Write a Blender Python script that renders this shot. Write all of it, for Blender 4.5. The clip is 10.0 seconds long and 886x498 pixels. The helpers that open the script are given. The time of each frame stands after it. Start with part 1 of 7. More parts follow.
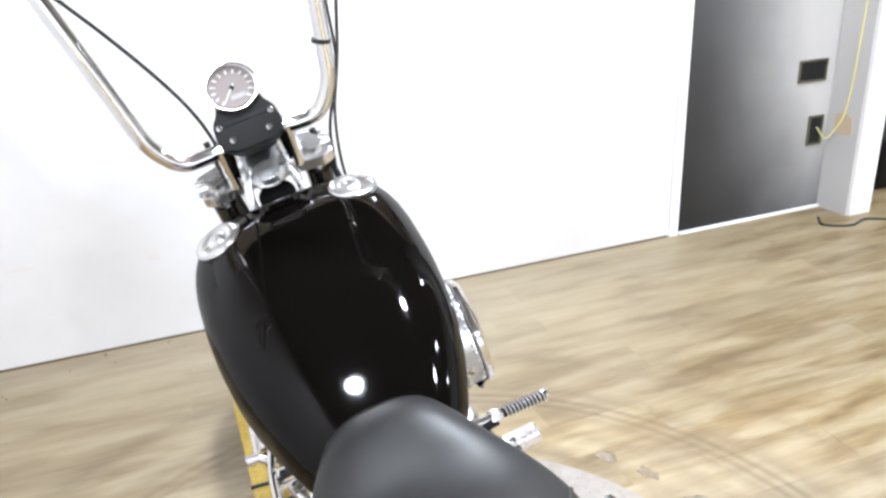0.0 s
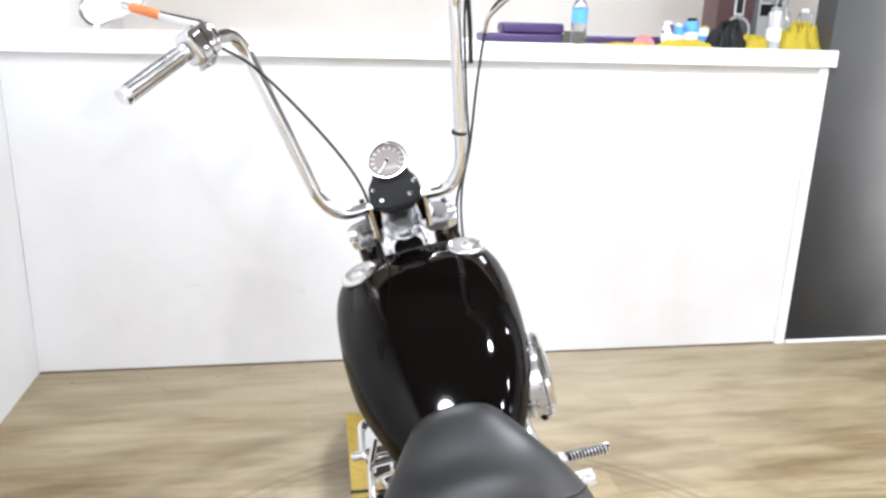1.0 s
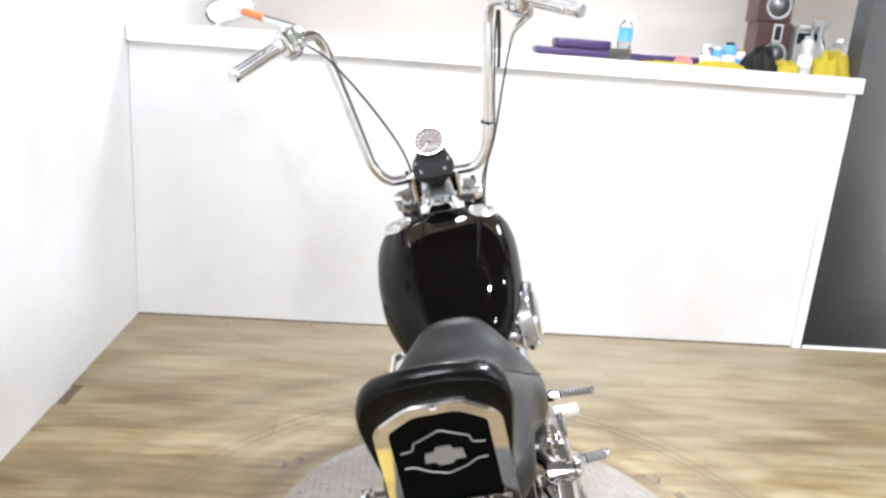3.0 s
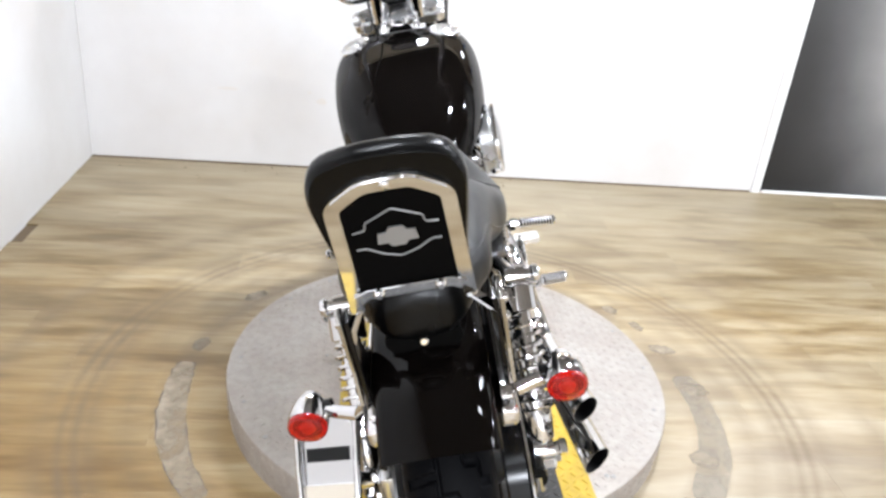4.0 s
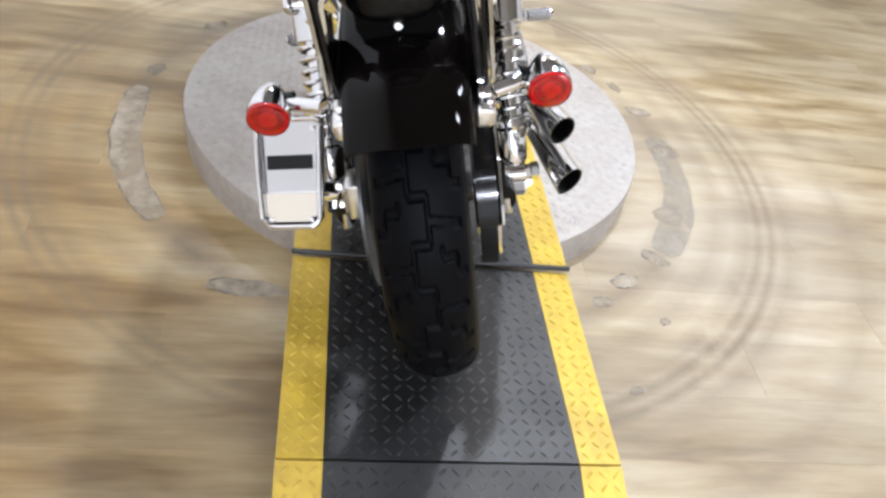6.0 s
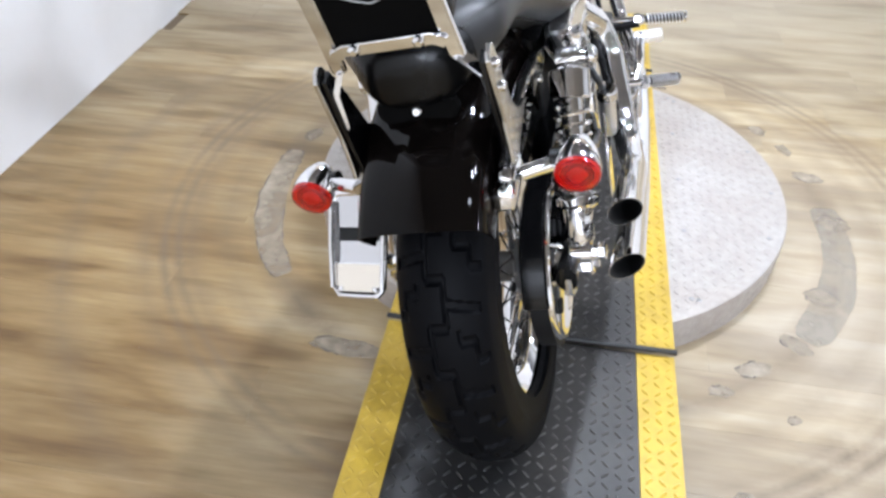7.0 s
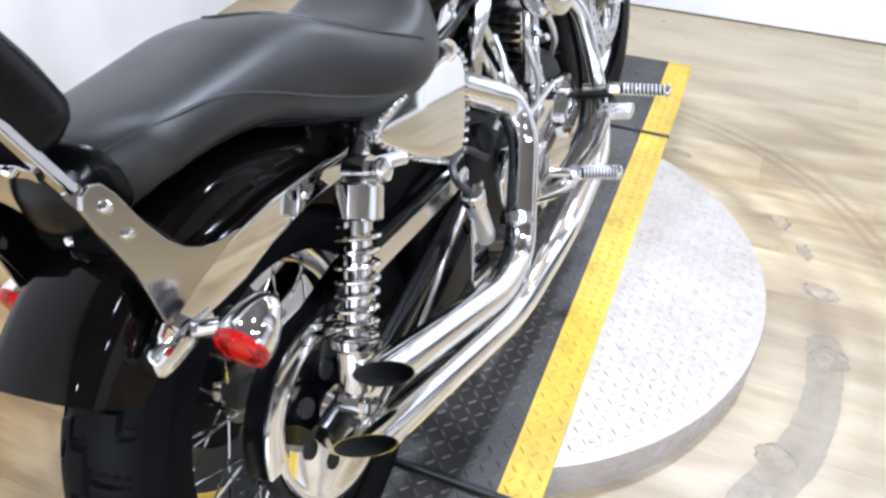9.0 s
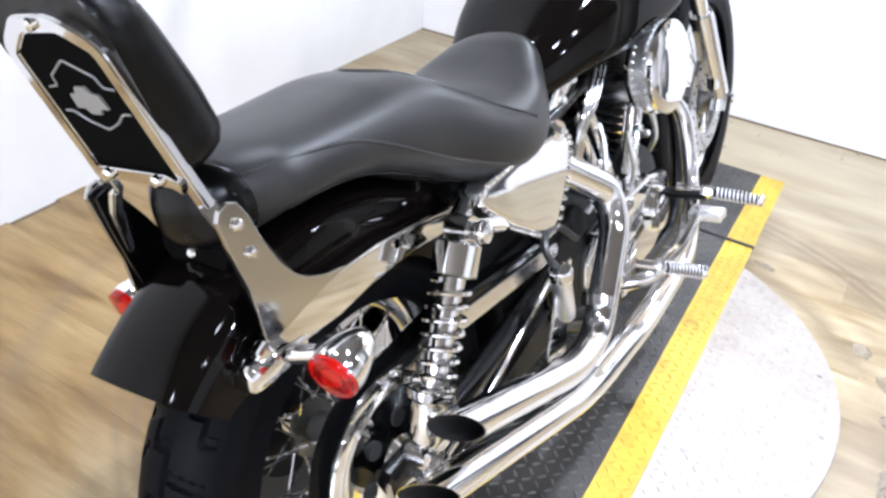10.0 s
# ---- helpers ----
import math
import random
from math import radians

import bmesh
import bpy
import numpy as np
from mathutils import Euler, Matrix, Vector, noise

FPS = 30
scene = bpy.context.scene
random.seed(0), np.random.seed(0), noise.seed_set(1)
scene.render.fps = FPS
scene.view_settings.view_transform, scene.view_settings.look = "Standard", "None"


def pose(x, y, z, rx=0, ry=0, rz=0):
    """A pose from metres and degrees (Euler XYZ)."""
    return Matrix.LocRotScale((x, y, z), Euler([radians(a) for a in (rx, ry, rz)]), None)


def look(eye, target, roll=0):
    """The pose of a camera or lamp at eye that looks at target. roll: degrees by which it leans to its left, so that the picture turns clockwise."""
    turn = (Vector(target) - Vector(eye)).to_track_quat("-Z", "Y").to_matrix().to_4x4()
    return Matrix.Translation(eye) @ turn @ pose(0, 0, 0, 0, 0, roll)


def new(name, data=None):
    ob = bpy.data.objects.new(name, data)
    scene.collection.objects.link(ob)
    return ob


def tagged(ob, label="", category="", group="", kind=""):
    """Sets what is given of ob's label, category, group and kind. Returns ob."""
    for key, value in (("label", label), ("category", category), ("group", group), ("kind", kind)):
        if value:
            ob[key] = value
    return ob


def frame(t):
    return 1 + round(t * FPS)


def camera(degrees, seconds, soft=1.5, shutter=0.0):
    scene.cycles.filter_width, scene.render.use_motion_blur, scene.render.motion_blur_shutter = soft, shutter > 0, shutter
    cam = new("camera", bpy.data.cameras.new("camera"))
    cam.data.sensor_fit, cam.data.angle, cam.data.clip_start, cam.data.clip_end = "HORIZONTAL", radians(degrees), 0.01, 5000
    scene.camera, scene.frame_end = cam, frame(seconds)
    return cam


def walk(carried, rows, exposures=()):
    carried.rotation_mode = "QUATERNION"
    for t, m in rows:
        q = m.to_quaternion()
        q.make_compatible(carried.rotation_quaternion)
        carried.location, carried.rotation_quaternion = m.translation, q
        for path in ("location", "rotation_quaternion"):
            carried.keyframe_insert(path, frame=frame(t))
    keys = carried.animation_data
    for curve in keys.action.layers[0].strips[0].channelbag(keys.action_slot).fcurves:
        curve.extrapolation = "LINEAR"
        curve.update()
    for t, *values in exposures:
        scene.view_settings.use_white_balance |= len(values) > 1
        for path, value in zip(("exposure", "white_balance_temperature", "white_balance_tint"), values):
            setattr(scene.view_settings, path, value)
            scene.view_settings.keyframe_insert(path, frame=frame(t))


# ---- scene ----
cam = camera(59.8, 10.0, soft=2.8)
PATH = [
    (0, (-0.333, -0.366, 1.329), (0.287, 1.376, 0.565), -3.0),
    (0.3, (-0.341, -0.458, 1.337), (0.162, 1.341, 0.623), -3.6),
    (0.5, (-0.369, -0.543, 1.352), (0.084, 1.276, 0.656), -1.6),
    (0.8, (-0.368, -0.654, 1.392), (0.017, 1.199, 0.744), 1.2),
    (1, (-0.363, -0.693, 1.403), (-0.049, 1.197, 0.831), 1.6),
    (1.3, (-0.296, -0.795, 1.451), (-0.155, 1.149, 1.004), 2.3),
    (1.5, (-0.265, -0.853, 1.457), (-0.195, 1.102, 1.041), 3.5),
    (1.7, (-0.241, -0.917, 1.482), (-0.239, 1.043, 1.086), 2.6),
    (2, (-0.262, -1.0, 1.486), (-0.218, 0.971, 1.152), 2.9),
    (2.2, (-0.281, -1.063, 1.476), (-0.234, 0.905, 1.126), 2.9),
    (3.3, (-0.294, -1.151, 1.382), (-0.13, 0.733, 0.73), 4.8),
    (3.5, (-0.286, -1.155, 1.362), (-0.104, 0.704, 0.648), 4.8),
    (3.8, (-0.273, -1.157, 1.332), (-0.066, 0.662, 0.527), 5.0),
    (4, (-0.269, -1.154, 1.306), (-0.04, 0.631, 0.433), 5.7),
    (4.3, (-0.263, -1.15, 1.263), (-0.001, 0.555, 0.252), 7.2),
    (4.5, (-0.266, -1.149, 1.24), (0.013, 0.513, 0.163), 8.0),
    (4.8, (-0.269, -1.15, 1.211), (0.033, 0.457, 0.059), 9.7),
    (5, (-0.268, -1.15, 1.187), (0.044, 0.423, -0.008), 11.1),
    (5.2, (-0.269, -1.153, 1.173), (0.053, 0.39, -0.059), 11.5),
    (6.3, (-0.247, -1.156, 1.164), (0.105, 0.305, -0.154), 12.8),
    (6.5, (-0.215, -1.145, 1.181), (0.013, 0.373, -0.101), 7.5),
    (6.7, (-0.144, -1.122, 1.195), (-0.122, 0.435, -0.06), 2.5),
    (7, (-0.007, -1.103, 1.213), (-0.244, 0.421, -0.06), 1.2),
    (7.2, (0.093, -1.086, 1.234), (-0.233, 0.455, 0.001), 4.1),
    (7.5, (0.184, -1.051, 1.235), (-0.206, 0.495, 0.028), 1.6),
    (7.7, (0.22, -1.005, 1.224), (-0.191, 0.521, -0.002), 0.8),
    (8, (0.261, -0.879, 1.219), (-0.109, 0.63, -0.041), 4.6),
    (8.2, (0.279, -0.797, 1.225), (-0.072, 0.712, -0.04), 4.5),
    (8.5, (0.317, -0.741, 1.23), (-0.108, 0.733, -0.052), 1.6),
    (8.8, (0.363, -0.693, 1.227), (-0.154, 0.733, -0.077), 1.9),
    (9, (0.397, -0.692, 1.236), (-0.174, 0.722, -0.058), 0.4),
    (9.3, (0.432, -0.696, 1.241), (-0.164, 0.764, 0.011), 2.6),
    (9.5, (0.433, -0.704, 1.244), (-0.221, 0.743, 0.027), 3.2),
    (9.7, (0.398, -0.695, 1.224), (-0.313, 0.724, 0.007), 2.7),
    (10, (0.378, -0.744, 1.238), (-0.393, 0.706, 0.098), 5.4),
]
walk(cam, [(t, look(eye, target, roll)) for t, eye, target, roll in PATH],
     [(0.0, -0.28, 5900, 10), (1.0, -0.38, 6000, 10), (2.0, -0.54, 6050, 10), (3.5, -0.32, 6050, 10), (4.5, -0.34, 5980, 11), (6.5, -0.41, 5740, 11), (7.5, -0.36, 5560, 11.5), (8.5, -0.28, 5480, 11.5), (9.5, -0.13, 5580, 12), (10.0, -0.07, 5640, 12)])

# ---- light ----
world = bpy.data.worlds.new("world")
scene.world = world
world.use_nodes = True
world.node_tree.nodes["Background"].inputs[0].default_value = (0.5, 0.5, 0.52, 1)
world.node_tree.nodes["Background"].inputs[1].default_value = 0.05

LAMP_Z = 3.05
# first five set from glints on the tank; the rest are added fill
LAMPS = [(-0.8, 0.15, 33.0), (0.6, 0.93, 110.0), (1.64, 0.0, 40.0), (2.7, 2.15, 52.0), (2.6, 0.6, 38.0), (1.2, -0.8, 9.0), (2.9, -1.0, 18.0), (-0.6, -2.6, 9.0), (1.2, -5.3, 330.0), (-0.6, -5.4, 330.0), (4.2, -5.0, 240.0), (5.2, 0.5, 100.0)]


def lamp(x, y, z, size, watts, colour=(0.985, 0.99, 1.0)):
    data = bpy.data.lights.new("ceiling_lamp", "AREA")
    data.shape, data.size, data.energy, data.color = "DISK", size, watts, colour
    ob = new("ceiling_lamp_light", data)
    ob.matrix_world = pose(x, y, z)
    return ob


for lx, ly, watts in LAMPS:
    lamp(lx, ly, LAMP_Z - 0.03, 0.16, watts)
# left set from a tank glint, right moved to brighten the wall
DECK_LAMPS = [(-0.32, 2.86, 36.0), (1.2, 3.3, 20.0)]
for lx, ly, watts in DECK_LAMPS:
    lamp(lx, ly, 2.157, 0.26, watts)

# ---- materials ----


def material(name, colour, rough=0.5, metal=0.0, coat=0.0, spec=0.5):
    m = bpy.data.materials.new(name)
    m.use_nodes = True
    b = m.node_tree.nodes["Principled BSDF"]
    b.inputs["Base Color"].default_value = (*colour, 1)
    b.inputs["Roughness"].default_value = rough
    b.inputs["Metallic"].default_value = metal
    b.inputs["Coat Weight"].default_value = coat
    b.inputs["Coat Roughness"].default_value = 0.03
    b.inputs["Specular IOR Level"].default_value = spec
    return m


def node(m, kind, **values):
    n = m.node_tree.nodes.new(kind)
    for key, value in values.items():
        n.inputs[key].default_value = value
    return n


def link(m, a, b):
    m.node_tree.links.new(a, b)


def bsdf(m):
    return m.node_tree.nodes["Principled BSDF"]


def coords(m, scale=(1, 1, 1), space="Object"):
    t = node(m, "ShaderNodeTexCoord")
    k = node(m, "ShaderNodeMapping", Scale=scale)
    link(m, t.outputs[space], k.inputs["Vector"])
    return k.outputs["Vector"]


def ramp(m, fac, stops):
    r = node(m, "ShaderNodeValToRGB")
    els = r.color_ramp.elements
    while len(els) < len(stops):
        els.new(0.5)
    for e, (p, c) in zip(els, stops):
        e.position, e.color = p, (*c, 1) if len(c) == 3 else c
    link(m, fac, r.inputs["Fac"])
    return r.outputs["Color"]


def noise_tex(m, vec, scale, detail=4.0, rough=0.55, twist=0.0):
    n = node(m, "ShaderNodeTexNoise", Scale=scale, Detail=detail, Roughness=rough, Distortion=twist)
    link(m, vec, n.inputs["Vector"])
    return n.outputs["Fac"]


def add_bump(m, height, strength, distance=0.002):
    b = node(m, "ShaderNodeBump", Strength=strength, Distance=distance)
    link(m, height, b.inputs["Height"])
    link(m, b.outputs["Normal"], bsdf(m).inputs["Normal"])


def vary_rough(m, fac, lo, hi):
    r = node(m, "ShaderNodeMapRange")
    r.inputs["To Min"].default_value, r.inputs["To Max"].default_value = lo, hi
    link(m, fac, r.inputs["Value"])
    link(m, r.outputs["Result"], bsdf(m).inputs["Roughness"])


def mixed(m, fac, a, b, mode="MIX"):
    x = m.node_tree.nodes.new("ShaderNodeMix")
    x.data_type, x.blend_type = "RGBA", mode
    for sock, v in ((x.inputs[0], fac), (x.inputs[6], a), (x.inputs[7], b)):
        if isinstance(v, (int, float)):
            sock.default_value = v
        elif isinstance(v, tuple):
            sock.default_value = (*v, 1)
        else:
            link(m, v, sock)
    return x.outputs[2]


def maths(m, op, a, b=0.0, clamp=False):
    x = m.node_tree.nodes.new("ShaderNodeMath")
    x.operation, x.use_clamp = op, clamp
    for sock, v in ((x.inputs[0], a), (x.inputs[1], b)):
        if isinstance(v, (int, float)):
            sock.default_value = v
        else:
            link(m, v, sock)
    return x.outputs[0]


def wall_paint(name, colour, dirt, rough=0.55):
    m = material(name, colour, rough)
    vec = coords(m)
    a, b = noise_tex(m, vec, 1.3, 5.0), noise_tex(m, vec, 90.0, 2.0)
    c = ramp(m, a, [(0.3, colour), (0.75, dirt)])
    link(m, c, bsdf(m).inputs["Base Color"])
    add_bump(m, b, 0.12, 0.001)
    vary_rough(m, a, rough - 0.1, rough + 0.1)
    return m


M_WALL = wall_paint("white_wall_paint", (0.74, 0.74, 0.745), (0.6, 0.575, 0.55))


def shaded_wall():
    """Grey wall with light and shade in its colour: pale towards the column, dark towards the half wall and the floor.
    """
    m = material("painted_wall_shading", (0.05, 0.05, 0.05), 0.45)
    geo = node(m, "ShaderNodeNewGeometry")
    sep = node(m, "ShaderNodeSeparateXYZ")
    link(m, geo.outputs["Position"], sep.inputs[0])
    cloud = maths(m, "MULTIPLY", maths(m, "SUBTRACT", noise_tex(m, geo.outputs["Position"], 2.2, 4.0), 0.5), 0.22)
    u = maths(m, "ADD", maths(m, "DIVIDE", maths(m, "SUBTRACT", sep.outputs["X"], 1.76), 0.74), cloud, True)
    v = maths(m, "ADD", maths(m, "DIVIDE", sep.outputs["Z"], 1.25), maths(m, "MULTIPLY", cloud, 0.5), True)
    # how pale the painted light makes the wall at each place
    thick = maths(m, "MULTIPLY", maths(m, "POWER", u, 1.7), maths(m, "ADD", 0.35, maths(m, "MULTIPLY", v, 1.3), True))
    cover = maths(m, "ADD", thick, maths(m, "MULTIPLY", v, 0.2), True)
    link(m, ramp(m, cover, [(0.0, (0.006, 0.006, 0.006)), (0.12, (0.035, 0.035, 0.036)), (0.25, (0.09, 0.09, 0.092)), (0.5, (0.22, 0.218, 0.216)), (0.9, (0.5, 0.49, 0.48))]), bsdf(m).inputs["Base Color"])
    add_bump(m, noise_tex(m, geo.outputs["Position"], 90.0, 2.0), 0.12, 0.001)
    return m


M_GREY_WALL = shaded_wall()
# same paint as the grey wall; its own tone stands in for light
M_RETURN = wall_paint("return_wall_shade", (0.54, 0.53, 0.52), (0.46, 0.45, 0.44))
M_BACK_WALL = wall_paint("greige_wall_paint", (0.86, 0.82, 0.77), (0.8, 0.75, 0.7))
M_CEILING = wall_paint("tan_ceiling_paint", (0.78, 0.66, 0.5), (0.7, 0.6, 0.46))
M_DARK_CEILING = wall_paint("grey_ceiling_paint", (0.2, 0.195, 0.19), (0.16, 0.155, 0.15))
M_FAR_WALL = wall_paint("showroom_white_paint", (0.78, 0.78, 0.78), (0.7, 0.7, 0.7))
M_TRIM = wall_paint("white_trim_paint", (0.84, 0.84, 0.84), (0.78, 0.78, 0.77), 0.4)


def plank_material():
    m = material("vinyl_plank", (0.4, 0.3, 0.19), 0.42)
    info = node(m, "ShaderNodeObjectInfo")
    t = node(m, "ShaderNodeTexCoord")
    off = node(m, "ShaderNodeVectorMath")
    off.operation = "SCALE"
    comb = node(m, "ShaderNodeCombineXYZ")
    link(m, info.outputs["Random"], comb.inputs[0])
    link(m, info.outputs["Random"], comb.inputs[1])
    link(m, comb.outputs[0], off.inputs[0])
    off.inputs["Scale"].default_value = 37.0
    addv = node(m, "ShaderNodeVectorMath")
    link(m, t.outputs["Object"], addv.inputs[0])
    link(m, off.outputs[0], addv.inputs[1])
    k = node(m, "ShaderNodeMapping", Scale=(1.3, 9.0, 1.0))
    link(m, addv.outputs[0], k.inputs["Vector"])
    broad = noise_tex(m, k.outputs[0], 2.1, 5.0, 0.6, 0.35)
    k2 = node(m, "ShaderNodeMapping", Scale=(2.5, 70.0, 1.0))
    link(m, addv.outputs[0], k2.inputs["Vector"])
    fine = noise_tex(m, k2.outputs[0], 2.0, 6.0, 0.65)
    base = ramp(m, broad, [(0.25, (0.21, 0.15, 0.075)), (0.42, (0.3, 0.232, 0.13)), (0.56, (0.36, 0.293, 0.184)), (0.76, (0.41, 0.352, 0.25))])
    grain = ramp(m, fine, [(0.3, (0.86, 0.84, 0.81)), (0.6, (1, 1, 1))])
    c = mixed(m, 1.0, base, grain, "MULTIPLY")
    tone = node(m, "ShaderNodeMapRange")
    tone.inputs["To Min"].default_value, tone.inputs["To Max"].default_value = 0.86, 1.1
    link(m, info.outputs["Random"], tone.inputs["Value"])
    tint = node(m, "ShaderNodeCombineXYZ")
    for n in range(3):
        link(m, tone.outputs[0], tint.inputs[n])
    c = mixed(m, 1.0, c, tint.outputs[0], "MULTIPLY")
    world_pos = node(m, "ShaderNodeNewGeometry")
    area = node(m, "ShaderNodeMapping", Scale=(0.8, 2.8, 1.0))
    link(m, world_pos.outputs["Position"], area.inputs["Vector"])
    c = mixed(m, 1.0, c, ramp(m, noise_tex(m, area.outputs[0], 1.6, 4.0, 0.6), [(0.3, (0.66, 0.61, 0.53)), (0.42, (0.88, 0.85, 0.79)), (0.54, (1.0, 1.0, 1.0)), (0.68, (1.13, 1.14, 1.15))]), "MULTIPLY")
    # long brown smears in the print of the boards
    smear = node(m, "ShaderNodeMapping", Scale=(1.5, 6.5, 1.0))
    link(m, world_pos.outputs["Position"], smear.inputs["Vector"])
    c = mixed(m, 1.0, c, ramp(m, noise_tex(m, smear.outputs[0], 1.5, 3.0, 0.5, 0.4), [(0.34, (0.6, 0.525, 0.385)), (0.45, (0.88, 0.84, 0.75)), (0.54, (1.0, 1.0, 1.0)), (0.7, (1.06, 1.07, 1.08))]), "MULTIPLY")
    # painted pale sheen beside turntable and half wall; browner by the side wall
    for x, y, rx, ry, amount, gain, tone, mode in ((0.8, 0.2, 0.8, 0.95, 0.5, 1.1, (0.37, 0.33, 0.275), "MIX"), (-1.05, 0.0, 0.85, 1.3, 0.95, 1.5, (0.77, 0.65, 0.44), "MULTIPLY"), (0.2, 2.1, 2.2, 0.95, 0.66, 1.0, (0.45, 0.4, 0.31), "MIX")):
        place = node(m, "ShaderNodeMapping", Scale=(1 / rx, 1 / ry, 0.0))
        place.inputs["Location"].default_value = (-x / rx, -y / ry, 0)
        link(m, world_pos.outputs["Position"], place.inputs["Vector"])
        far = node(m, "ShaderNodeVectorMath")
        far.operation = "LENGTH"
        link(m, place.outputs[0], far.inputs[0])
        ragged = maths(m, "ADD", far.outputs["Value"], maths(m, "MULTIPLY", noise_tex(m, area.outputs[0], 2.6, 5.0, 0.62), 1.1))
        mask = maths(m, "MULTIPLY", maths(m, "MULTIPLY", maths(m, "SUBTRACT", 1.6, ragged), gain, True), amount)
        c = mixed(m, mask, c, tone, mode)
    # grey-brown tyre scuffs that sweep round the turntable
    geo = node(m, "ShaderNodeNewGeometry")
    shift = node(m, "ShaderNodeMapping")
    shift.inputs["Location"].default_value = (-DISC_X, -DISC_Y, 0)
    link(m, geo.outputs["Position"], shift.inputs["Vector"])
    flat = node(m, "ShaderNodeVectorMath")
    flat.operation = "MULTIPLY"
    link(m, shift.outputs[0], flat.inputs[0])
    flat.inputs[1].default_value = (1, 1, 0)
    size = node(m, "ShaderNodeVectorMath")
    size.operation = "LENGTH"
    link(m, flat.outputs[0], size.inputs[0])
    r = size.outputs["Value"]
    patch = noise_tex(m, geo.outputs["Position"], 2.2, 4.0, 0.6)
    streak = noise_tex(m, geo.outputs["Position"], 14.0, 3.0, 0.6)
    # brightness falling off from the turntable, put into the board colour
    c = mixed(m, 1.0, c, ramp(m, maths(m, "DIVIDE", maths(m, "ADD", r, maths(m, "MULTIPLY", noise_tex(m, area.outputs[0], 1.3, 4.0, 0.6), 0.5)), 2.4), [(0.36, (1.16, 1.16, 1.16)), (0.5, (1.06, 1.04, 1.01)), (0.68, (0.9, 0.875, 0.83)), (0.9, (0.83, 0.81, 0.77))]), "MULTIPLY")
    total = None
    for radius, width, amount in ((0.955, 0.03, 0.62), (0.99, 0.026, 0.6), (0.925, 0.05, 0.4), (1.035, 0.05, 0.35), (0.735, 0.06, 0.6), (0.84, 0.06, 0.3), (1.22, 0.05, 0.3)):
        d = maths(m, "ABSOLUTE", maths(m, "SUBTRACT", r, radius))
        e = maths(m, "SUBTRACT", 1.0, maths(m, "DIVIDE", d, width), True)
        e = maths(m, "MULTIPLY", e, amount)
        total = e if total is None else maths(m, "MAXIMUM", total, e)
    total = maths(m, "MULTIPLY", total, maths(m, "MULTIPLY", patch, maths(m, "ADD", streak, 0.55)), True)
    broken = node(m, "ShaderNodeMapRange")
    broken.inputs["From Min"].default_value, broken.inputs["From Max"].default_value = 0.28, 0.5
    link(m, noise_tex(m, geo.outputs["Position"], 3.7, 5.0, 0.65), broken.inputs["Value"])
    total = maths(m, "MULTIPLY", maths(m, "MULTIPLY", total, broken.outputs[0]), 2.0, True)
    c = mixed(m, total, c, (0.14, 0.1, 0.058))
    link(m, c, bsdf(m).inputs["Base Color"])
    vary_rough(m, broad, 0.36, 0.5)
    add_bump(m, fine, 0.12, 0.0006)
    return m


def metal_plate(name, colour, dirt, rough, metal, lo=0.35, hi=0.7):
    m = material(name, colour, rough, metal)
    vec = coords(m)
    a, b = noise_tex(m, vec, 4.5, 6.0, 0.65), noise_tex(m, vec, 60.0, 3.0)
    c = ramp(m, a, [(lo, dirt), (hi, colour)])
    g = ramp(m, b, [(0.3, (0.85, 0.85, 0.85)), (0.6, (1, 1, 1))])
    link(m, mixed(m, 1.0, c, g, "MULTIPLY"), bsdf(m).inputs["Base Color"])
    vary_rough(m, a, rough + 0.12, rough - 0.06)
    add_bump(m, b, 0.08, 0.0005)
    return m


def oil_stain(m, x, y, rx, ry):
    """A spread of dark oil on a plate, with a ragged edge."""
    old = bsdf(m).inputs["Base Color"].links[0].from_socket
    geo = node(m, "ShaderNodeNewGeometry")
    place = node(m, "ShaderNodeMapping", Scale=(1 / rx, 1 / ry, 0.0))
    place.inputs["Location"].default_value = (-x / rx, -y / ry, 0)
    link(m, geo.outputs["Position"], place.inputs["Vector"])
    size = node(m, "ShaderNodeVectorMath")
    size.operation = "LENGTH"
    link(m, place.outputs[0], size.inputs[0])
    ragged = maths(m, "ADD", size.outputs["Value"], maths(m, "MULTIPLY", noise_tex(m, geo.outputs["Position"], 13.0, 5.0, 0.65), 0.9))
    mask = maths(m, "MULTIPLY", maths(m, "SUBTRACT", 1.55, ragged), 1.8, True)
    link(m, mixed(m, mask, old, (0.004, 0.004, 0.004)), bsdf(m).inputs["Base Color"])


def chrome_material(name, colour, rough):
    m = material(name, colour, rough, 1.0)
    a = noise_tex(m, coords(m), 25.0, 4.0)
    vary_rough(m, a, max(rough - 0.03, 0.015), rough + 0.05)
    return m


DISC_X, DISC_Y, DISC_R = 0.004, 0.615, 0.594
M_PLANK = plank_material()
M_SUBFLOOR = material("dark_joint", (0.12, 0.085, 0.05), 0.8)
M_DISC = metal_plate("aluminium_tread_plate", (0.41, 0.38, 0.345), (0.33, 0.285, 0.245), 0.47, 0.25, 0.3, 0.66)
M_BLACK_DECK = metal_plate("black_tread_plate", (0.047, 0.0435, 0.039), (0.012, 0.011, 0.01), 0.46, 0.0, 0.36, 0.66)
# worn tops lighter than the plate, with caught light added to the colour
M_DECK_LUG = metal_plate("worn_lit_black_tread", (0.105, 0.099, 0.09), (0.022, 0.0205, 0.0185), 0.34, 0.1, 0.36, 0.62)
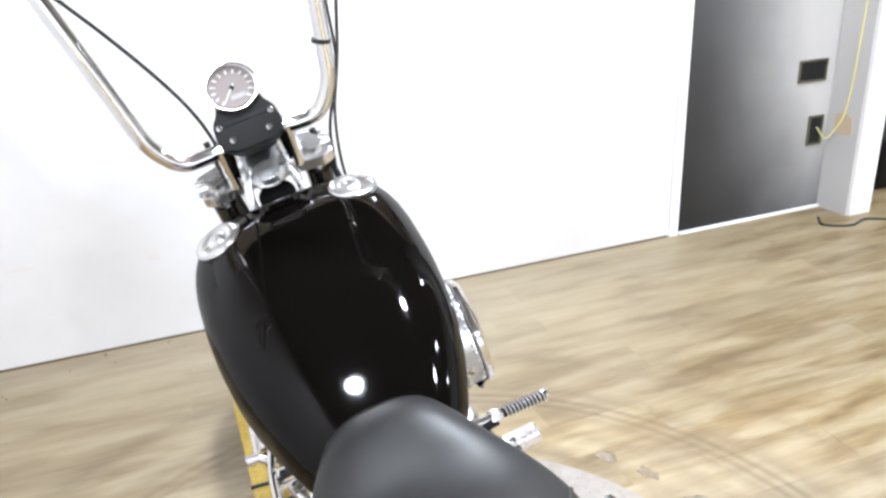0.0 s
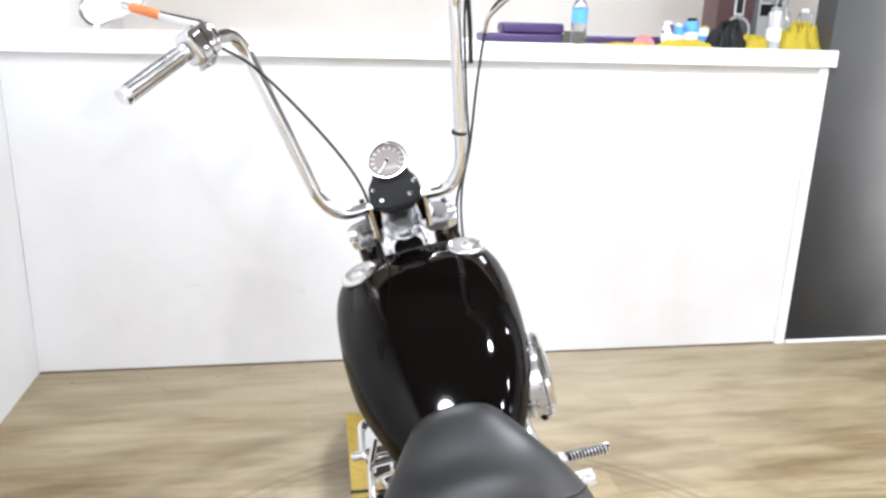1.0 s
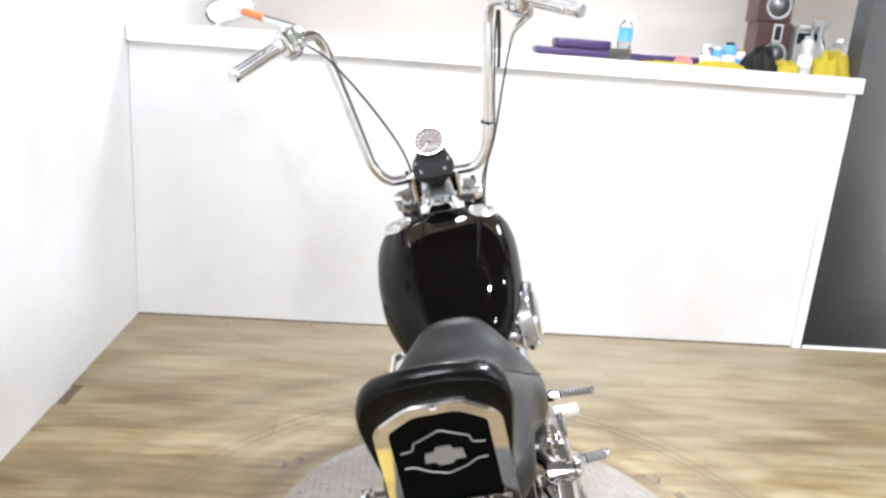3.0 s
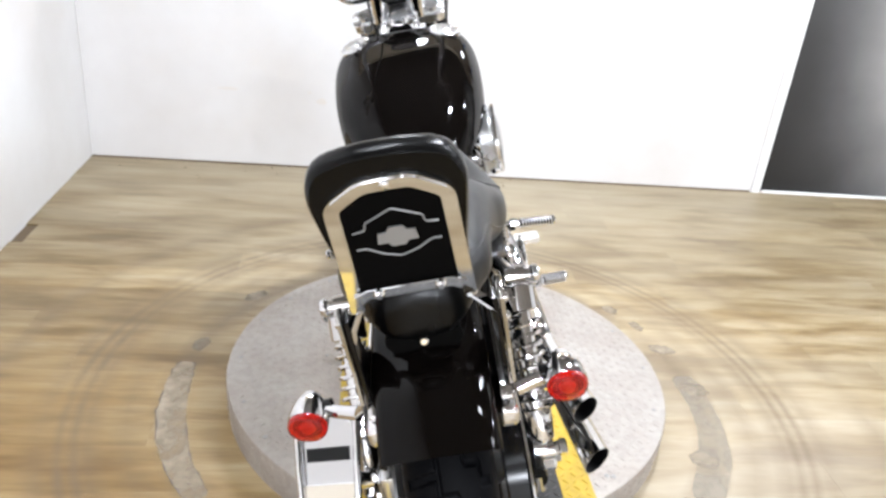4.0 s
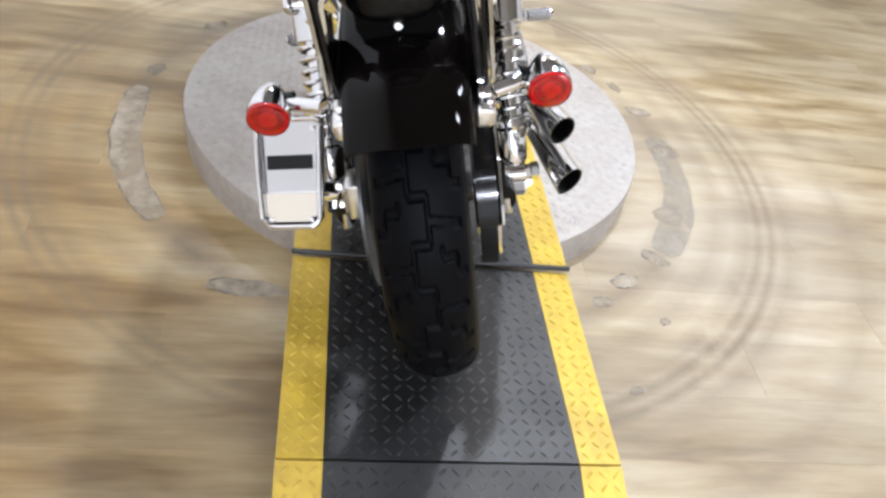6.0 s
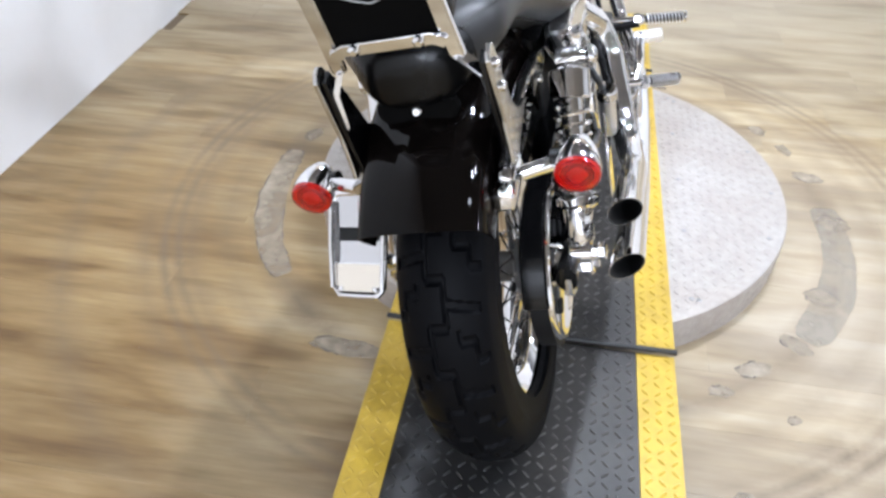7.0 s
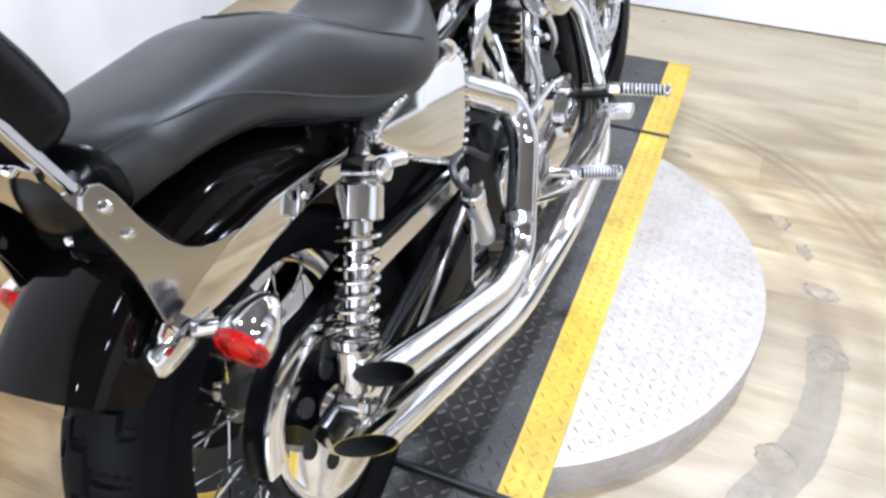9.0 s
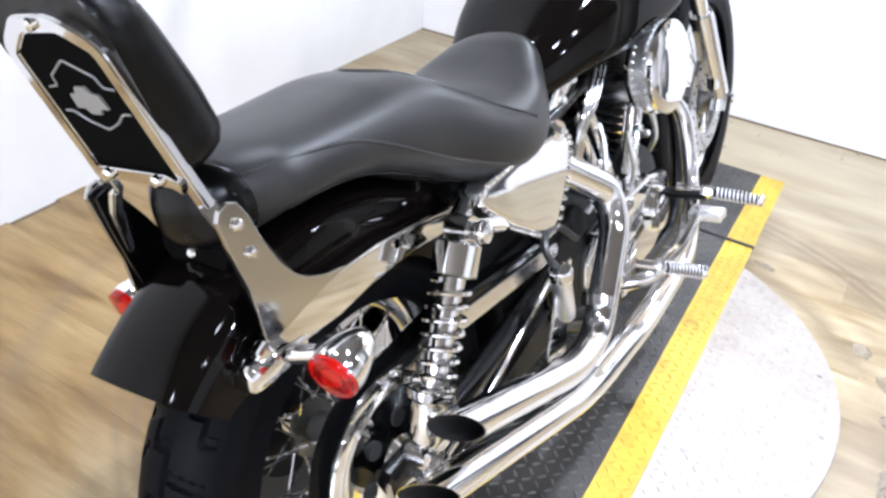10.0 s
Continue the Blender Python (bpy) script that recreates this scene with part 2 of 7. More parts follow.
for m in (M_DECK_LUG, M_BLACK_DECK):
    bsdf(m).inputs["Specular IOR Level"].default_value = 0.5
oil_stain(M_DECK_LUG, -0.1, -0.22, 0.15, 0.5)
oil_stain(M_BLACK_DECK, -0.1, -0.22, 0.15, 0.5)
M_YELLOW = metal_plate("yellow_tread_plate", (0.56, 0.385, 0.035), (0.33, 0.215, 0.025), 0.45, 0.0, 0.28, 0.58)
M_ROD = material("black_steel_rod", (0.03, 0.03, 0.03), 0.4, 0.6)
M_BOLT = material("steel_bolt", (0.35, 0.34, 0.33), 0.4, 1.0)
M_CHROME = chrome_material("chrome", (0.83, 0.83, 0.84), 0.035)
M_STRUT = chrome_material("dulled_chrome", (0.56, 0.55, 0.53), 0.12)
M_SATIN = chrome_material("polished_aluminium", (0.7, 0.7, 0.71), 0.17)
M_BRIGHT = chrome_material("brushed_chrome", (0.82, 0.82, 0.83), 0.27)
M_CASE = chrome_material("cast_aluminium", (0.55, 0.55, 0.55), 0.3)
M_HUB = chrome_material("dull_hub_metal", (0.2, 0.2, 0.2), 0.3)
M_BRAKE = chrome_material("dark_brake_steel", (0.1, 0.1, 0.1), 0.35)
M_PAINT = material("gloss_black_paint", (0.002, 0.0015, 0.0013), 0.3, 0.0, 0.38, 0.0)
bsdf(M_PAINT).inputs["Coat Roughness"].default_value = 0.05
M_WRINKLE = material("satin_black_metal", (0.0025, 0.0025, 0.0025), 0.45, 0.0, 0.0, 0.2)
M_FRAME = material("gloss_black_frame", (0.002, 0.002, 0.0022), 0.2, 0.0, 0.15, 0.25)
M_RUBBER = material("black_rubber", (0.005, 0.005, 0.0055), 0.55, 0.0, 0.0, 0.25)
M_CABLE = material("black_cable", (0.012, 0.012, 0.012), 0.4)
# plain black; on holes, slots and box insides it stands in for shade
M_BLACK_HOLE = material("flat_black", (0.004, 0.004, 0.004), 0.9)
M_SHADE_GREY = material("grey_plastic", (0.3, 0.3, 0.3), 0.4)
M_ORANGE = material("orange_reflector", (0.75, 0.2, 0.05), 0.25, 0.0, 0.6)
M_GAUGE = material("gauge_face", (0.235, 0.205, 0.193), 0.55, 0.0, 0.0, 0.2)
M_WHITE = material("white_print", (0.8, 0.8, 0.78), 0.5)
M_BADGE = material("grey_badge", (0.3, 0.3, 0.3), 0.4, 0.4)
M_BADGE_LINE = material("grey_badge_line", (0.25, 0.25, 0.25), 0.4, 0.3)
M_MIRROR = material("mirror_glass", (0.95, 0.95, 0.95), 0.01, 1.0)


def vinyl(name, colour, rough, spec=0.5):
    m = material(name, colour, rough, 0.0, 0.0, spec)
    vec = coords(m)
    a, b = noise_tex(m, vec, 7.0, 4.0), noise_tex(m, vec, 420.0, 2.0)
    vary_rough(m, a, rough - 0.06, rough + 0.08)
    add_bump(m, b, 0.25, 0.0006)
    return m


M_SEAT = vinyl("black_seat_vinyl", (0.0085, 0.0082, 0.008), 0.43, 0.26)
M_PAD = vinyl("black_pad_vinyl", (0.0014, 0.0014, 0.0015), 0.25, 0.22)
M_FELT = material("black_backing_cloth", (0.0022, 0.0021, 0.002), 0.9, 0.0, 0.0, 0.04)
vec = coords(M_SEAT)
worn, fold = noise_tex(M_SEAT, vec, 11.0, 5.0, 0.6), noise_tex(M_SEAT, vec, 16.0, 2.0)
link(M_SEAT, ramp(M_SEAT, worn, [(0.3, (0.004, 0.004, 0.004)), (0.5, (0.008, 0.0078, 0.0076)), (0.72, (0.016, 0.0152, 0.0142))]), bsdf(M_SEAT).inputs["Base Color"])
vary_rough(M_SEAT, worn, 0.3, 0.54)
add_bump(M_SEAT, maths(M_SEAT, "ADD", fold, maths(M_SEAT, "MULTIPLY", noise_tex(M_SEAT, vec, 420.0, 2.0), 0.5)), 0.2, 0.0012)
bsdf(M_SEAT).inputs["Coat Weight"].default_value = 0.42
bsdf(M_SEAT).inputs["Coat Roughness"].default_value = 0.47
M_TYRE = vinyl("tyre_rubber", (0.0022, 0.0023, 0.003), 0.5, 0.06)


def lens_material(name, colour):
    m = material(name, colour, 0.12, 0.0, 0.5)
    bsdf(m).inputs["Transmission Weight"].default_value = 0.75
    bsdf(m).inputs["IOR"].default_value = 1.45
    w = node(m, "ShaderNodeTexWave", Scale=60.0)
    link(m, coords(m), w.inputs["Vector"])
    add_bump(m, w.outputs["Fac"], 0.2, 0.001)
    return m


M_RED = lens_material("red_lens", (0.62, 0.006, 0.004))
M_RED_CORE = material("red_reflector", (1.0, 0.3, 0.12), 0.25)
M_CLEAR = material("clear_plastic", (0.78, 0.82, 0.85), 0.04)
bsdf(M_CLEAR).inputs["Transmission Weight"].default_value = 1.0
M_LABEL_BLUE = material("blue_label", (0.1, 0.33, 0.75), 0.4)
M_WOOD_RED = wall_paint("cherry_veneer", (0.045, 0.009, 0.008), (0.028, 0.006, 0.005), 0.4)
M_CONE = material("speaker_cone", (0.16, 0.16, 0.16), 0.3, 0.8)
M_SILVER = material("silver_plastic", (0.5, 0.5, 0.5), 0.35, 0.6)
M_TOWEL = wall_paint("yellow_microfibre", (0.48, 0.38, 0.025), (0.27, 0.2, 0.015), 0.95)
M_PURPLE = wall_paint("purple_cloth", (0.045, 0.018, 0.11), (0.022, 0.01, 0.05), 0.35)
M_PINK = material("pink_cloth", (0.6, 0.2, 0.2), 0.9)
M_TAN_BOX = material("olive_steel_box", (0.11, 0.1, 0.06), 0.5, 0.3)
M_WIRE = material("yellow_wire", (0.75, 0.7, 0.3), 0.5)

# ---- building blocks ----


def mesh_of(verts, faces, smooth=True, name="mesh"):
    me = bpy.data.meshes.new(name)
    me.from_pydata([tuple(v) for v in verts], [], faces)
    bm = bmesh.new()
    bm.from_mesh(me)
    bmesh.ops.recalc_face_normals(bm, faces=bm.faces)
    bm.to_mesh(me)
    bm.free()
    if smooth:
        me.shade_smooth()
        me.set_sharp_from_angle(angle=radians(38))
    return me


def part(name, shape, mat, parent=None, label=""):
    """Links a bmesh or a mesh as one mesh object under its thing."""
    bevelled = isinstance(shape, bmesh.types.BMesh) and len(shape.faces) > 6 and len(shape.faces) < 400
    if isinstance(shape, bmesh.types.BMesh):
        me = bpy.data.meshes.new(name)
        bmesh.ops.recalc_face_normals(shape, faces=shape.faces)
        shape.to_mesh(me)
        shape.free()
        me.shade_smooth()
        me.set_sharp_from_angle(angle=radians(35))
    else:
        me = shape
    if not me.materials:
        me.materials.append(mat)
    ob = new(name, me)
    if bevelled:
        ob.modifiers.new("even_normals", "WEIGHTED_NORMAL").keep_sharp = True
    if parent is not None:
        ob.parent = parent
    if label:
        tagged(ob, label)
    return ob


def empty(name, m, label, category, group="", kind=""):
    ob = new(name)
    ob.matrix_world = m
    return tagged(ob, label, category, group, kind)


def box_bm(lo, hi, bevel=0.0, segments=2):
    bm = bmesh.new()
    lo, hi = Vector(lo), Vector(hi)
    bmesh.ops.create_cube(bm, size=1, matrix=Matrix.Translation((lo + hi) / 2) @ Matrix.Diagonal((*(hi - lo), 1)))
    if bevel:
        bmesh.ops.bevel(bm, geom=bm.edges[:], offset=bevel, segments=segments, affect="EDGES", profile=0.5)
    return bm


def slab_bm(outline, axis, a, b, bevel=0.0):
    """A plate: a 2D outline drawn across the given axis (0, 1 or 2), from a to b along it."""
    bm = bmesh.new()

    def at(p, w):
        q = list(p)
        q.insert(axis, w)
        return q
    bottom = [bm.verts.new(at(p, a)) for p in outline]
    top = [bm.verts.new(at(p, b)) for p in outline]
    bm.faces.new(bottom)
    bm.faces.new(top)
    n = len(outline)
    for i in range(n):
        bm.faces.new((bottom[i], bottom[(i + 1) % n], top[(i + 1) % n], top[i]))
    if bevel:
        bmesh.ops.recalc_face_normals(bm, faces=bm.faces)
        bmesh.ops.bevel(bm, geom=bm.edges[:], offset=bevel, segments=2, affect="EDGES", profile=0.5)
    return bm


def smooth_path(points, steps=8):
    """Catmull-Rom through the points."""
    p = [Vector(q) for q in points]
    p = [2 * p[0] - p[1]] + p + [2 * p[-1] - p[-2]]
    out = []
    for i in range(1, len(p) - 2):
        for k in range(steps):
            t = k / steps
            a, b, c, d = p[i - 1], p[i], p[i + 1], p[i + 2]
            out.append(0.5 * (2 * b + (c - a) * t + (2 * a - 5 * b + 4 * c - d) * t * t + (3 * b - a - 3 * c + d) * t ** 3))
    out.append(p[-2])
    return out


def bent_path(points, radius, steps=6):
    """Straight runs with rounded bends."""
    p = [Vector(q) for q in points]
    out = [p[0]]
    for a, b, c in zip(p, p[1:], p[2:]):
        d1, d2 = (a - b), (c - b)
        r = min(radius, d1.length * 0.45, d2.length * 0.45)
        s, e = b + d1.normalized() * r, b + d2.normalized() * r
        for k in range(steps + 1):
            t = k / steps
            out.append((1 - t) ** 2 * s + 2 * t * (1 - t) * b + t * t * e)
    out.append(p[-1])
    return out


def tube_mesh(path, radius, sides=12, caps=True, flat=1.0):
    """A tube along a path; radius is one number or one for each point."""
    n = len(path)
    rad = [radius] * n if isinstance(radius, (int, float)) else list(radius)
    verts, faces = [], []
    ahead = (path[1] - path[0]).normalized()
    side = ahead.cross(Vector((0, 0, 1)))
    if side.length < 1e-3:
        side = ahead.cross(Vector((1, 0, 0)))
    side.normalize()
    for i in range(n):
        d = (path[min(i + 1, n - 1)] - path[max(i - 1, 0)]).normalized()
        side = (side - d * side.dot(d)).normalized()
        up = d.cross(side)
        for k in range(sides):
            a = 2 * math.pi * k / sides
            verts.append(path[i] + rad[i] * (math.cos(a) * side + flat * math.sin(a) * up))
    for i in range(n - 1):
        for k in range(sides):
            j = (k + 1) % sides
            faces.append((i * sides + k, i * sides + j, (i + 1) * sides + j, (i + 1) * sides + k))
    if caps:
        faces.append(tuple(range(sides))[::-1])
        faces.append(tuple((n - 1) * sides + k for k in range(sides)))
    return mesh_of(verts, faces)


def pipe_mesh(path, radius, wall=0.0025, sides=18):
    """A hollow pipe, open at its end."""
    outer, n = tube_mesh(path, radius, sides, False), len(path)
    inner = tube_mesh(path, radius - wall if isinstance(radius, (int, float)) else [r - wall for r in radius], sides, False)
    verts = [v.co.copy() for v in outer.vertices] + [v.co.copy() for v in inner.vertices]
    k0 = n * sides
    faces = [tuple(f.vertices) for f in outer.polygons] + [tuple(k0 + i for i in f.vertices) for f in inner.polygons]
    for base in (0, (n - 1) * sides):
        for k in range(sides):
            j = (k + 1) % sides
            faces.append((base + k, base + j, k0 + base + j, k0 + base + k))
    return mesh_of(verts, faces)


def lathe_mesh(profile, centre=(0, 0, 0), axis=(1, 0, 0), segments=40, closed=False):
    """Turns (along, radius) pairs round an axis."""
    axis = Vector(axis).normalized()
    s = axis.cross(Vector((0, 0, 1)))
    if s.length < 1e-3:
        s = axis.cross(Vector((0, 1, 0)))
    s.normalize()
    t = axis.cross(s)
    c = Vector(centre)
    verts, faces, n = [], [], len(profile)
    for h, r in profile:
        for k in range(segments):
            a = 2 * math.pi * k / segments
            verts.append(c + axis * h + max(r, 1e-5) * (math.cos(a) * s + math.sin(a) * t))
    for i in range(n if closed else n - 1):
        i2 = (i + 1) % n
        for k in range(segments):
            j = (k + 1) % segments
            faces.append((i * segments + k, i * segments + j, i2 * segments + j, i2 * segments + k))
    if not closed:
        faces.append(tuple(range(segments))[::-1])
        faces.append(tuple((n - 1) * segments + k for k in range(segments)))
    return mesh_of(verts, faces)


def curve_at(table, v):
    xs = [r[0] for r in table]
    return [float(np.interp(v, xs, [r[k] for r in table])) for k in range(1, len(table[0]))]


def smooth_table(table, n):
    """A table resampled with eased values between its rows."""
    rows = smooth_path([(r[0], 0, 0) for r in table], n)
    cols = [[p.x for p in rows]]
    for k in range(1, len(table[0])):
        cols.append([p.y for p in smooth_path([(r[0], r[k], 0) for r in table], n)])
    return list(zip(*cols))


def hull_mesh(table, power_top, power_low, sides=44, steps=5):
    """A body lofted along y: rows of y, half width, top, waist, bottom."""
    rows = smooth_table(table, steps)
    verts, faces = [], []
    for y, a, top, waist, low in rows:
        for k in range(sides):
            t = 2 * math.pi * k / sides
            c, s = math.cos(t), math.sin(t)
            e = power_top if s >= 0 else power_low
            x = a * math.copysign(abs(c) ** (2 / e), c)
            h = (top - waist) if s >= 0 else (waist - low)
            z = waist + h * math.copysign(abs(s) ** (2 / e), s)
            verts.append((x, y, z))
    n = len(rows)
    for i in range(n - 1):
        for k in range(sides):
            j = (k + 1) % sides
            faces.append((i * sides + k, i * sides + j, (i + 1) * sides + j, (i + 1) * sides + k))
    faces.append(tuple(range(sides))[::-1])
    faces.append(tuple((n - 1) * sides + k for k in range(sides)))
    return mesh_of(verts, faces)


def helix(a, b, radius, turns, steps=14):
    a, b = Vector(a), Vector(b)
    d = (b - a).normalized()
    s = d.cross(Vector((1, 0, 0))).normalized()
    t = d.cross(s)
    n = int(turns * steps)
    return [a + (b - a) * (i / n) + radius * (math.cos(2 * math.pi * i / steps) * s + math.sin(2 * math.pi * i / steps) * t) for i in range(n + 1)]

# ---- the room ----
# cream stands in for the floor reflected in the shiny lower panel
M_PALE_PANEL = wall_paint("panel_floor_reflection", (0.66, 0.6, 0.5), (0.58, 0.52, 0.43), 0.35)
M_PATCH = wall_paint("tan_filler", (0.55, 0.45, 0.32), (0.48, 0.38, 0.26), 0.8)
LEFT_X, COUNTER_Y, COUNTER_X1, COUNTER_Z = -1.485, 2.335, 1.757, 1.32
ROOM_X1, ROOM_Y0, BACK_Y, CEIL_Z = 7.0, -8.0, 4.3, 3.1


def setting(name, bm, mat, label, category):
    return tagged(part(name, bm, mat), label, category, kind="structure")


floor = setting("floor", box_bm((LEFT_X - 0.2, ROOM_Y0 - 0.2, -0.12), (ROOM_X1 + 0.2, BACK_Y + 0.2, -0.006)), M_SUBFLOOR, "light oak vinyl plank floor with worn tyre scuffs", "floor")
setting("wall_west", box_bm((LEFT_X - 0.15, ROOM_Y0, -0.006), (LEFT_X, BACK_Y, CEIL_Z)), M_WALL, "plain white painted side wall", "wall")
# east and south walls are unseen, added to close and brighten the room
setting("wall_east", box_bm((ROOM_X1, ROOM_Y0, -0.006), (ROOM_X1 + 0.15, BACK_Y + 0.15, CEIL_Z)), M_FAR_WALL, "plain white far side wall, unseen, added for reflections", "wall")
setting("wall_south", box_bm((LEFT_X - 0.15, ROOM_Y0 - 0.15, -0.006), (ROOM_X1 + 0.15, ROOM_Y0, CEIL_Z)), M_FAR_WALL, "plain white wall behind, unseen, added for reflections", "wall")
setting("wall_north", box_bm((LEFT_X - 0.15, BACK_Y, -0.006), (ROOM_X1 + 0.15, BACK_Y + 0.15, CEIL_Z)), M_BACK_WALL, "greige wall behind the raised deck", "wall")
setting("wall_grey", box_bm((COUNTER_X1 + 0.004, COUNTER_Y + 0.008, -0.006), (2.59, COUNTER_Y + 0.14, CEIL_Z), 0), M_GREY_WALL, "grey wall with its shading painted in, two open outlet boxes", "wall")
setting("ceiling", box_bm((LEFT_X - 0.15, ROOM_Y0 - 0.15, CEIL_Z), (ROOM_X1 + 0.15, BACK_Y + 0.15, CEIL_Z + 0.12)), M_DARK_CEILING, "plain grey high showroom ceiling", "ceiling")
setting("ceiling_low", box_bm((LEFT_X + 0.002, COUNTER_Y + 0.3, 2.165), (COUNTER_X1 + 0.9, BACK_Y - 0.002, 2.24)), M_CEILING, "low tan ceiling above the raised deck", "ceiling")
setting("wall_return", box_bm((2.574, 2.165, -0.006), (2.592, COUNTER_Y + 0.006, CEIL_Z)), M_RETURN, "pale side of the column, its shade put in the colour", "wall")
tagged(part("wall_patch", slab_bm([(2.2, 0.38), (2.27, 0.37), (2.3, 0.4), (2.3, 0.46), (2.26, 0.475), (2.21, 0.46)], 0, 2.571, 2.5745), M_PATCH), "pale tan filler patch on the wall beside the outlet", "patch")
# white column with its return
setting("column", box_bm((2.594, 2.16, -0.006), (2.72, COUNTER_Y + 0.14, CEIL_Z), 0.004), M_TRIM, "white painted column beside the grey wall", "column")
setting("threshold_trim", box_bm((COUNTER_X1 + 0.012, COUNTER_Y - 0.012, -0.004), (2.585, COUNTER_Y + 0.004, 0.012), 0.003), M_TRIM, "white strip along the foot of the grey wall", "trim")

# half-height white wall with a boxed top
counter = empty("half_wall", Matrix(), "white painted half-height wall with a boxed ledge", "counter", kind="structure")
part("panel", box_bm((LEFT_X + 0.002, COUNTER_Y, -0.004), (COUNTER_X1 - 0.045, COUNTER_Y + 0.1, COUNTER_Z - 0.06)), M_WALL, counter)
part("end_board", box_bm((COUNTER_X1 - 0.044, COUNTER_Y - 0.012, -0.004), (COUNTER_X1, COUNTER_Y + 0.11, COUNTER_Z - 0.07), 0.003), M_TRIM, counter)
part("fascia", box_bm((LEFT_X + 0.002, COUNTER_Y - 0.028, COUNTER_Z - 0.068), (COUNTER_X1 + 0.022, COUNTER_Y - 0.002, COUNTER_Z), 0.003), M_TRIM, counter)
part("deck", box_bm((LEFT_X + 0.002, COUNTER_Y - 0.001, COUNTER_Z - 0.055), (COUNTER_X1 + 0.02, COUNTER_Y + 0.75, COUNTER_Z - 0.002), 0.002), M_TRIM, counter)
part("bottom_trim", box_bm((LEFT_X + 0.004, COUNTER_Y - 0.006, -0.004), (COUNTER_X1 - 0.05, COUNTER_Y - 0.001, 0.006)), M_SUBFLOOR, counter, "dark gap line at the floor")

# faint scuffs on the half wall
M_SCUFF = wall_paint("wall_scuff", (0.7, 0.67, 0.63), (0.62, 0.58, 0.54), 0.6)
for sx, sz, sw, sh in ((-0.86, 0.356, 0.055, 0.009), (-0.445, 0.322, 0.03, 0.018), (-0.5, 0.36, 0.012, 0.006), (0.35, 0.2, 0.018, 0.005)):
    shape = [(sx + sw * (0.8 + 0.2 * math.sin(5 * k)) * math.cos(k * math.pi / 8), sz + sh * (0.8 + 0.25 * math.sin(3 * k + 1)) * math.sin(k * math.pi / 8)) for k in range(16)]
    tagged(part("wall_mark", slab_bm(shape, 1, COUNTER_Y - 0.0006, COUNTER_Y + 0.001), M_SCUFF), "faint brown scuff on the white half wall", "wall mark", "scuffs on the half wall", "structure")

# vent on the side wall and its cable
vent = tagged(part("wall_vent", box_bm((LEFT_X - 0.001, 3.81, 1.87), (LEFT_X + 0.012, 4.0, 2.06), 0.003), M_BLACK_HOLE), "wall slot high on the white wall, its shade a black block", "vent")
cable = tagged(part("ceiling_cable", tube_mesh(smooth_path([(LEFT_X + 0.014, 3.86, 1.98), (LEFT_X + 0.03, 4.0, 2.05), (-1.38, 4.22, 2.155), (-1.1, 4.27, 2.12), (-0.4, 4.28, 2.15), (0.6, 4.28, 2.135), (1.7, 4.28, 2.155), (2.4, 4.28, 2.11)]), 0.004, 8), M_SHADE_GREY), "thin grey cable run along the top of the wall", "cable")

# open outlet boxes and the wire on the grey wall
for name, x0, x1, z0, z1 in (("outlet_box", 2.36, 2.52, 0.615, 0.715), ("outlet_box", 2.455, 2.54, 0.315, 0.455)):
    ob = empty(name, pose(0, COUNTER_Y + 0.008, 0), "open electrical box with a black plate for the shade inside set in the wall", "outlet", "open outlet boxes")
    t = 0.009
    for a, b in (((x0, -0.01, z0), (x0 + t, 0, z1)), ((x1 - t, -0.01, z0), (x1, 0, z1)), ((x0 + t, -0.01, z0), (x1 - t, 0, z0 + t)), ((x0 + t, -0.01, z1 - t), (x1 - t, 0, z1))):
        part("rim", box_bm(a, b, 0.002), M_TAN_BOX, ob)
    part("back", box_bm((x0 + t, -0.004, z0 + t), (x1 - t, 0, z1 - t)), M_BLACK_HOLE, ob, "black plate for the shade inside")
tagged(part("wall_wire", tube_mesh(smooth_path([(2.5, COUNTER_Y - 0.003, 0.4), (2.53, COUNTER_Y - 0.03, 0.35), (2.56, COUNTER_Y - 0.05, 0.39), (2.568, COUNTER_Y - 0.09, 0.5), (2.569, COUNTER_Y - 0.11, 0.8), (2.569, COUNTER_Y - 0.12, 1.4), (2.569, COUNTER_Y - 0.12, 2.6)]), 0.0035, 8), M_WIRE), "pale yellow wire from the outlet up the wall", "wire")
tagged(part("floor_cord", tube_mesh(smooth_path([(2.45, 2.2, 0.004), (2.4, 2.12, 0.004), (2.5, 2.06, 0.004), (2.62, 2.09, 0.004), (2.75, 2.03, 0.004), (2.95, 2.14, 0.004), (3.1, 2.3, 0.004)]), 0.006, 8), M_CABLE), "black power cord lying in a loop on the floor", "cord")
bag = empty("tool_case", pose(3.14, 2.5, 0), "black case on the floor beside the column", "case")
part("case_body", box_bm((-0.16, -0.14, 0), (0.16, 0.14, 0.26), 0.03), M_WRINKLE, bag)
part("case_handle", tube_mesh(smooth_path([(-0.06, 0, 0.255), (-0.05, 0, 0.3), (0.05, 0, 0.3), (0.06, 0, 0.255)]), 0.008, 8), M_CABLE, bag)

# ceiling lamps; in LAMPS those after the first five are added fill
for lx, ly, watts in DECK_LAMPS:
    ob = empty("deck_lamp", pose(lx, ly, 2.165), "flat round white lamp in the low ceiling", "lamp", "deck lamps")
    part("lamp_ring", lathe_mesh([(0, 0.155), (0.004, 0.154), (0.006, 0.148), (0.006, 0.138), (0.002, 0.135), (0, 0.135)], (0, 0, 0), (0, 0, -1), 32, True), M_TRIM, ob)
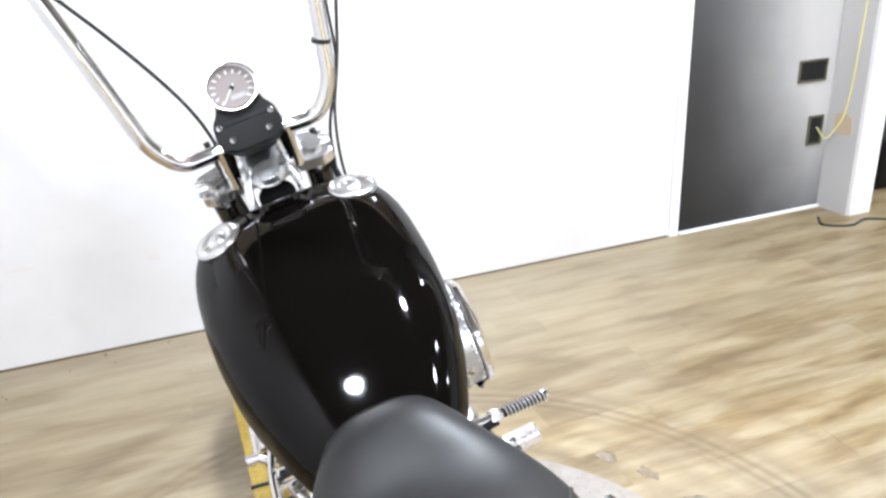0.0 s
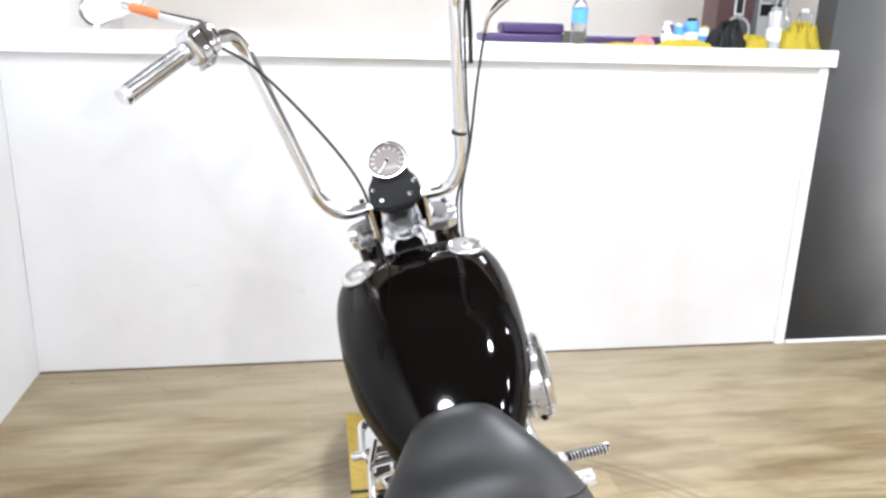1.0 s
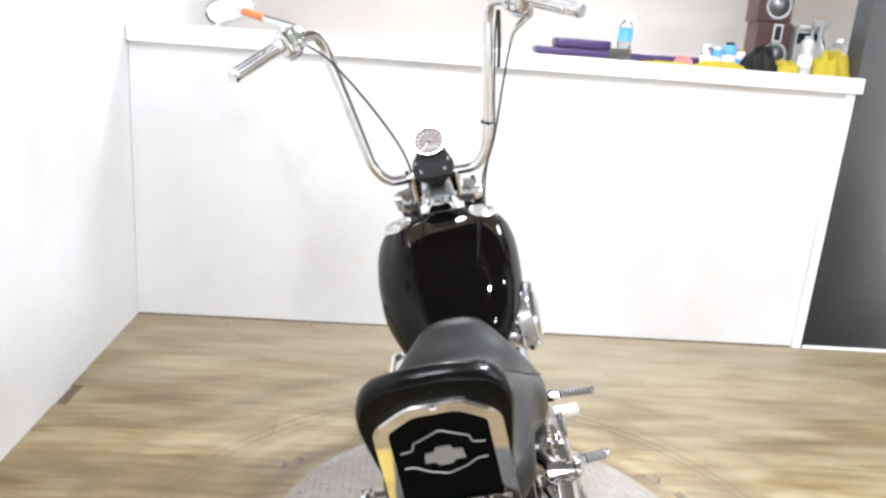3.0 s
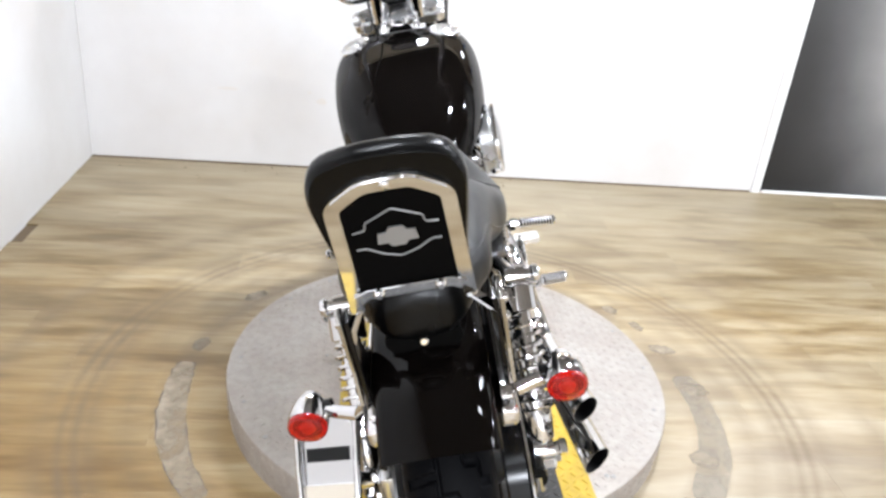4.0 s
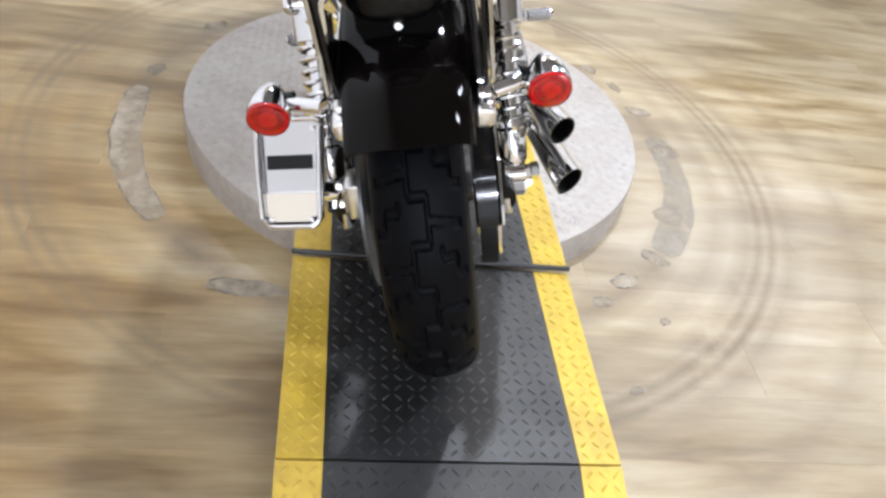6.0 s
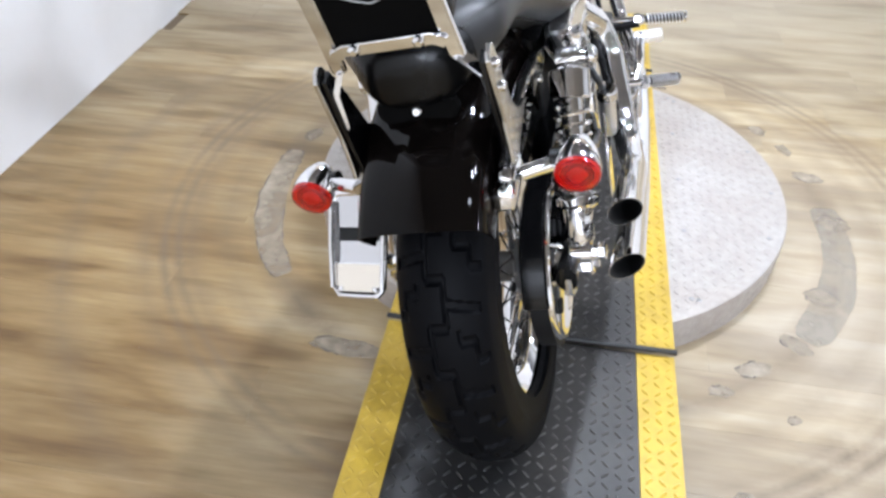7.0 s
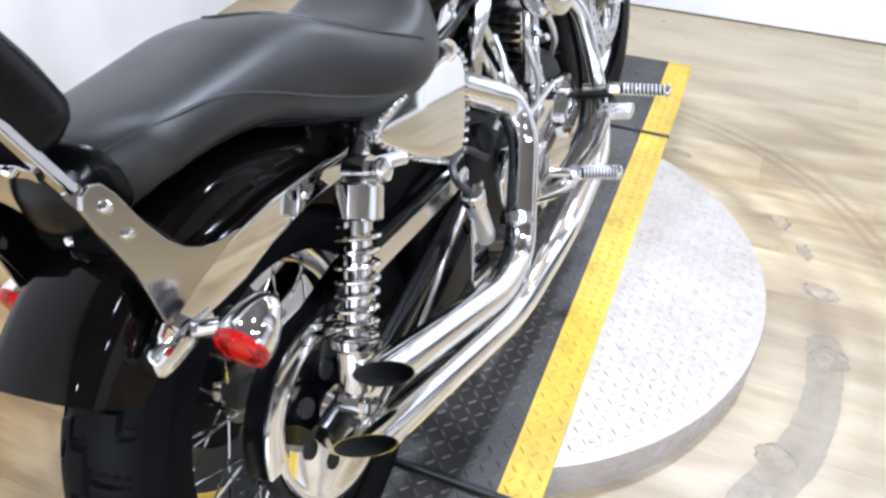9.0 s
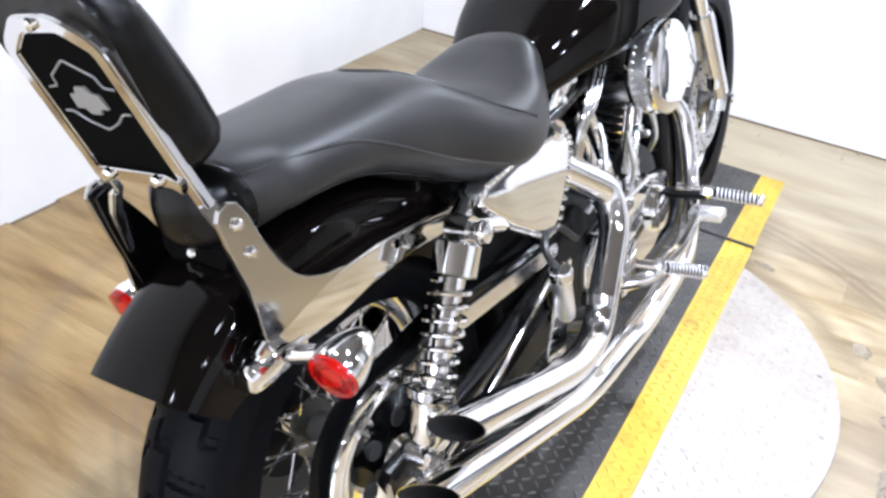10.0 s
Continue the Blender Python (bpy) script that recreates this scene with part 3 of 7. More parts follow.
for lx, ly, watts in LAMPS:
    ob = empty("ceiling_lamp", pose(lx, ly, CEIL_Z), "round white ceiling lamp, unseen, some added for fill", "lamp", "ceiling lamps")
    part("lamp_housing", lathe_mesh([(0, 0.11), (0.04, 0.11), (0.055, 0.1), (0.055, 0.092), (0.025, 0.088)], (0, 0, 0), (0, 0, -1), 24), M_TRIM, ob)


# ---- turntable and ramp ----
DISC_Z, DECK_Z, HALF, INNER = 0.090, 0.098, 0.288, 0.213
JOINT_REAR, JOINT_FRONT, RAMP_FRONT, RAMP_BEND, RAMP_REAR = 0.0, 1.232, 1.69, -0.47, -0.78
REAR_Z = 0.0885


def lug_mesh(cells, half_len, half_wide, high):
    """Raised tread-plate lozenges, one for each (x, y, z, angle, slope)."""
    verts, faces = [], []
    for x, y, z, a, slope in cells:
        c, s = math.cos(a), math.sin(a)
        base = len(verts)
        ring = []
        for u, w in ((-half_len, 0), (-half_len * 0.55, -half_wide), (half_len * 0.55, -half_wide), (half_len, 0), (half_len * 0.55, half_wide), (-half_len * 0.55, half_wide)):
            dx, dy = c * u - s * w, s * u + c * w
            ring.append((x + dx, y + dy, z + slope * dy))
        for u, w in ((-half_len * 0.5, 0), (half_len * 0.5, 0)):
            dx, dy = c * u - s * w, s * u + c * w
            ring.append((x + dx, y + dy, z + slope * dy + high))
        verts += ring
        b = base
        faces += [(b, b + 1, b + 6), (b + 1, b + 2, b + 7, b + 6), (b + 2, b + 3, b + 7), (b + 3, b + 4, b + 7), (b + 4, b + 5, b + 6, b + 7), (b + 5, b, b + 6)]
    return mesh_of(verts, faces, True)


def lug_cells(x0, x1, y0, y1, pitch, z_of, slope=0.0, keep=None):
    out = []
    nx, ny = int((x1 - x0) / pitch), int((y1 - y0) / pitch)
    for i in range(nx):
        for j in range(ny):
            x, y = x0 + (i + 0.5) * (x1 - x0) / nx, y0 + (j + 0.5) * (y1 - y0) / ny
            if keep is None or keep(x, y):
                out.append((x, y, z_of(y), radians(45 if (i + j) % 2 else -45), slope))
    return out


turntable = empty("turntable", pose(DISC_X, DISC_Y, 0), "round aluminium tread-plate turntable on the floor", "turntable")
part("disc", lathe_mesh([(-0.003, DISC_R - 0.004), (DISC_Z - 0.006, DISC_R), (DISC_Z - 0.001, DISC_R - 0.002), (DISC_Z, DISC_R - 0.006)], (0, 0, 0), (0, 0, 1), 128), M_DISC, turntable)
cells = lug_cells(-0.61, 0.61, -0.61, 0.61, 0.0212, lambda y: DISC_Z, 0, lambda x, y: x * x + y * y < 0.575 ** 2 and abs(x + DISC_X) > HALF + 0.008)
tagged(part("tread_relief", lug_mesh(cells, 0.0088, 0.0026, 0.002), M_DISC, turntable), kind="stuff")
side = []
for k in range(176):
    for row in range(3):
        a = 2 * math.pi * (k + 0.5 * (row % 2)) / 176
        side.append((a, 0.018 + 0.026 * row, 1 if (k + row) % 2 else -1))
verts, faces = [], []
for a, z, sgn in side:
    b, rr = len(verts), DISC_R - 0.0005
    for u, w, o in ((-0.008, 0, 0), (0, -0.003, 0), (0.008, 0, 0), (0, 0.003, 0), (0, 0, 0.0014)):
        q = (u + w * 0.3) * 0.75
        ang, zz = a + q / rr, z + sgn * u * 0.8 + w
        verts.append(((rr + o) * math.cos(ang), (rr + o) * math.sin(ang), zz))
    faces += [(b, b + 1, b + 4), (b + 1, b + 2, b + 4), (b + 2, b + 3, b + 4), (b + 3, b, b + 4)]
tagged(part("rim_relief", mesh_of(verts, faces), M_DISC, turntable), kind="stuff")
bolt_mesh = lathe_mesh([(0, 0.0065), (0.0016, 0.006), (0.002, 0.003), (0.0012, 0.0028), (0.0012, 0.0001)], (0, 0, 0), (0, 0, 1), 14)
for a in (20, -20, 52, -52, 160, 200, 128, 232, 0, 180, 145, 215):
    ob = part("bolt", bolt_mesh, M_BOLT, turntable)
    ob.location = (0.562 * math.cos(radians(a)), 0.562 * math.sin(radians(a)), DISC_Z)
for x in (-0.33, 0.335):
    for y in (-0.44, -0.2, 0.02, 0.25, 0.46):
        ob = part("bolt", bolt_mesh, M_BOLT, turntable)
        ob.location = (x - DISC_X, y, DISC_Z)


def deck_z(y):
    if y >= JOINT_REAR:
        return DECK_Z
    return REAR_Z if y >= RAMP_BEND else REAR_Z + (y - RAMP_BEND) * (REAR_Z - 0.008) / (RAMP_BEND - RAMP_REAR)


def ramp_section(name, y0, y1, label):
    ob = empty(name, Matrix(), label, "ramp", "motorcycle ramp sections")
    z0, z1 = deck_z(y0), deck_z(y1)
    thick = 0.0075
    for kind, x0, x1, mat in (("deck_plate", -INNER, INNER, M_BLACK_DECK), ("edge_strip", -HALF, -INNER - 0.0006, M_YELLOW), ("edge_strip", INNER + 0.0006, HALF, M_YELLOW)):
        strip = slab_bm([(y0, z0 - thick), (y1, z1 - thick), (y1, z1), (y0, z0)], 0, x0, x1, 0.0008)
        piece = part(kind, strip, mat, ob, "yellow painted tread-plate edge" if kind == "edge_strip" else "")
        slope = (z1 - z0) / (y1 - y0)
        pitch = 0.0212
        mesh = lug_mesh(lug_cells(x0 + 0.003, x1 - 0.003, y0 + 0.004, y1 - 0.004, pitch, deck_z, slope), 0.0096, 0.0024, 0.0026)
        tagged(part("tread_relief", mesh, M_DECK_LUG if mat is M_BLACK_DECK else mat, piece), kind="stuff")
    return ob


ramp_section("ramp_deck", JOINT_REAR + 0.003, JOINT_FRONT - 0.003, "black tread-plate deck with yellow edges across the turntable")
front_deck = ramp_section("ramp_front_flap", JOINT_FRONT + 0.003, RAMP_FRONT, "black tread-plate front flap with yellow edges")
part("support", box_bm((-HALF + 0.01, JOINT_FRONT + 0.03, -0.002), (HALF - 0.01, RAMP_FRONT - 0.02, DECK_Z - 0.0078)), M_ROD, front_deck)
rear_deck = ramp_section("ramp_rear_deck", RAMP_BEND + 0.002, JOINT_REAR - 0.003, "black tread-plate rear deck with yellow edges under the wheel")
part("support", box_bm((-HALF + 0.012, RAMP_BEND + 0.01, -0.002), (HALF - 0.012, -0.03, REAR_Z - 0.0078)), M_ROD, rear_deck)
rear_ramp = ramp_section("ramp_rear_slope", RAMP_REAR, RAMP_BEND - 0.002, "black tread-plate loading ramp with yellow edges")
part("support", slab_bm([(RAMP_REAR + 0.03, -0.002), (RAMP_BEND - 0.01, -0.002), (RAMP_BEND - 0.01, deck_z(RAMP_BEND - 0.01) - 0.0085), (RAMP_REAR + 0.05, 0.004)], 0, -HALF + 0.012, HALF - 0.012), M_ROD, rear_ramp)
for y in (JOINT_REAR, JOINT_FRONT):
    tagged(part("hinge_rod", tube_mesh([Vector((-HALF - 0.003, y, DECK_Z + 0.001)), Vector((HALF + 0.003, y, DECK_Z + 0.001))], 0.0055, 10), M_ROD), "thin black hinge rod across the ramp", "rod", "ramp hinge rods")

# ---- the motorcycle ----
BIKE = pose(0.0064, -0.1598, 0.083, 0, 0, -2.34) @ pose(0, 0, 0, -0.48) @ pose(0, 0, 0, 0, -14.63, 0) @ Matrix.Scale(1.0226, 4)
bike = empty("motorcycle", BIKE, "black and chrome custom cruiser motorcycle on the ramp", "motorcycle")
V = Vector


def tread_depth(theta, s, pitch):
    """Groove depth at a place on the tread: s runs -1 to 1 across it."""
    p = (theta / pitch) % 1.0

    def cut(x, half):
        return min(1.0, max(0.0, (half * 1.3 + 0.018 - abs(x)) / 0.022))

    def span(x, lo, hi):
        return min(1.0, max(0.0, (x - lo + 0.02) / 0.02), max(0.0, (hi + 0.02 - x) / 0.02))
    # zigzag centre groove
    zig = 0.15 if p < 0.5 else -0.15
    d = max(cut(s - zig, 0.024), max(cut(p - 0.5, 0.032), cut(p, 0.032), cut(p - 1, 0.032)) * span(s, -0.15, 0.15))
    for sign, lag in ((1, 0.0), (-1, 0.5)):
        q = (p + lag) % 1.0
        u = s * sign
        # main cross groove from the zigzag to the shoulder
        d = max(d, cut(q - (0.25 + 0.12 * (u - 0.16)), 0.034) * span(u, 0.16, 0.8))
        # hooked side groove
        d = max(d, cut(q - 0.66, 0.032) * span(u, 0.34, 0.62), cut(u - 0.34, 0.022) * span(q, 0.54, 0.66))
        d = max(d, cut(u - 0.62, 0.022) * span(q, 0.66, 0.88), cut(q - 0.88, 0.032) * span(u, 0.62, 0.86))
    return d


def tyre_mesh(radius, width, rim_r, blocks, deep, n_theta):
    """A tyre about the x axis with grooves cut into its crown."""
    half, crown = width / 2, []
    across = 88
    for i in range(across + 1):
        s = -1 + 2 * i / across
        x = half * 0.93 * math.sin(s * 1.18) / math.sin(1.18)
        drop = (1 - math.cos(s * 1.18)) * half * 0.78
        crown.append((x, radius - drop, s))
    wall = [(half * 0.985, radius - 0.052), (half * 1.005, radius - 0.0565), (half * 1.005, radius - 0.06), (half * 0.985, radius - 0.064), (half, radius - 0.078), (half * 0.96, radius - 0.095), (half * 0.82, rim_r + 0.006), (half * 0.7, rim_r)]
    profile = [(-x, r, None) for x, r in wall[::-1]] + crown + [(x, r, None) for x, r in wall]
    pitch = 2 * math.pi / blocks
    verts, faces, m = [], [], len(profile)
    for k in range(n_theta):
        a = 2 * math.pi * k / n_theta
        for x, r, s in profile:
            rr = r - (deep * tread_depth(a, s, pitch) if s is not None and abs(s) < 0.9 else 0)
            verts.append((x, rr * math.cos(a), rr * math.sin(a)))
    for k in range(n_theta):
        k2 = (k + 1) % n_theta
        for i in range(m - 1):
            faces.append((k * m + i, k * m + i + 1, k2 * m + i + 1, k2 * m + i))
    return mesh_of(verts, faces)


def wheel(name, centre, radius, width, rim_r, rim_w, blocks, spokes, label):
    w = rim_w / 2
    rim = part(name, lathe_mesh([(-w, rim_r + 0.012), (-w, rim_r + 0.004), (-w + 0.006, rim_r - 0.002), (-w * 0.55, rim_r - 0.012), (-0.008, rim_r - 0.019), (0.008, rim_r - 0.019), (w * 0.55, rim_r - 0.012), (w - 0.006, rim_r - 0.002), (w, rim_r + 0.004), (w, rim_r + 0.012), (w - 0.004, rim_r + 0.012), (0.0, rim_r - 0.008), (-w + 0.004, rim_r + 0.012)], (0, 0, 0), (1, 0, 0), 72, True), M_CHROME, bike, label)
    rim.location = centre
    part("tyre", tyre_mesh(radius, width, rim_r, blocks, 0.0055, blocks * 44), M_TYRE, rim, "black rubber tyre with zigzag tread grooves")
    part("hub", lathe_mesh([(-0.075, 0.012), (-0.075, 0.022), (-0.062, 0.028), (-0.052, 0.045), (-0.045, 0.045), (-0.04, 0.026), (0, 0.024), (0.04, 0.026), (0.045, 0.045), (0.052, 0.045), (0.062, 0.028), (0.075, 0.022), (0.075, 0.012)], (0, 0, 0), (1, 0, 0), 28), M_HUB, rim, "dull dark wheel hub")
    for k in range(spokes):
        a = 2 * math.pi * k / spokes
        sgn = 1 if k % 2 else -1
        lead = radians(34) * (1 if (k // 2) % 2 else -1)
        p0 = V((0.047 * sgn, 0.041 * math.cos(a + lead), 0.041 * math.sin(a + lead)))
        p1 = V((0.007 * sgn, (rim_r - 0.014) * math.cos(a), (rim_r - 0.014) * math.sin(a)))
        part("spoke", tube_mesh([p0, p1], 0.0017, 6), M_CHROME, rim)
    return rim


REAR_R, FRONT_R = 0.313, 0.335
rear_wheel = wheel("rear_wheel", (0, 0.005, REAR_R - 0.002), REAR_R - 0.0135, 0.128, 0.203, 0.078, 15, 40, "chrome spoked rear wheel rim")
FRONT_AXLE = V((0, 1.475, 0.35))
front_wheel = wheel("front_wheel", FRONT_AXLE, FRONT_R, 0.092, 0.25, 0.056, 20, 40, "chrome spoked front wheel rim")

# drive pulley, belt and guard on the right of the rear wheel
pulley = part("drive_pulley", lathe_mesh([(0.077, 0.02), (0.077, 0.113), (0.08, 0.116), (0.108, 0.116), (0.112, 0.113), (0.112, 0.106), (0.108, 0.1), (0.108, 0.035), (0.118, 0.03), (0.118, 0.008)], (0, 0, REAR_R), (1, 0, 0), 56), M_CHROME, bike, "chrome drive pulley")
# black discs laid on the pulley in place of shaded holes
for k in range(7):
    a = 2 * math.pi * (k + 0.5) / 7 - 1.75
    c = V((0.1082, 0.063 * math.cos(a), REAR_R + 0.063 * math.sin(a)))
    part("slot", lathe_mesh([(0, 0.0125), (0.0012, 0.0125), (0.0012, 0.0001)], c, (1, 0, 0), 18), M_BLACK_HOLE, pulley, "black disc for the shade in a round hole")
FRONT_PULLEY, FP_R, BELT_R = V((0, 0.5, 0.36)), 0.05, 0.118


def belt_mesh(x0, x1, thick):
    path = []
    for k in range(40):
        a = radians(84 + 194 * k / 39)
        path.append((BELT_R * math.cos(a), REAR_R + BELT_R * math.sin(a), math.cos(a), math.sin(a)))
    for k in range(14):
        a = radians(-82 + 166 * k / 13)
        path.append((FRONT_PULLEY.y + FP_R * math.cos(a), FRONT_PULLEY.z + FP_R * math.sin(a), math.cos(a), math.sin(a)))
    verts, faces, n = [], [], len(path)
    for y, z, ny, nz in path:
        for x, o in ((x0, 0), (x1, 0), (x1, thick), (x0, thick)):
            verts.append((x, y + ny * o, z + nz * o))
    for i in range(n):
        j = (i + 1) % n
        for k in range(4):
            q = (k + 1) % 4
            faces.append((i * 4 + k, i * 4 + q, j * 4 + q, j * 4 + k))
    return mesh_of(verts, faces)


part("drive_belt", belt_mesh(0.079, 0.106, 0.006), M_RUBBER, bike, "black rubber drive belt")
# belt guard: an arched chrome-edged cover over the rear pulley, running forward
guard_path = [V((0.1, 0.135 * math.cos(radians(a)), REAR_R + 0.135 * math.sin(radians(a)))) for a in range(168, 75, -6)]
verts, faces = [], []
for p in guard_path + [V((0.1, 0.15, 0.458)), V((0.1, 0.42, 0.425))]:
    for x, dz in ((0.074, -0.013), (0.074, 0), (0.078, 0.004), (0.108, 0.004), (0.112, 0), (0.112, -0.013), (0.109, -0.013), (0.109, -0.001), (0.077, -0.001), (0.077, -0.013)):
        d = (p - V((0.1, 0, REAR_R))).normalized() if p.y < 0.15 else V((0, 0.1, 1)).normalized()
        verts.append((x, p.y + d.y * dz, p.z + d.z * dz))
n = len(verts) // 10
for i in range(n - 1):
    for k in range(10):
        q = (k + 1) % 10
        faces.append((i * 10 + k, i * 10 + q, (i + 1) * 10 + q, (i + 1) * 10 + k))
guard = part("belt_guard", mesh_of(verts, faces), M_FRAME, bike, "gloss black arched belt guard")
# chrome flange along the outer edge of the guard
verts, faces = [], []
for p in guard_path:
    d = (p - V((0.1, 0, REAR_R))).normalized()
    for x, o in ((0.1125, -0.016), (0.1155, -0.016), (0.1165, -0.004), (0.1155, 0.004), (0.1125, 0.005)):
        verts.append((x, p.y + d.y * o, p.z + d.z * o))
for i in range(len(guard_path) - 1):
    for k in range(5):
        q = (k + 1) % 5
        faces.append((i * 5 + k, i * 5 + q, (i + 1) * 5 + q, (i + 1) * 5 + k))
n = 5 * (len(guard_path) - 1)
faces += [(0, 1, 2, 3, 4), (n, n + 1, n + 2, n + 3, n + 4)]
part("guard_flange", mesh_of(verts, faces), M_CHROME, guard, "chrome edge of the guard")
part("belt_guard_rail", slab_bm([(0.1, 0.47), (0.145, 0.466), (0.412, 0.436), (0.42, 0.424), (0.415, 0.411), (0.242, 0.428), (0.14, 0.438), (0.1, 0.442)], 0, 0.131, 0.139, 0.002), M_SATIN, bike, "chrome rail above the drive belt")

# swingarm, axle ends and rear brake
for s in (-1, 1):
    part("swingarm", tube_mesh(bent_path([(s * 0.125, -0.05, 0.322), (s * 0.125, 0.1, 0.326), (s * 0.105, 0.46, 0.36)], 0.05), 0.017, 12, True, 1.3), M_FRAME, bike)
    part("axle_nut", lathe_mesh([(0, 0.02), (0.016, 0.02), (0.02, 0.016), (0.02, 0.009), (0.028, 0.008), (0.03, 0.001)], (s * 0.142, 0, REAR_R), (s, 0, 0), 6), M_CHROME, bike, "chrome axle nut")
    part("axle_plate", box_bm((min(s * 0.118, s * 0.136), -0.05, REAR_R - 0.024), (max(s * 0.118, s * 0.136), 0.045, REAR_R + 0.024), 0.005), M_SATIN, bike)
disc = part("brake_disc", lathe_mesh([(-0.092, 0.085), (-0.092, 0.145), (-0.087, 0.145), (-0.087, 0.085)], (0, 0, REAR_R), (1, 0, 0), 48, True), M_BRAKE, bike, "steel rear brake disc")
part("disc_carrier", lathe_mesh([(-0.091, 0.02), (-0.091, 0.09), (-0.088, 0.09), (-0.088, 0.02)], (0, 0, REAR_R), (1, 0, 0), 20, True), M_WRINKLE, disc)
caliper = part("brake_caliper", box_bm((-0.116, -0.085, 0.335), (-0.088, -0.035, 0.4), 0.007), M_SATIN, bike, "polished rear brake caliper")
part("caliper_bridge", box_bm((-0.121, -0.078, 0.345), (-0.115, -0.042, 0.39), 0.003), M_CHROME, caliper)
for z in (0.35, 0.385):
    part("caliper_bolt", lathe_mesh([(0, 0.007), (0.008, 0.007), (0.01, 0.005)], (-0.121, -0.06, z), (-1, 0, 0), 6), M_CHROME, caliper)
part("lower_belt_guard", tube_mesh(bent_path([(0.128, 0.05, 0.27), (0.13, 0.2, 0.3), (0.122, 0.43, 0.375)], 0.05), 0.006, 10), M_CHROME, bike, "thin chrome lower belt guard")
part("rear_axle", tube_mesh([V((-0.15, 0, REAR_R)), V((0.15, 0, REAR_R))], 0.009, 12), M_SATIN, bike)


# added box that stands in for the dark space below the frame
part("dark_filler", box_bm((-0.098, 0.3, 0.2), (0.098, 0.5, 0.45), 0.02), M_WRINKLE, bike, "black box added to fill the dark gap")


# rear fender
def fender_mesh(centre, radius, half, skirt, a0, a1, thick=0.003):
    prof = [(-half, -skirt), (-half, -skirt * 0.5), (-half * 0.985, -0.018), (-half * 0.93, -0.005), (-half * 0.8, 0.004), (-half * 0.5, 0.012), (0, 0.016), (half * 0.5, 0.012), (half * 0.8, 0.004), (half * 0.93, -0.005), (half * 0.985, -0.018), (half, -skirt * 0.5), (half, -skirt)]
    ring = prof + [(x * 0.96, d - thick) for x, d in prof[::-1]]
    verts, faces, m = [], [], len(ring)
    n = 44
    for k in range(n + 1):
        t = k / n
        a = radians(a0 + (a1 - a0) * t)
        flare = 0.004 * max(0, 1 - 6 * t)
        for x, d in ring:
            edge = max(0.0, 1 - 8 * t)
            rr = radius + d * (1 - 0.25 * edge) + flare
            verts.append((centre[0] + x, centre[1] + rr * math.cos(a), centre[2] + rr * math.sin(a)))
    for k in range(n):
        for i in range(m):
            j = (i + 1) % m
            faces.append((k * m + i, k * m + j, (k + 1) * m + j, (k + 1) * m + i))
    faces.append(tuple(range(m)))
    faces.append(tuple(n * m + i for i in range(m))[::-1])
    return mesh_of(verts, faces)


fender = part("rear_fender", fender_mesh((0, 0, REAR_R), 0.35, 0.08, 0.085, 134.5, 38), M_PAINT, bike, "gloss black rear fender")
REACH = {1: 0.104, -1: 0.092}

# seat mount on the fender below the backrest, with its screws and side brackets
tail = part("seat_mount", slab_bm([(-0.05, 0.676), (-0.052, 0.662), (-0.036, 0.64), (-0.014, 0.622), (0.016, 0.622), (0.038, 0.64), (0.054, 0.662), (0.05, 0.676)], 1, -0.132, -0.118, 0.004), M_FELT, bike, "black seat mount on the fender")
for x, z, r in ((0.0, 0.664, 0.0065),):
    part("mount_screw", lathe_mesh([(-0.006, r), (0.003, r), (0.005, r * 0.66), (0.005, 0.001)], (x, -0.132, z), (0, -0.95, 0.2), 16), M_CHROME, tail, "chrome dome screw")
for s in (-1, 1):
    part("side_bracket", slab_bm([(-0.168, 0.73), (-0.15, 0.738), (-0.12, 0.69), (-0.09, 0.635), (-0.05, 0.615), (-0.05, 0.585), (-0.14, 0.575), (-0.15, 0.62), (-0.163, 0.69)], 0, s * (REACH[s] - 0.004) - 0.003, s * (REACH[s] - 0.004) + 0.003, 0.001), M_FRAME, tail)

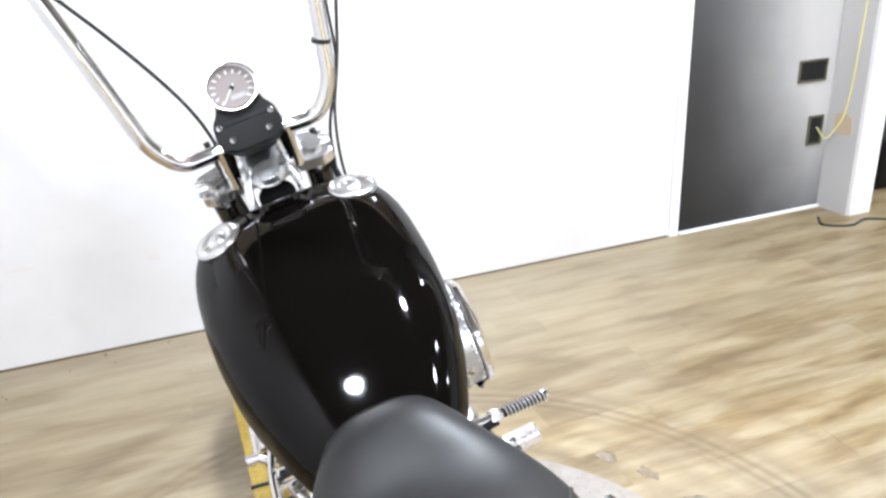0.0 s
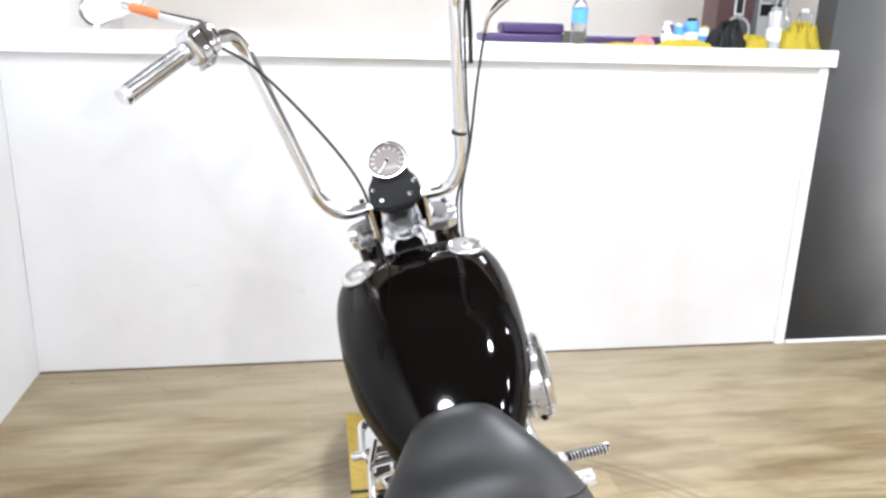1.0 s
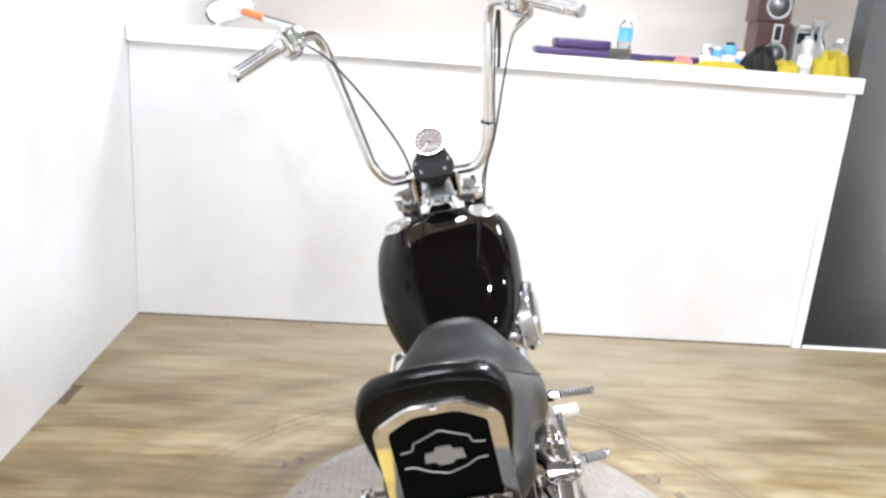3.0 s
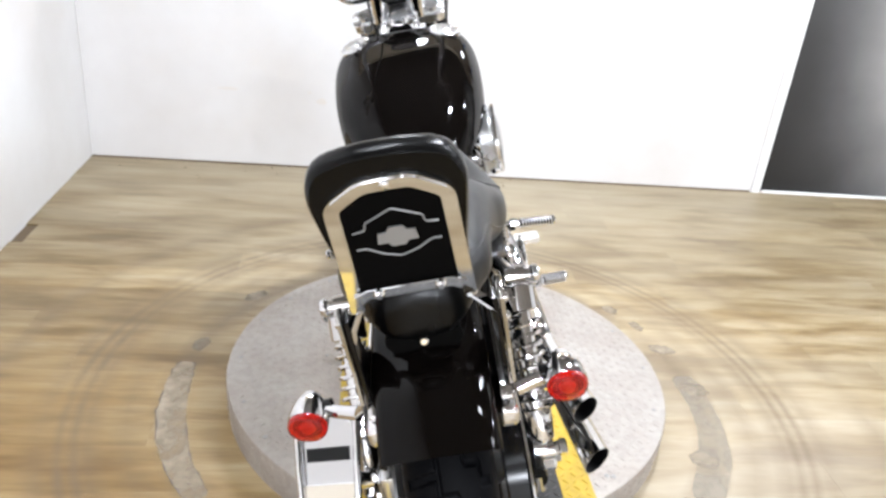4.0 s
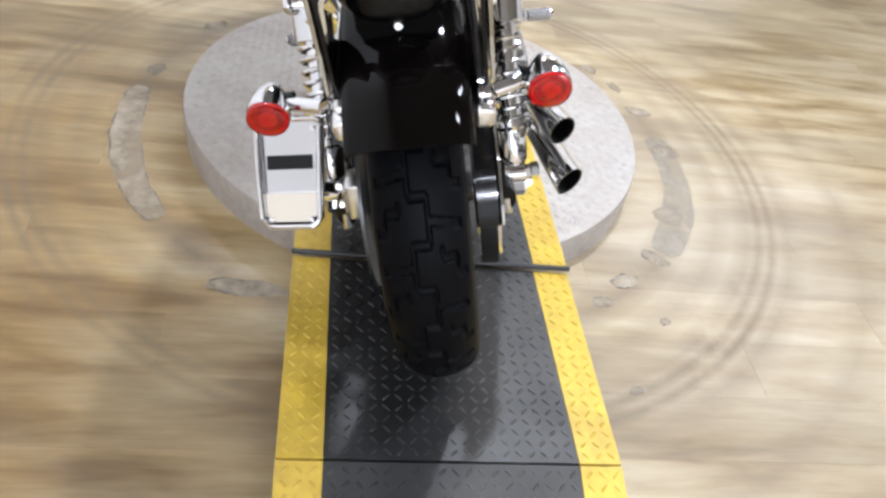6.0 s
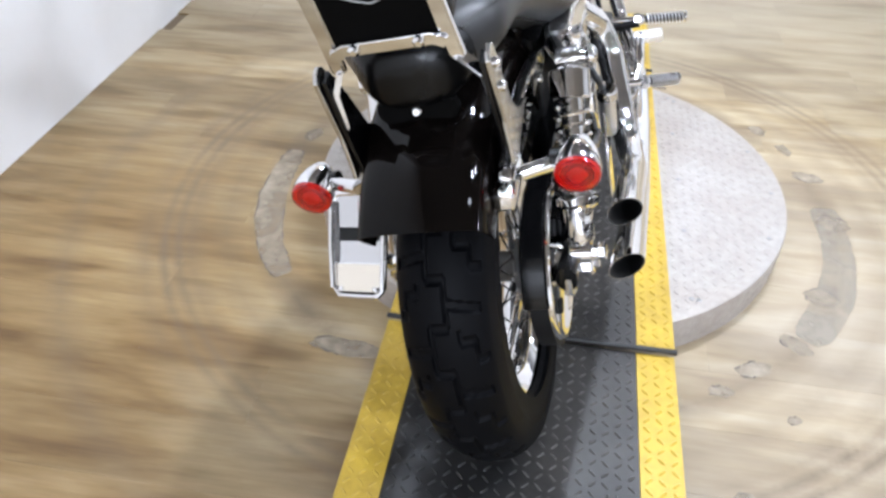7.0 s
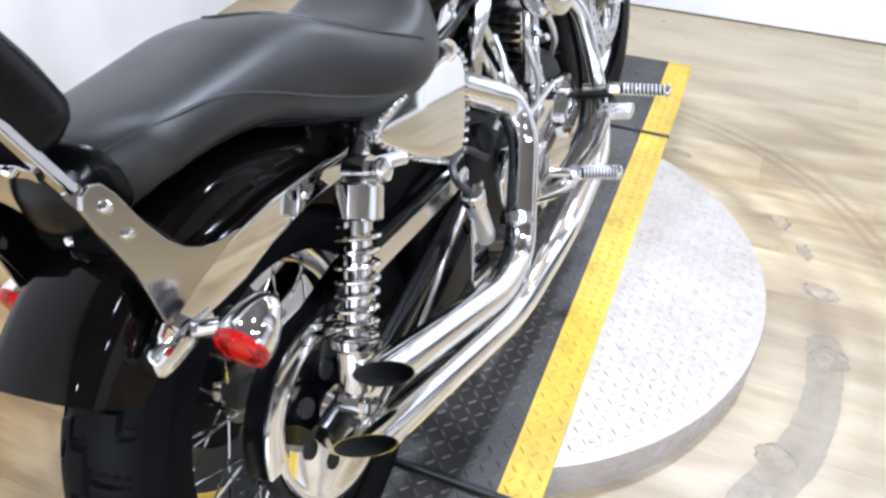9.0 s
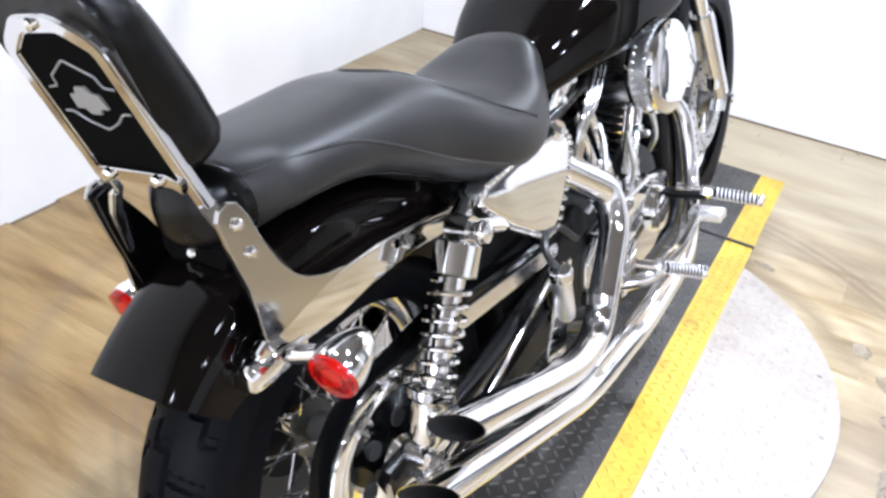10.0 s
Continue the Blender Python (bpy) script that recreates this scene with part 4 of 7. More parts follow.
# fender struts, side plates and backrest frame: half widths on the right and left
for s in (-1, 1):
    a, b = sorted((s * (REACH[s] - 0.018), s * REACH[s]))
    strut = part("fender_strut", slab_bm([(-0.165, 0.562), (-0.14, 0.556), (-0.1, 0.558), (-0.04, 0.557), (0.02, 0.565), (0.1, 0.568), (0.17, 0.56), (0.2, 0.566), (0.2, 0.588), (0.14, 0.598), (0.04, 0.609), (-0.05, 0.609), (-0.1, 0.6), (-0.148, 0.59), (-0.165, 0.58)], 0, a, b, 0.004), M_CHROME, bike, "chrome fender strut")
    a, b = sorted((s * (REACH[s] + 0.001), s * (REACH[s] + 0.007)))
    part("side_plate", slab_bm([(-0.155, 0.592), (-0.146, 0.588), (-0.1, 0.6), (-0.05, 0.61), (-0.02, 0.612), (-0.03, 0.616), (-0.056, 0.62), (-0.08, 0.629), (-0.097, 0.641), (-0.112, 0.66), (-0.126, 0.69), (-0.137, 0.725), (-0.146, 0.742), (-0.156, 0.746), (-0.168, 0.742), (-0.174, 0.732), (-0.168, 0.7), (-0.157, 0.65)], 0, a, b, 0.0015), M_STRUT, strut, "chrome backrest side plate")
    for y, z in ((-0.153, 0.722), (-0.146, 0.69), (0.08, 0.588)):
        part("bolt", lathe_mesh([(0, 0.0066), (0.003, 0.0066), (0.006, 0.004), (0.0065, 0.001)], (s * (REACH[s] + 0.0065), y, z), (s, 0, 0), 14), M_CHROME, strut)
    part("strut_end", hull_mesh([(-0.184, 0.009, 0.562, 0.556, 0.548), (-0.18, 0.014, 0.572, 0.556, 0.542), (-0.16, 0.016, 0.576, 0.558, 0.54), (-0.1, 0.013, 0.572, 0.56, 0.546)], 3, 3, 20, 3), M_CHROME, strut, "rounded chrome strut end").location = (s * (REACH[s] - 0.011), 0, 0)


def flat_bar(path, wide, thick, across):
    """A flat bar swept along a path; across: the direction of its width at each point is path-normal in the given plane normal."""
    verts, faces, n = [], [], len(path)
    for i, p in enumerate(path):
        d = (path[min(i + 1, n - 1)] - path[max(i - 1, 0)]).normalized()
        w = across.cross(d).normalized()
        for a, b in ((-1, -1), (1, -1), (1, 1), (-1, 1)):
            verts.append(p + w * (a * wide / 2) + across * (b * thick / 2))
    for i in range(n - 1):
        for k in range(4):
            q = (k + 1) % 4
            faces.append((i * 4 + k, i * 4 + q, (i + 1) * 4 + q, (i + 1) * 4 + k))
    faces += [(0, 1, 2, 3), tuple((n - 1) * 4 + k for k in range(4))]
    me = mesh_of(verts, faces)
    bm = bmesh.new()
    bm.from_mesh(me)
    sharp = [e for e in bm.edges if len(e.link_faces) == 2 and e.calc_face_angle(0) > 1.0]
    bmesh.ops.bevel(bm, geom=sharp, offset=min(wide, thick) * 0.22, segments=2, affect="EDGES")
    return bm


BACK_O = V((0, -0.148, 0.728))


def back_at(u, h, out=0.0):
    return BACK_O + V((u, 0, 0)) + V((0, -0.308, 0.951)) * h + V((0, -0.951, -0.308)) * out


BN = V((0, -0.951, -0.308))
sissy = part("backrest_frame", flat_bar(bent_path([back_at(-0.072, 0.005), back_at(-0.069, 0.06), back_at(-0.066, 0.178), back_at(-0.028, 0.202), back_at(0.028, 0.202), back_at(0.066, 0.178), back_at(0.069, 0.06), back_at(0.072, 0.005)], 0.011, 4), 0.0175, 0.011, BN), M_CHROME, bike, "flat chrome backrest frame")
part("crossbar", flat_bar([back_at(-0.066, 0.033, 0.007), back_at(-0.052, 0.041, 0.007), back_at(0.052, 0.041, 0.007), back_at(0.066, 0.033, 0.007)], 0.016, 0.005, BN), M_CHROME, sissy)
for u in (-0.038, 0.038):
    part("crossbar_bolt", lathe_mesh([(0, 0.007), (0.004, 0.007), (0.007, 0.004)], back_at(u, 0.042, 0.009), BN, 12), M_CHROME, sissy)
for s in (-1, 1):
    part("frame_leg", flat_bar([back_at(s * 0.071, 0.01), V((s * (REACH[s] - 0.006), -0.151, 0.708)), V((s * (REACH[s] - 0.003), -0.145, 0.66))], 0.018, 0.008, V((s * 0.9, -0.3, 0)).normalized()), M_CHROME, sissy)
part("top_bolt", lathe_mesh([(0, 0.006), (0.004, 0.006), (0.006, 0.003)], back_at(0.0, 0.203, 0.005), BN, 12), M_CHROME, sissy)


def pad_mesh():
    """The padded backrest: a rounded cushion lofted from its back face to its front."""
    shape = [(-0.075, 0.045), (-0.08, 0.09), (-0.088, 0.15), (-0.09, 0.195), (-0.074, 0.228), (-0.036, 0.24), (0.0, 0.242), (0.036, 0.24), (0.074, 0.228), (0.09, 0.195), (0.088, 0.15), (0.08, 0.09), (0.075, 0.045), (0.04, 0.038), (0, 0.036), (-0.04, 0.038)]
    fine = smooth_path([(u, h, 0) for u, h in shape + shape[:1]], 4)[:-1]
    c = V((0, 0.14, 0))
    verts, faces, m = [], [], len(fine)
    for scale, out in ((0.86, -0.002), (0.95, 0.0), (0.985, -0.006), (1.0, -0.018), (1.0, -0.034), (0.975, -0.048), (0.9, -0.06), (0.72, -0.069), (0.4, -0.073), (0.05, -0.074)):
        for p in fine:
            q = c + (p - c) * scale
            verts.append(back_at(q.x, q.y, out * (1 - 0.4 * max(0.0, (q.y - 0.1) / 0.14))))
    for i in range(9):
        for k in range(m):
            j = (k + 1) % m
            faces.append((i * m + k, i * m + j, (i + 1) * m + j, (i + 1) * m + k))
    faces.append(tuple(range(m)))
    faces.append(tuple(9 * m + k for k in range(m)))
    return mesh_of(verts, faces)


pad = part("backrest_pad", pad_mesh(), M_PAD, bike, "padded black vinyl backrest")
bm = bmesh.new()
ring = [(-0.064, 0.035), (-0.062, 0.17), (-0.026, 0.196), (0.026, 0.196), (0.062, 0.17), (0.064, 0.035)]
low, top = [bm.verts.new(back_at(u, h, -0.002)) for u, h in ring], [bm.verts.new(back_at(u, h, 0.0012)) for u, h in ring]
bm.faces.new(low), bm.faces.new(top)
for i in range(len(ring)):
    bm.faces.new((low[i], low[i - 1], top[i - 1], top[i]))
part("back_panel", bm, M_FELT, pad, "matt black backing cloth")
outline = [(-0.05, 0.137), (-0.035, 0.139), (-0.033, 0.15), (-0.026, 0.153), (0.0, 0.166), (0.026, 0.153), (0.033, 0.15), (0.035, 0.139), (0.05, 0.137)]
part("badge_line", tube_mesh(bent_path([back_at(u, h, 0.0018) for u, h in outline], 0.003, 2), 0.0013, 6), M_BADGE_LINE, pad, "grey emblem outline")
outline = [(-0.05, 0.111), (-0.038, 0.111), (-0.022, 0.1), (0.0, 0.092), (0.022, 0.1), (0.038, 0.111), (0.05, 0.111)]
part("badge_line", tube_mesh(bent_path([back_at(u, h, 0.0018) for u, h in outline], 0.003, 2), 0.0013, 6), M_BADGE_LINE, pad, "grey emblem outline")
shape = [(-0.024, 0.116), (-0.012, 0.116), (-0.008, 0.11), (0.008, 0.11), (0.012, 0.116), (0.024, 0.116), (0.022, 0.131), (0.012, 0.132), (0.008, 0.139), (-0.008, 0.139), (-0.012, 0.132), (-0.022, 0.131)]
bm = bmesh.new()
low = [bm.verts.new(back_at(u, h, -0.002)) for u, h in shape]
top = [bm.verts.new(back_at(u, h, 0.0035)) for u, h in shape]
bm.faces.new(low), bm.faces.new(top)
for i in range(len(shape)):
    j = (i + 1) % len(shape)
    bm.faces.new((low[i], low[j], top[j], top[i]))
part("badge", bm, M_BADGE, pad, "plain grey metal emblem")

# seat
SEAT = [(-0.142, 0.016, 0.716, 0.7, 0.688), (-0.138, 0.036, 0.732, 0.702, 0.676), (-0.126, 0.054, 0.75, 0.706, 0.67), (-0.105, 0.072, 0.762, 0.714, 0.672), (-0.08, 0.09, 0.769, 0.72, 0.68), (-0.05, 0.106, 0.772, 0.722, 0.69), (0.02, 0.112, 0.774, 0.72, 0.688), (0.08, 0.118, 0.777, 0.712, 0.674), (0.13, 0.124, 0.779, 0.7, 0.65), (0.19, 0.134, 0.77, 0.68, 0.618), (0.25, 0.15, 0.74, 0.658, 0.59), (0.31, 0.159, 0.71, 0.642, 0.58), (0.37, 0.156, 0.7, 0.64, 0.582), (0.42, 0.14, 0.708, 0.648, 0.596), (0.46, 0.116, 0.726, 0.66, 0.612), (0.5, 0.092, 0.74, 0.675, 0.63), (0.54, 0.068, 0.738, 0.69, 0.65), (0.57, 0.044, 0.722, 0.695, 0.67), (0.582, 0.018, 0.705, 0.695, 0.685)]
seat = part("seat", hull_mesh(SEAT, 2.7, 2.9, 52, 5), M_SEAT, bike, "stepped two-up black vinyl seat")

part("seat_tail", hull_mesh([(-0.1435, 0.012, 0.714, 0.7, 0.69), (-0.1395, 0.0375, 0.7335, 0.702, 0.6745), (-0.1275, 0.0555, 0.7515, 0.706, 0.6685), (-0.109, 0.0718, 0.7625, 0.7128, 0.6705), (-0.095, 0.079, 0.762, 0.716, 0.676)], 2.7, 2.9, 40, 4), M_PAD, seat, "glossy black rounded seat end")


def seat_side(s, y, z):
    """The place on the seat's side at a given height."""
    a, top, waist, low = curve_at(smooth_table(SEAT, 5), y)
    h, e = ((z - waist) / (top - waist), 2.7) if z > waist else ((waist - z) / (waist - low), 2.9)
    return V((s * a * max(0.0, 1 - min(h, 1) ** e) ** (1 / e), y, z))


for s in (-1, 1):
    part("seam", tube_mesh(smooth_path([seat_side(s, y, z) for y, z in ((-0.1, 0.745), (-0.046, 0.75), (0.023, 0.741), (0.078, 0.718), (0.13, 0.69), (0.184, 0.662), (0.25, 0.632), (0.319, 0.61))], 5), 0.0022, 6), M_SEAT, seat)
    edge = []
    for k in range(20):
        y = -0.06 + 0.48 * k / 19
        a, top, waist, low = curve_at(smooth_table(SEAT, 5), y)
        edge.append(seat_side(s, y, low + 0.2 * (waist - low)))
    part("piping", tube_mesh(edge, 0.0028, 8), M_PAD, seat, "glossy black edge piping")
arc = []
for k in range(25):
    t = -1 + 2 * k / 24
    y = 0.165 + 0.19 * t * t
    a, top, waist, low = curve_at(smooth_table(SEAT, 5), y)
    x = t * a * 0.97
    arc.append(V((x, y, waist + (top - waist) * max(0, 1 - abs(x / a) ** 2.7) ** (1 / 2.7) + 0.0005)))
part("seam", tube_mesh(arc, 0.0025, 6), M_SEAT, seat)

# tank
TANK = [(0.475, 0.05, 0.69, 0.655, 0.63), (0.49, 0.075, 0.708, 0.657, 0.62), (0.53, 0.102, 0.738, 0.669, 0.625), (0.6, 0.132, 0.782, 0.688, 0.636), (0.68, 0.156, 0.82, 0.701, 0.636), (0.76, 0.17, 0.846, 0.711, 0.641), (0.84, 0.177, 0.863, 0.721, 0.651), (0.91, 0.179, 0.873, 0.731, 0.666), (0.96, 0.174, 0.874, 0.741, 0.684), (0.992, 0.16, 0.866, 0.751, 0.704), (1.01, 0.13, 0.846, 0.758, 0.726), (1.016, 0.075, 0.81, 0.766, 0.746)]
tank = part("fuel_tank", hull_mesh(TANK, 3.1, 2.5, 64, 6), M_PAINT, bike, "wide gloss black teardrop fuel tank")
for s in (-1, 1):
    n = V((s * 0.24, -0.17, 0.95)).normalized()
    cap = part("filler_cap", lathe_mesh([(-0.012, 0.034), (0.002, 0.036), (0.006, 0.036), (0.0085, 0.033), (0.0092, 0.023), (0.0075, 0.02), (0.0075, 0.016), (0.0095, 0.014), (0.0115, 0.01), (0.0118, 0.001)], V((s * 0.109, 0.918, 0.861)), n, 36), M_BRIGHT, tank, "flush polished filler cap")
    part("cap_ring", lathe_mesh([(-0.008, 0.0365), (0.004, 0.0385), (0.0065, 0.037), (0.0065, 0.035), (-0.008, 0.035)], V((s * 0.109, 0.918, 0.861)), n, 36, True), M_CHROME, cap)

# frame tubes
for s in (-1, 1):
    part("frame_rail", tube_mesh(bent_path([(s * 0.03, 1.02, 0.77), (s * 0.075, 0.7, 0.62), (s * 0.09, 0.45, 0.6), (s * 0.09, 0.2, 0.61)], 0.08), 0.014, 10), M_FRAME, bike)
    part("down_tube", tube_mesh(bent_path([(s * 0.035, 1.07, 0.74), (s * 0.1, 1.12, 0.35), (s * 0.11, 1.06, 0.17), (s * 0.11, 0.6, 0.165), (s * 0.1, 0.45, 0.24), (s * 0.1, 0.4, 0.58)], 0.08), 0.015, 10), M_FRAME, bike)
part("steering_head", tube_mesh([V((0, 1.035, 0.86)), V((0, 1.14, 0.69))], 0.032, 20), M_FRAME, bike)
# inner rear fender wall and battery box that close the frame
part("battery_box", box_bm((-0.085, 0.22, 0.44), (0.085, 0.42, 0.6), 0.012), M_WRINKLE, bike)
part("under_seat_fender", box_bm((-0.078, 0.16, 0.6), (0.078, 0.46, 0.64), 0.01), M_PAINT, bike)

# engine
engine = part("crankcase", hull_mesh([(0.46, 0.06, 0.4, 0.32, 0.24), (0.5, 0.095, 0.43, 0.32, 0.2), (0.62, 0.105, 0.445, 0.31, 0.185), (0.85, 0.105, 0.44, 0.3, 0.185), (0.98, 0.095, 0.4, 0.3, 0.2), (1.03, 0.06, 0.36, 0.3, 0.24)], 3.5, 3.0, 36, 4), M_WRINKLE, bike, "black engine crankcase")


def cylinder(base, top, name):
    base, top = V(base), V(top)
    d = (top - base).normalized()
    barrel = part(name, tube_mesh([base, base + (top - base) * 0.66], 0.048, 28), M_WRINKLE, bike, "black finned engine cylinder")
    for k in range(10):
        c = base + (top - base) * (0.06 + 0.062 * k)
        r = 0.074 - (0.006 if k > 7 else 0)
        part("fin", lathe_mesh([(-0.0015, r * 0.6), (-0.0015, r), (0.0015, r), (0.0015, r * 0.6)], c, d, 28, True), M_WRINKLE, barrel)
    head = part("cylinder_head", tube_mesh([base + (top - base) * 0.66, base + (top - base) * 0.7, base + (top - base) * 0.84, base + (top - base) * 0.86], [0.06, 0.068, 0.068, 0.062], 24), M_WRINKLE, bike, "black engine cylinder head")
    q = d.to_track_quat("Z", "Y").to_matrix().to_4x4()
    for h, sx, sy in ((0.9, 0.075, 0.062), (0.97, 0.066, 0.054)):
        c = base + (top - base) * h
        bm = box_bm((-sx, -sy, -0.012), (sx, sy, 0.012), 0.008)
        bmesh.ops.transform(bm, matrix=Matrix.Translation(c) @ q @ pose(0, 0, 0, 0, 0, 90), verts=bm.verts)
        part("rocker_cover", bm, M_CHROME, head, "chrome rocker cover")
    return barrel


cylinder((0.0, 0.715, 0.42), (0.0, 0.585, 0.655), "rear_cylinder")
cylinder((0.0, 0.815, 0.42), (0.0, 0.945, 0.655), "front_cylinder")
for y0, z0, y1, z1 in ((0.7, 0.39, 0.6, 0.585), (0.735, 0.4, 0.645, 0.6), (0.79, 0.4, 0.885, 0.6), (0.83, 0.39, 0.93, 0.585)):
    rod = part("pushrod_tube", tube_mesh([V((0.098, y0, z0)), V((0.088, y1, z1))], 0.0105, 12), M_CHROME, bike, "chrome pushrod tube")
    part("collar", tube_mesh([V((0.0975, y0, z0)), V((0.0972, y0 + (y1 - y0) * 0.12, z0 + (z1 - z0) * 0.12))], 0.015, 14), M_CHROME, rod)
    part("tappet_block", box_bm((0.085, y0 - 0.02, z0 - 0.05), (0.112, y0 + 0.02, z0 + 0.002), 0.006), M_CHROME, rod)
cam_cover = part("cam_cover", slab_bm([(0.52, 0.29), (0.55, 0.235), (0.62, 0.21), (0.85, 0.21), (0.93, 0.25), (0.955, 0.31), (0.93, 0.36), (0.84, 0.385), (0.7, 0.385), (0.58, 0.37), (0.53, 0.34)], 0, 0.104, 0.138, 0.009), M_CHROME, bike, "polished chrome cam cover")
part("ignition_cover", lathe_mesh([(0, 0.05), (0.008, 0.05), (0.014, 0.044), (0.014, 0.03), (0.016, 0.028), (0.016, 0.001)], (0.138, 0.86, 0.3), (1, 0, 0), 32), M_CHROME, cam_cover, "round chrome points cover")
for y, z in ((0.55, 0.3), (0.6, 0.23), (0.75, 0.222), (0.72, 0.372), (0.84, 0.37)):
    part("cover_screw", lathe_mesh([(0, 0.006), (0.004, 0.006), (0.005, 0.004)], (0.138, y, z), (1, 0, 0), 10), M_SATIN, cam_cover)
primary = part("primary_cover", slab_bm([(0.4, 0.3), (0.44, 0.22), (0.54, 0.2), (0.85, 0.2), (0.98, 0.23), (1.02, 0.3), (1.0, 0.37), (0.92, 0.41), (0.6, 0.4), (0.46, 0.38)], 0, -0.155, -0.1, 0.016), M_CHROME, bike, "chrome primary drive cover")
part("derby_cover", lathe_mesh([(0, 0.055), (0.006, 0.055), (0.009, 0.05), (0.01, 0.001)], (-0.155, 0.62, 0.3), (-1, 0, 0), 32), M_CHROME, primary)
part("starter_motor", tube_mesh([V((-0.02, 0.47, 0.43)), V((0.11, 0.47, 0.43))], 0.034, 22), M_WRINKLE, bike, "black starter motor")
part("carburettor", tube_mesh([V((0.04, 0.765, 0.575)), V((0.15, 0.765, 0.585))], 0.032, 18), M_SATIN, bike)
# air cleaner
AIR_N = V((0.99, -0.08, 0.03)).normalized()
AIR_U = AIR_N.cross(V((0, 0, 1))).normalized()
AIR_W = AIR_N.cross(AIR_U)
AIR = V((0.15, 0.795, 0.615))
air = part("air_cleaner", lathe_mesh([(-0.012, 0.045), (-0.01, 0.076), (0.0, 0.078), (0.036, 0.078), (0.042, 0.074)], AIR, AIR_N, 48), M_CHROME, bike, "round chrome air cleaner drum")
part("filter_band", lathe_mesh([(0.002, 0.0795), (0.002, 0.081), (0.032, 0.081), (0.032, 0.0795)], AIR, AIR_N, 60, True), M_BRIGHT, air, "smooth metal filter band")
part("cover_plate", lathe_mesh([(0.034, 0.08), (0.037, 0.084), (0.044, 0.083), (0.049, 0.074), (0.051, 0.055), (0.052, 0.05), (0.055, 0.03), (0.056, 0.001)], AIR, AIR_N, 56), M_CHROME, air, "chrome air cleaner cover")
bead = lathe_mesh([(0, 0.0042), (0.002, 0.004), (0.004, 0.002), (0.0045, 0.0002)], (0, 0, 0), (0, 0, 1), 8)
rivet = lathe_mesh([(0, 0.0038), (0.0015, 0.0036), (0.003, 0.002), (0.0034, 0.0002)], (0, 0, 0), (0, 0, 1), 8)
for k in range(72):
    a = 2 * math.pi * k / 36 + (0.09 if k >= 36 else 0)
    ob = part("rivet", rivet, M_BRIGHT, air)
    out = AIR_U * math.cos(a) + AIR_W * math.sin(a)
    ob.matrix_basis = Matrix.Translation(AIR + AIR_N * (0.006 if k < 36 else 0.029) + out * 0.0805) @ out.to_track_quat("Z", "Y").to_matrix().to_4x4()
part("breather_bolt", lathe_mesh([(0, 0.012), (0.012, 0.012), (0.016, 0.008)], AIR + V((0.02, -0.05, -0.055)), V((0.3, -0.6, -0.7)), 6), M_CHROME, air)
# bolts and oil lines between the cylinders
for y, z in ((0.665, 0.47), (0.7, 0.455), (0.83, 0.455), (0.865, 0.47), (0.62, 0.445), (0.905, 0.445)):
    part("case_bolt", lathe_mesh([(-0.01, 0.008), (0.008, 0.008), (0.011, 0.005), (0.0112, 0.001)], (0.1, y, z), (1, 0, 0.2), 12), M_BRIGHT, bike, "chrome case bolt")
for pts in ([(0.105, 0.6, 0.4), (0.125, 0.63, 0.44), (0.12, 0.655, 0.5), (0.1, 0.68, 0.54)], [(0.11, 0.78, 0.37), (0.13, 0.77, 0.42), (0.12, 0.76, 0.5)], [(0.1, 0.93, 0.4), (0.125, 0.9, 0.45), (0.12, 0.88, 0.52)]):
    part("oil_line", tube_mesh(smooth_path(pts), 0.0055, 10), M_BRIGHT, bike, "bright metal oil line")
part("intake_cover", lathe_mesh([(0, 0.03), (0.012, 0.03), (0.018, 0.026), (0.02, 0.018), (0.02, 0.001)], (0.105, 0.53, 0.415), (1, 0, 0.25), 28), M_WRINKLE, bike, "round black sprocket cap")
part("sprocket_cover", slab_bm([(0.44, 0.3), (0.46, 0.25), (0.52, 0.24), (0.55, 0.3), (0.56, 0.38), (0.53, 0.44), (0.47, 0.43), (0.44, 0.37)], 0, 0.098, 0.118, 0.008), M_WRINKLE, bike, "black sprocket cover")
rocker_box = part("rocker_box", slab_bm([(0.495, 0.6), (0.52, 0.588), (0.6, 0.618), (0.655, 0.655), (0.65, 0.674), (0.6, 0.676), (0.53, 0.64), (0.5, 0.622)], 0, 0.05, 0.092, 0.008), M_CHROME, bike, "chrome side of the rear rocker box")
for y, z in ((0.52, 0.604), (0.56, 0.622), (0.6, 0.645), (0.635, 0.66)):
    part("box_bolt", lathe_mesh([(0, 0.006), (0.004, 0.006), (0.006, 0.004)], (0.092, y, z), (1, 0, 0), 8), M_BRIGHT, rocker_box)
# horn bracket and hoses behind the air cleaner
for off in (0.0, 0.012, 0.024):
    part("hose", tube_mesh(smooth_path([(0.085 + off * 0.3, 0.72 + off, 0.665), (0.1 + off * 0.3, 0.665 + off, 0.635), (0.112 + off * 0.3, 0.605 + off, 0.6), (0.11, 0.575 + off, 0.56), (0.1, 0.565 + off, 0.5)]), 0.0055, 8), M_SATIN, bike)

# side covers
SIDE = [(0.195, 0.6), (0.212, 0.578), (0.276, 0.525), (0.358, 0.473), (0.385, 0.464), (0.412, 0.472), (0.44, 0.51), (0.466, 0.565), (0.468, 0.59), (0.45, 0.612), (0.33, 0.617), (0.215, 0.612)]
side_cover = part("side_cover", slab_bm(SIDE, 0, 0.105, 0.148, 0.011), M_CHROME, bike, "chrome oil tank side cover")
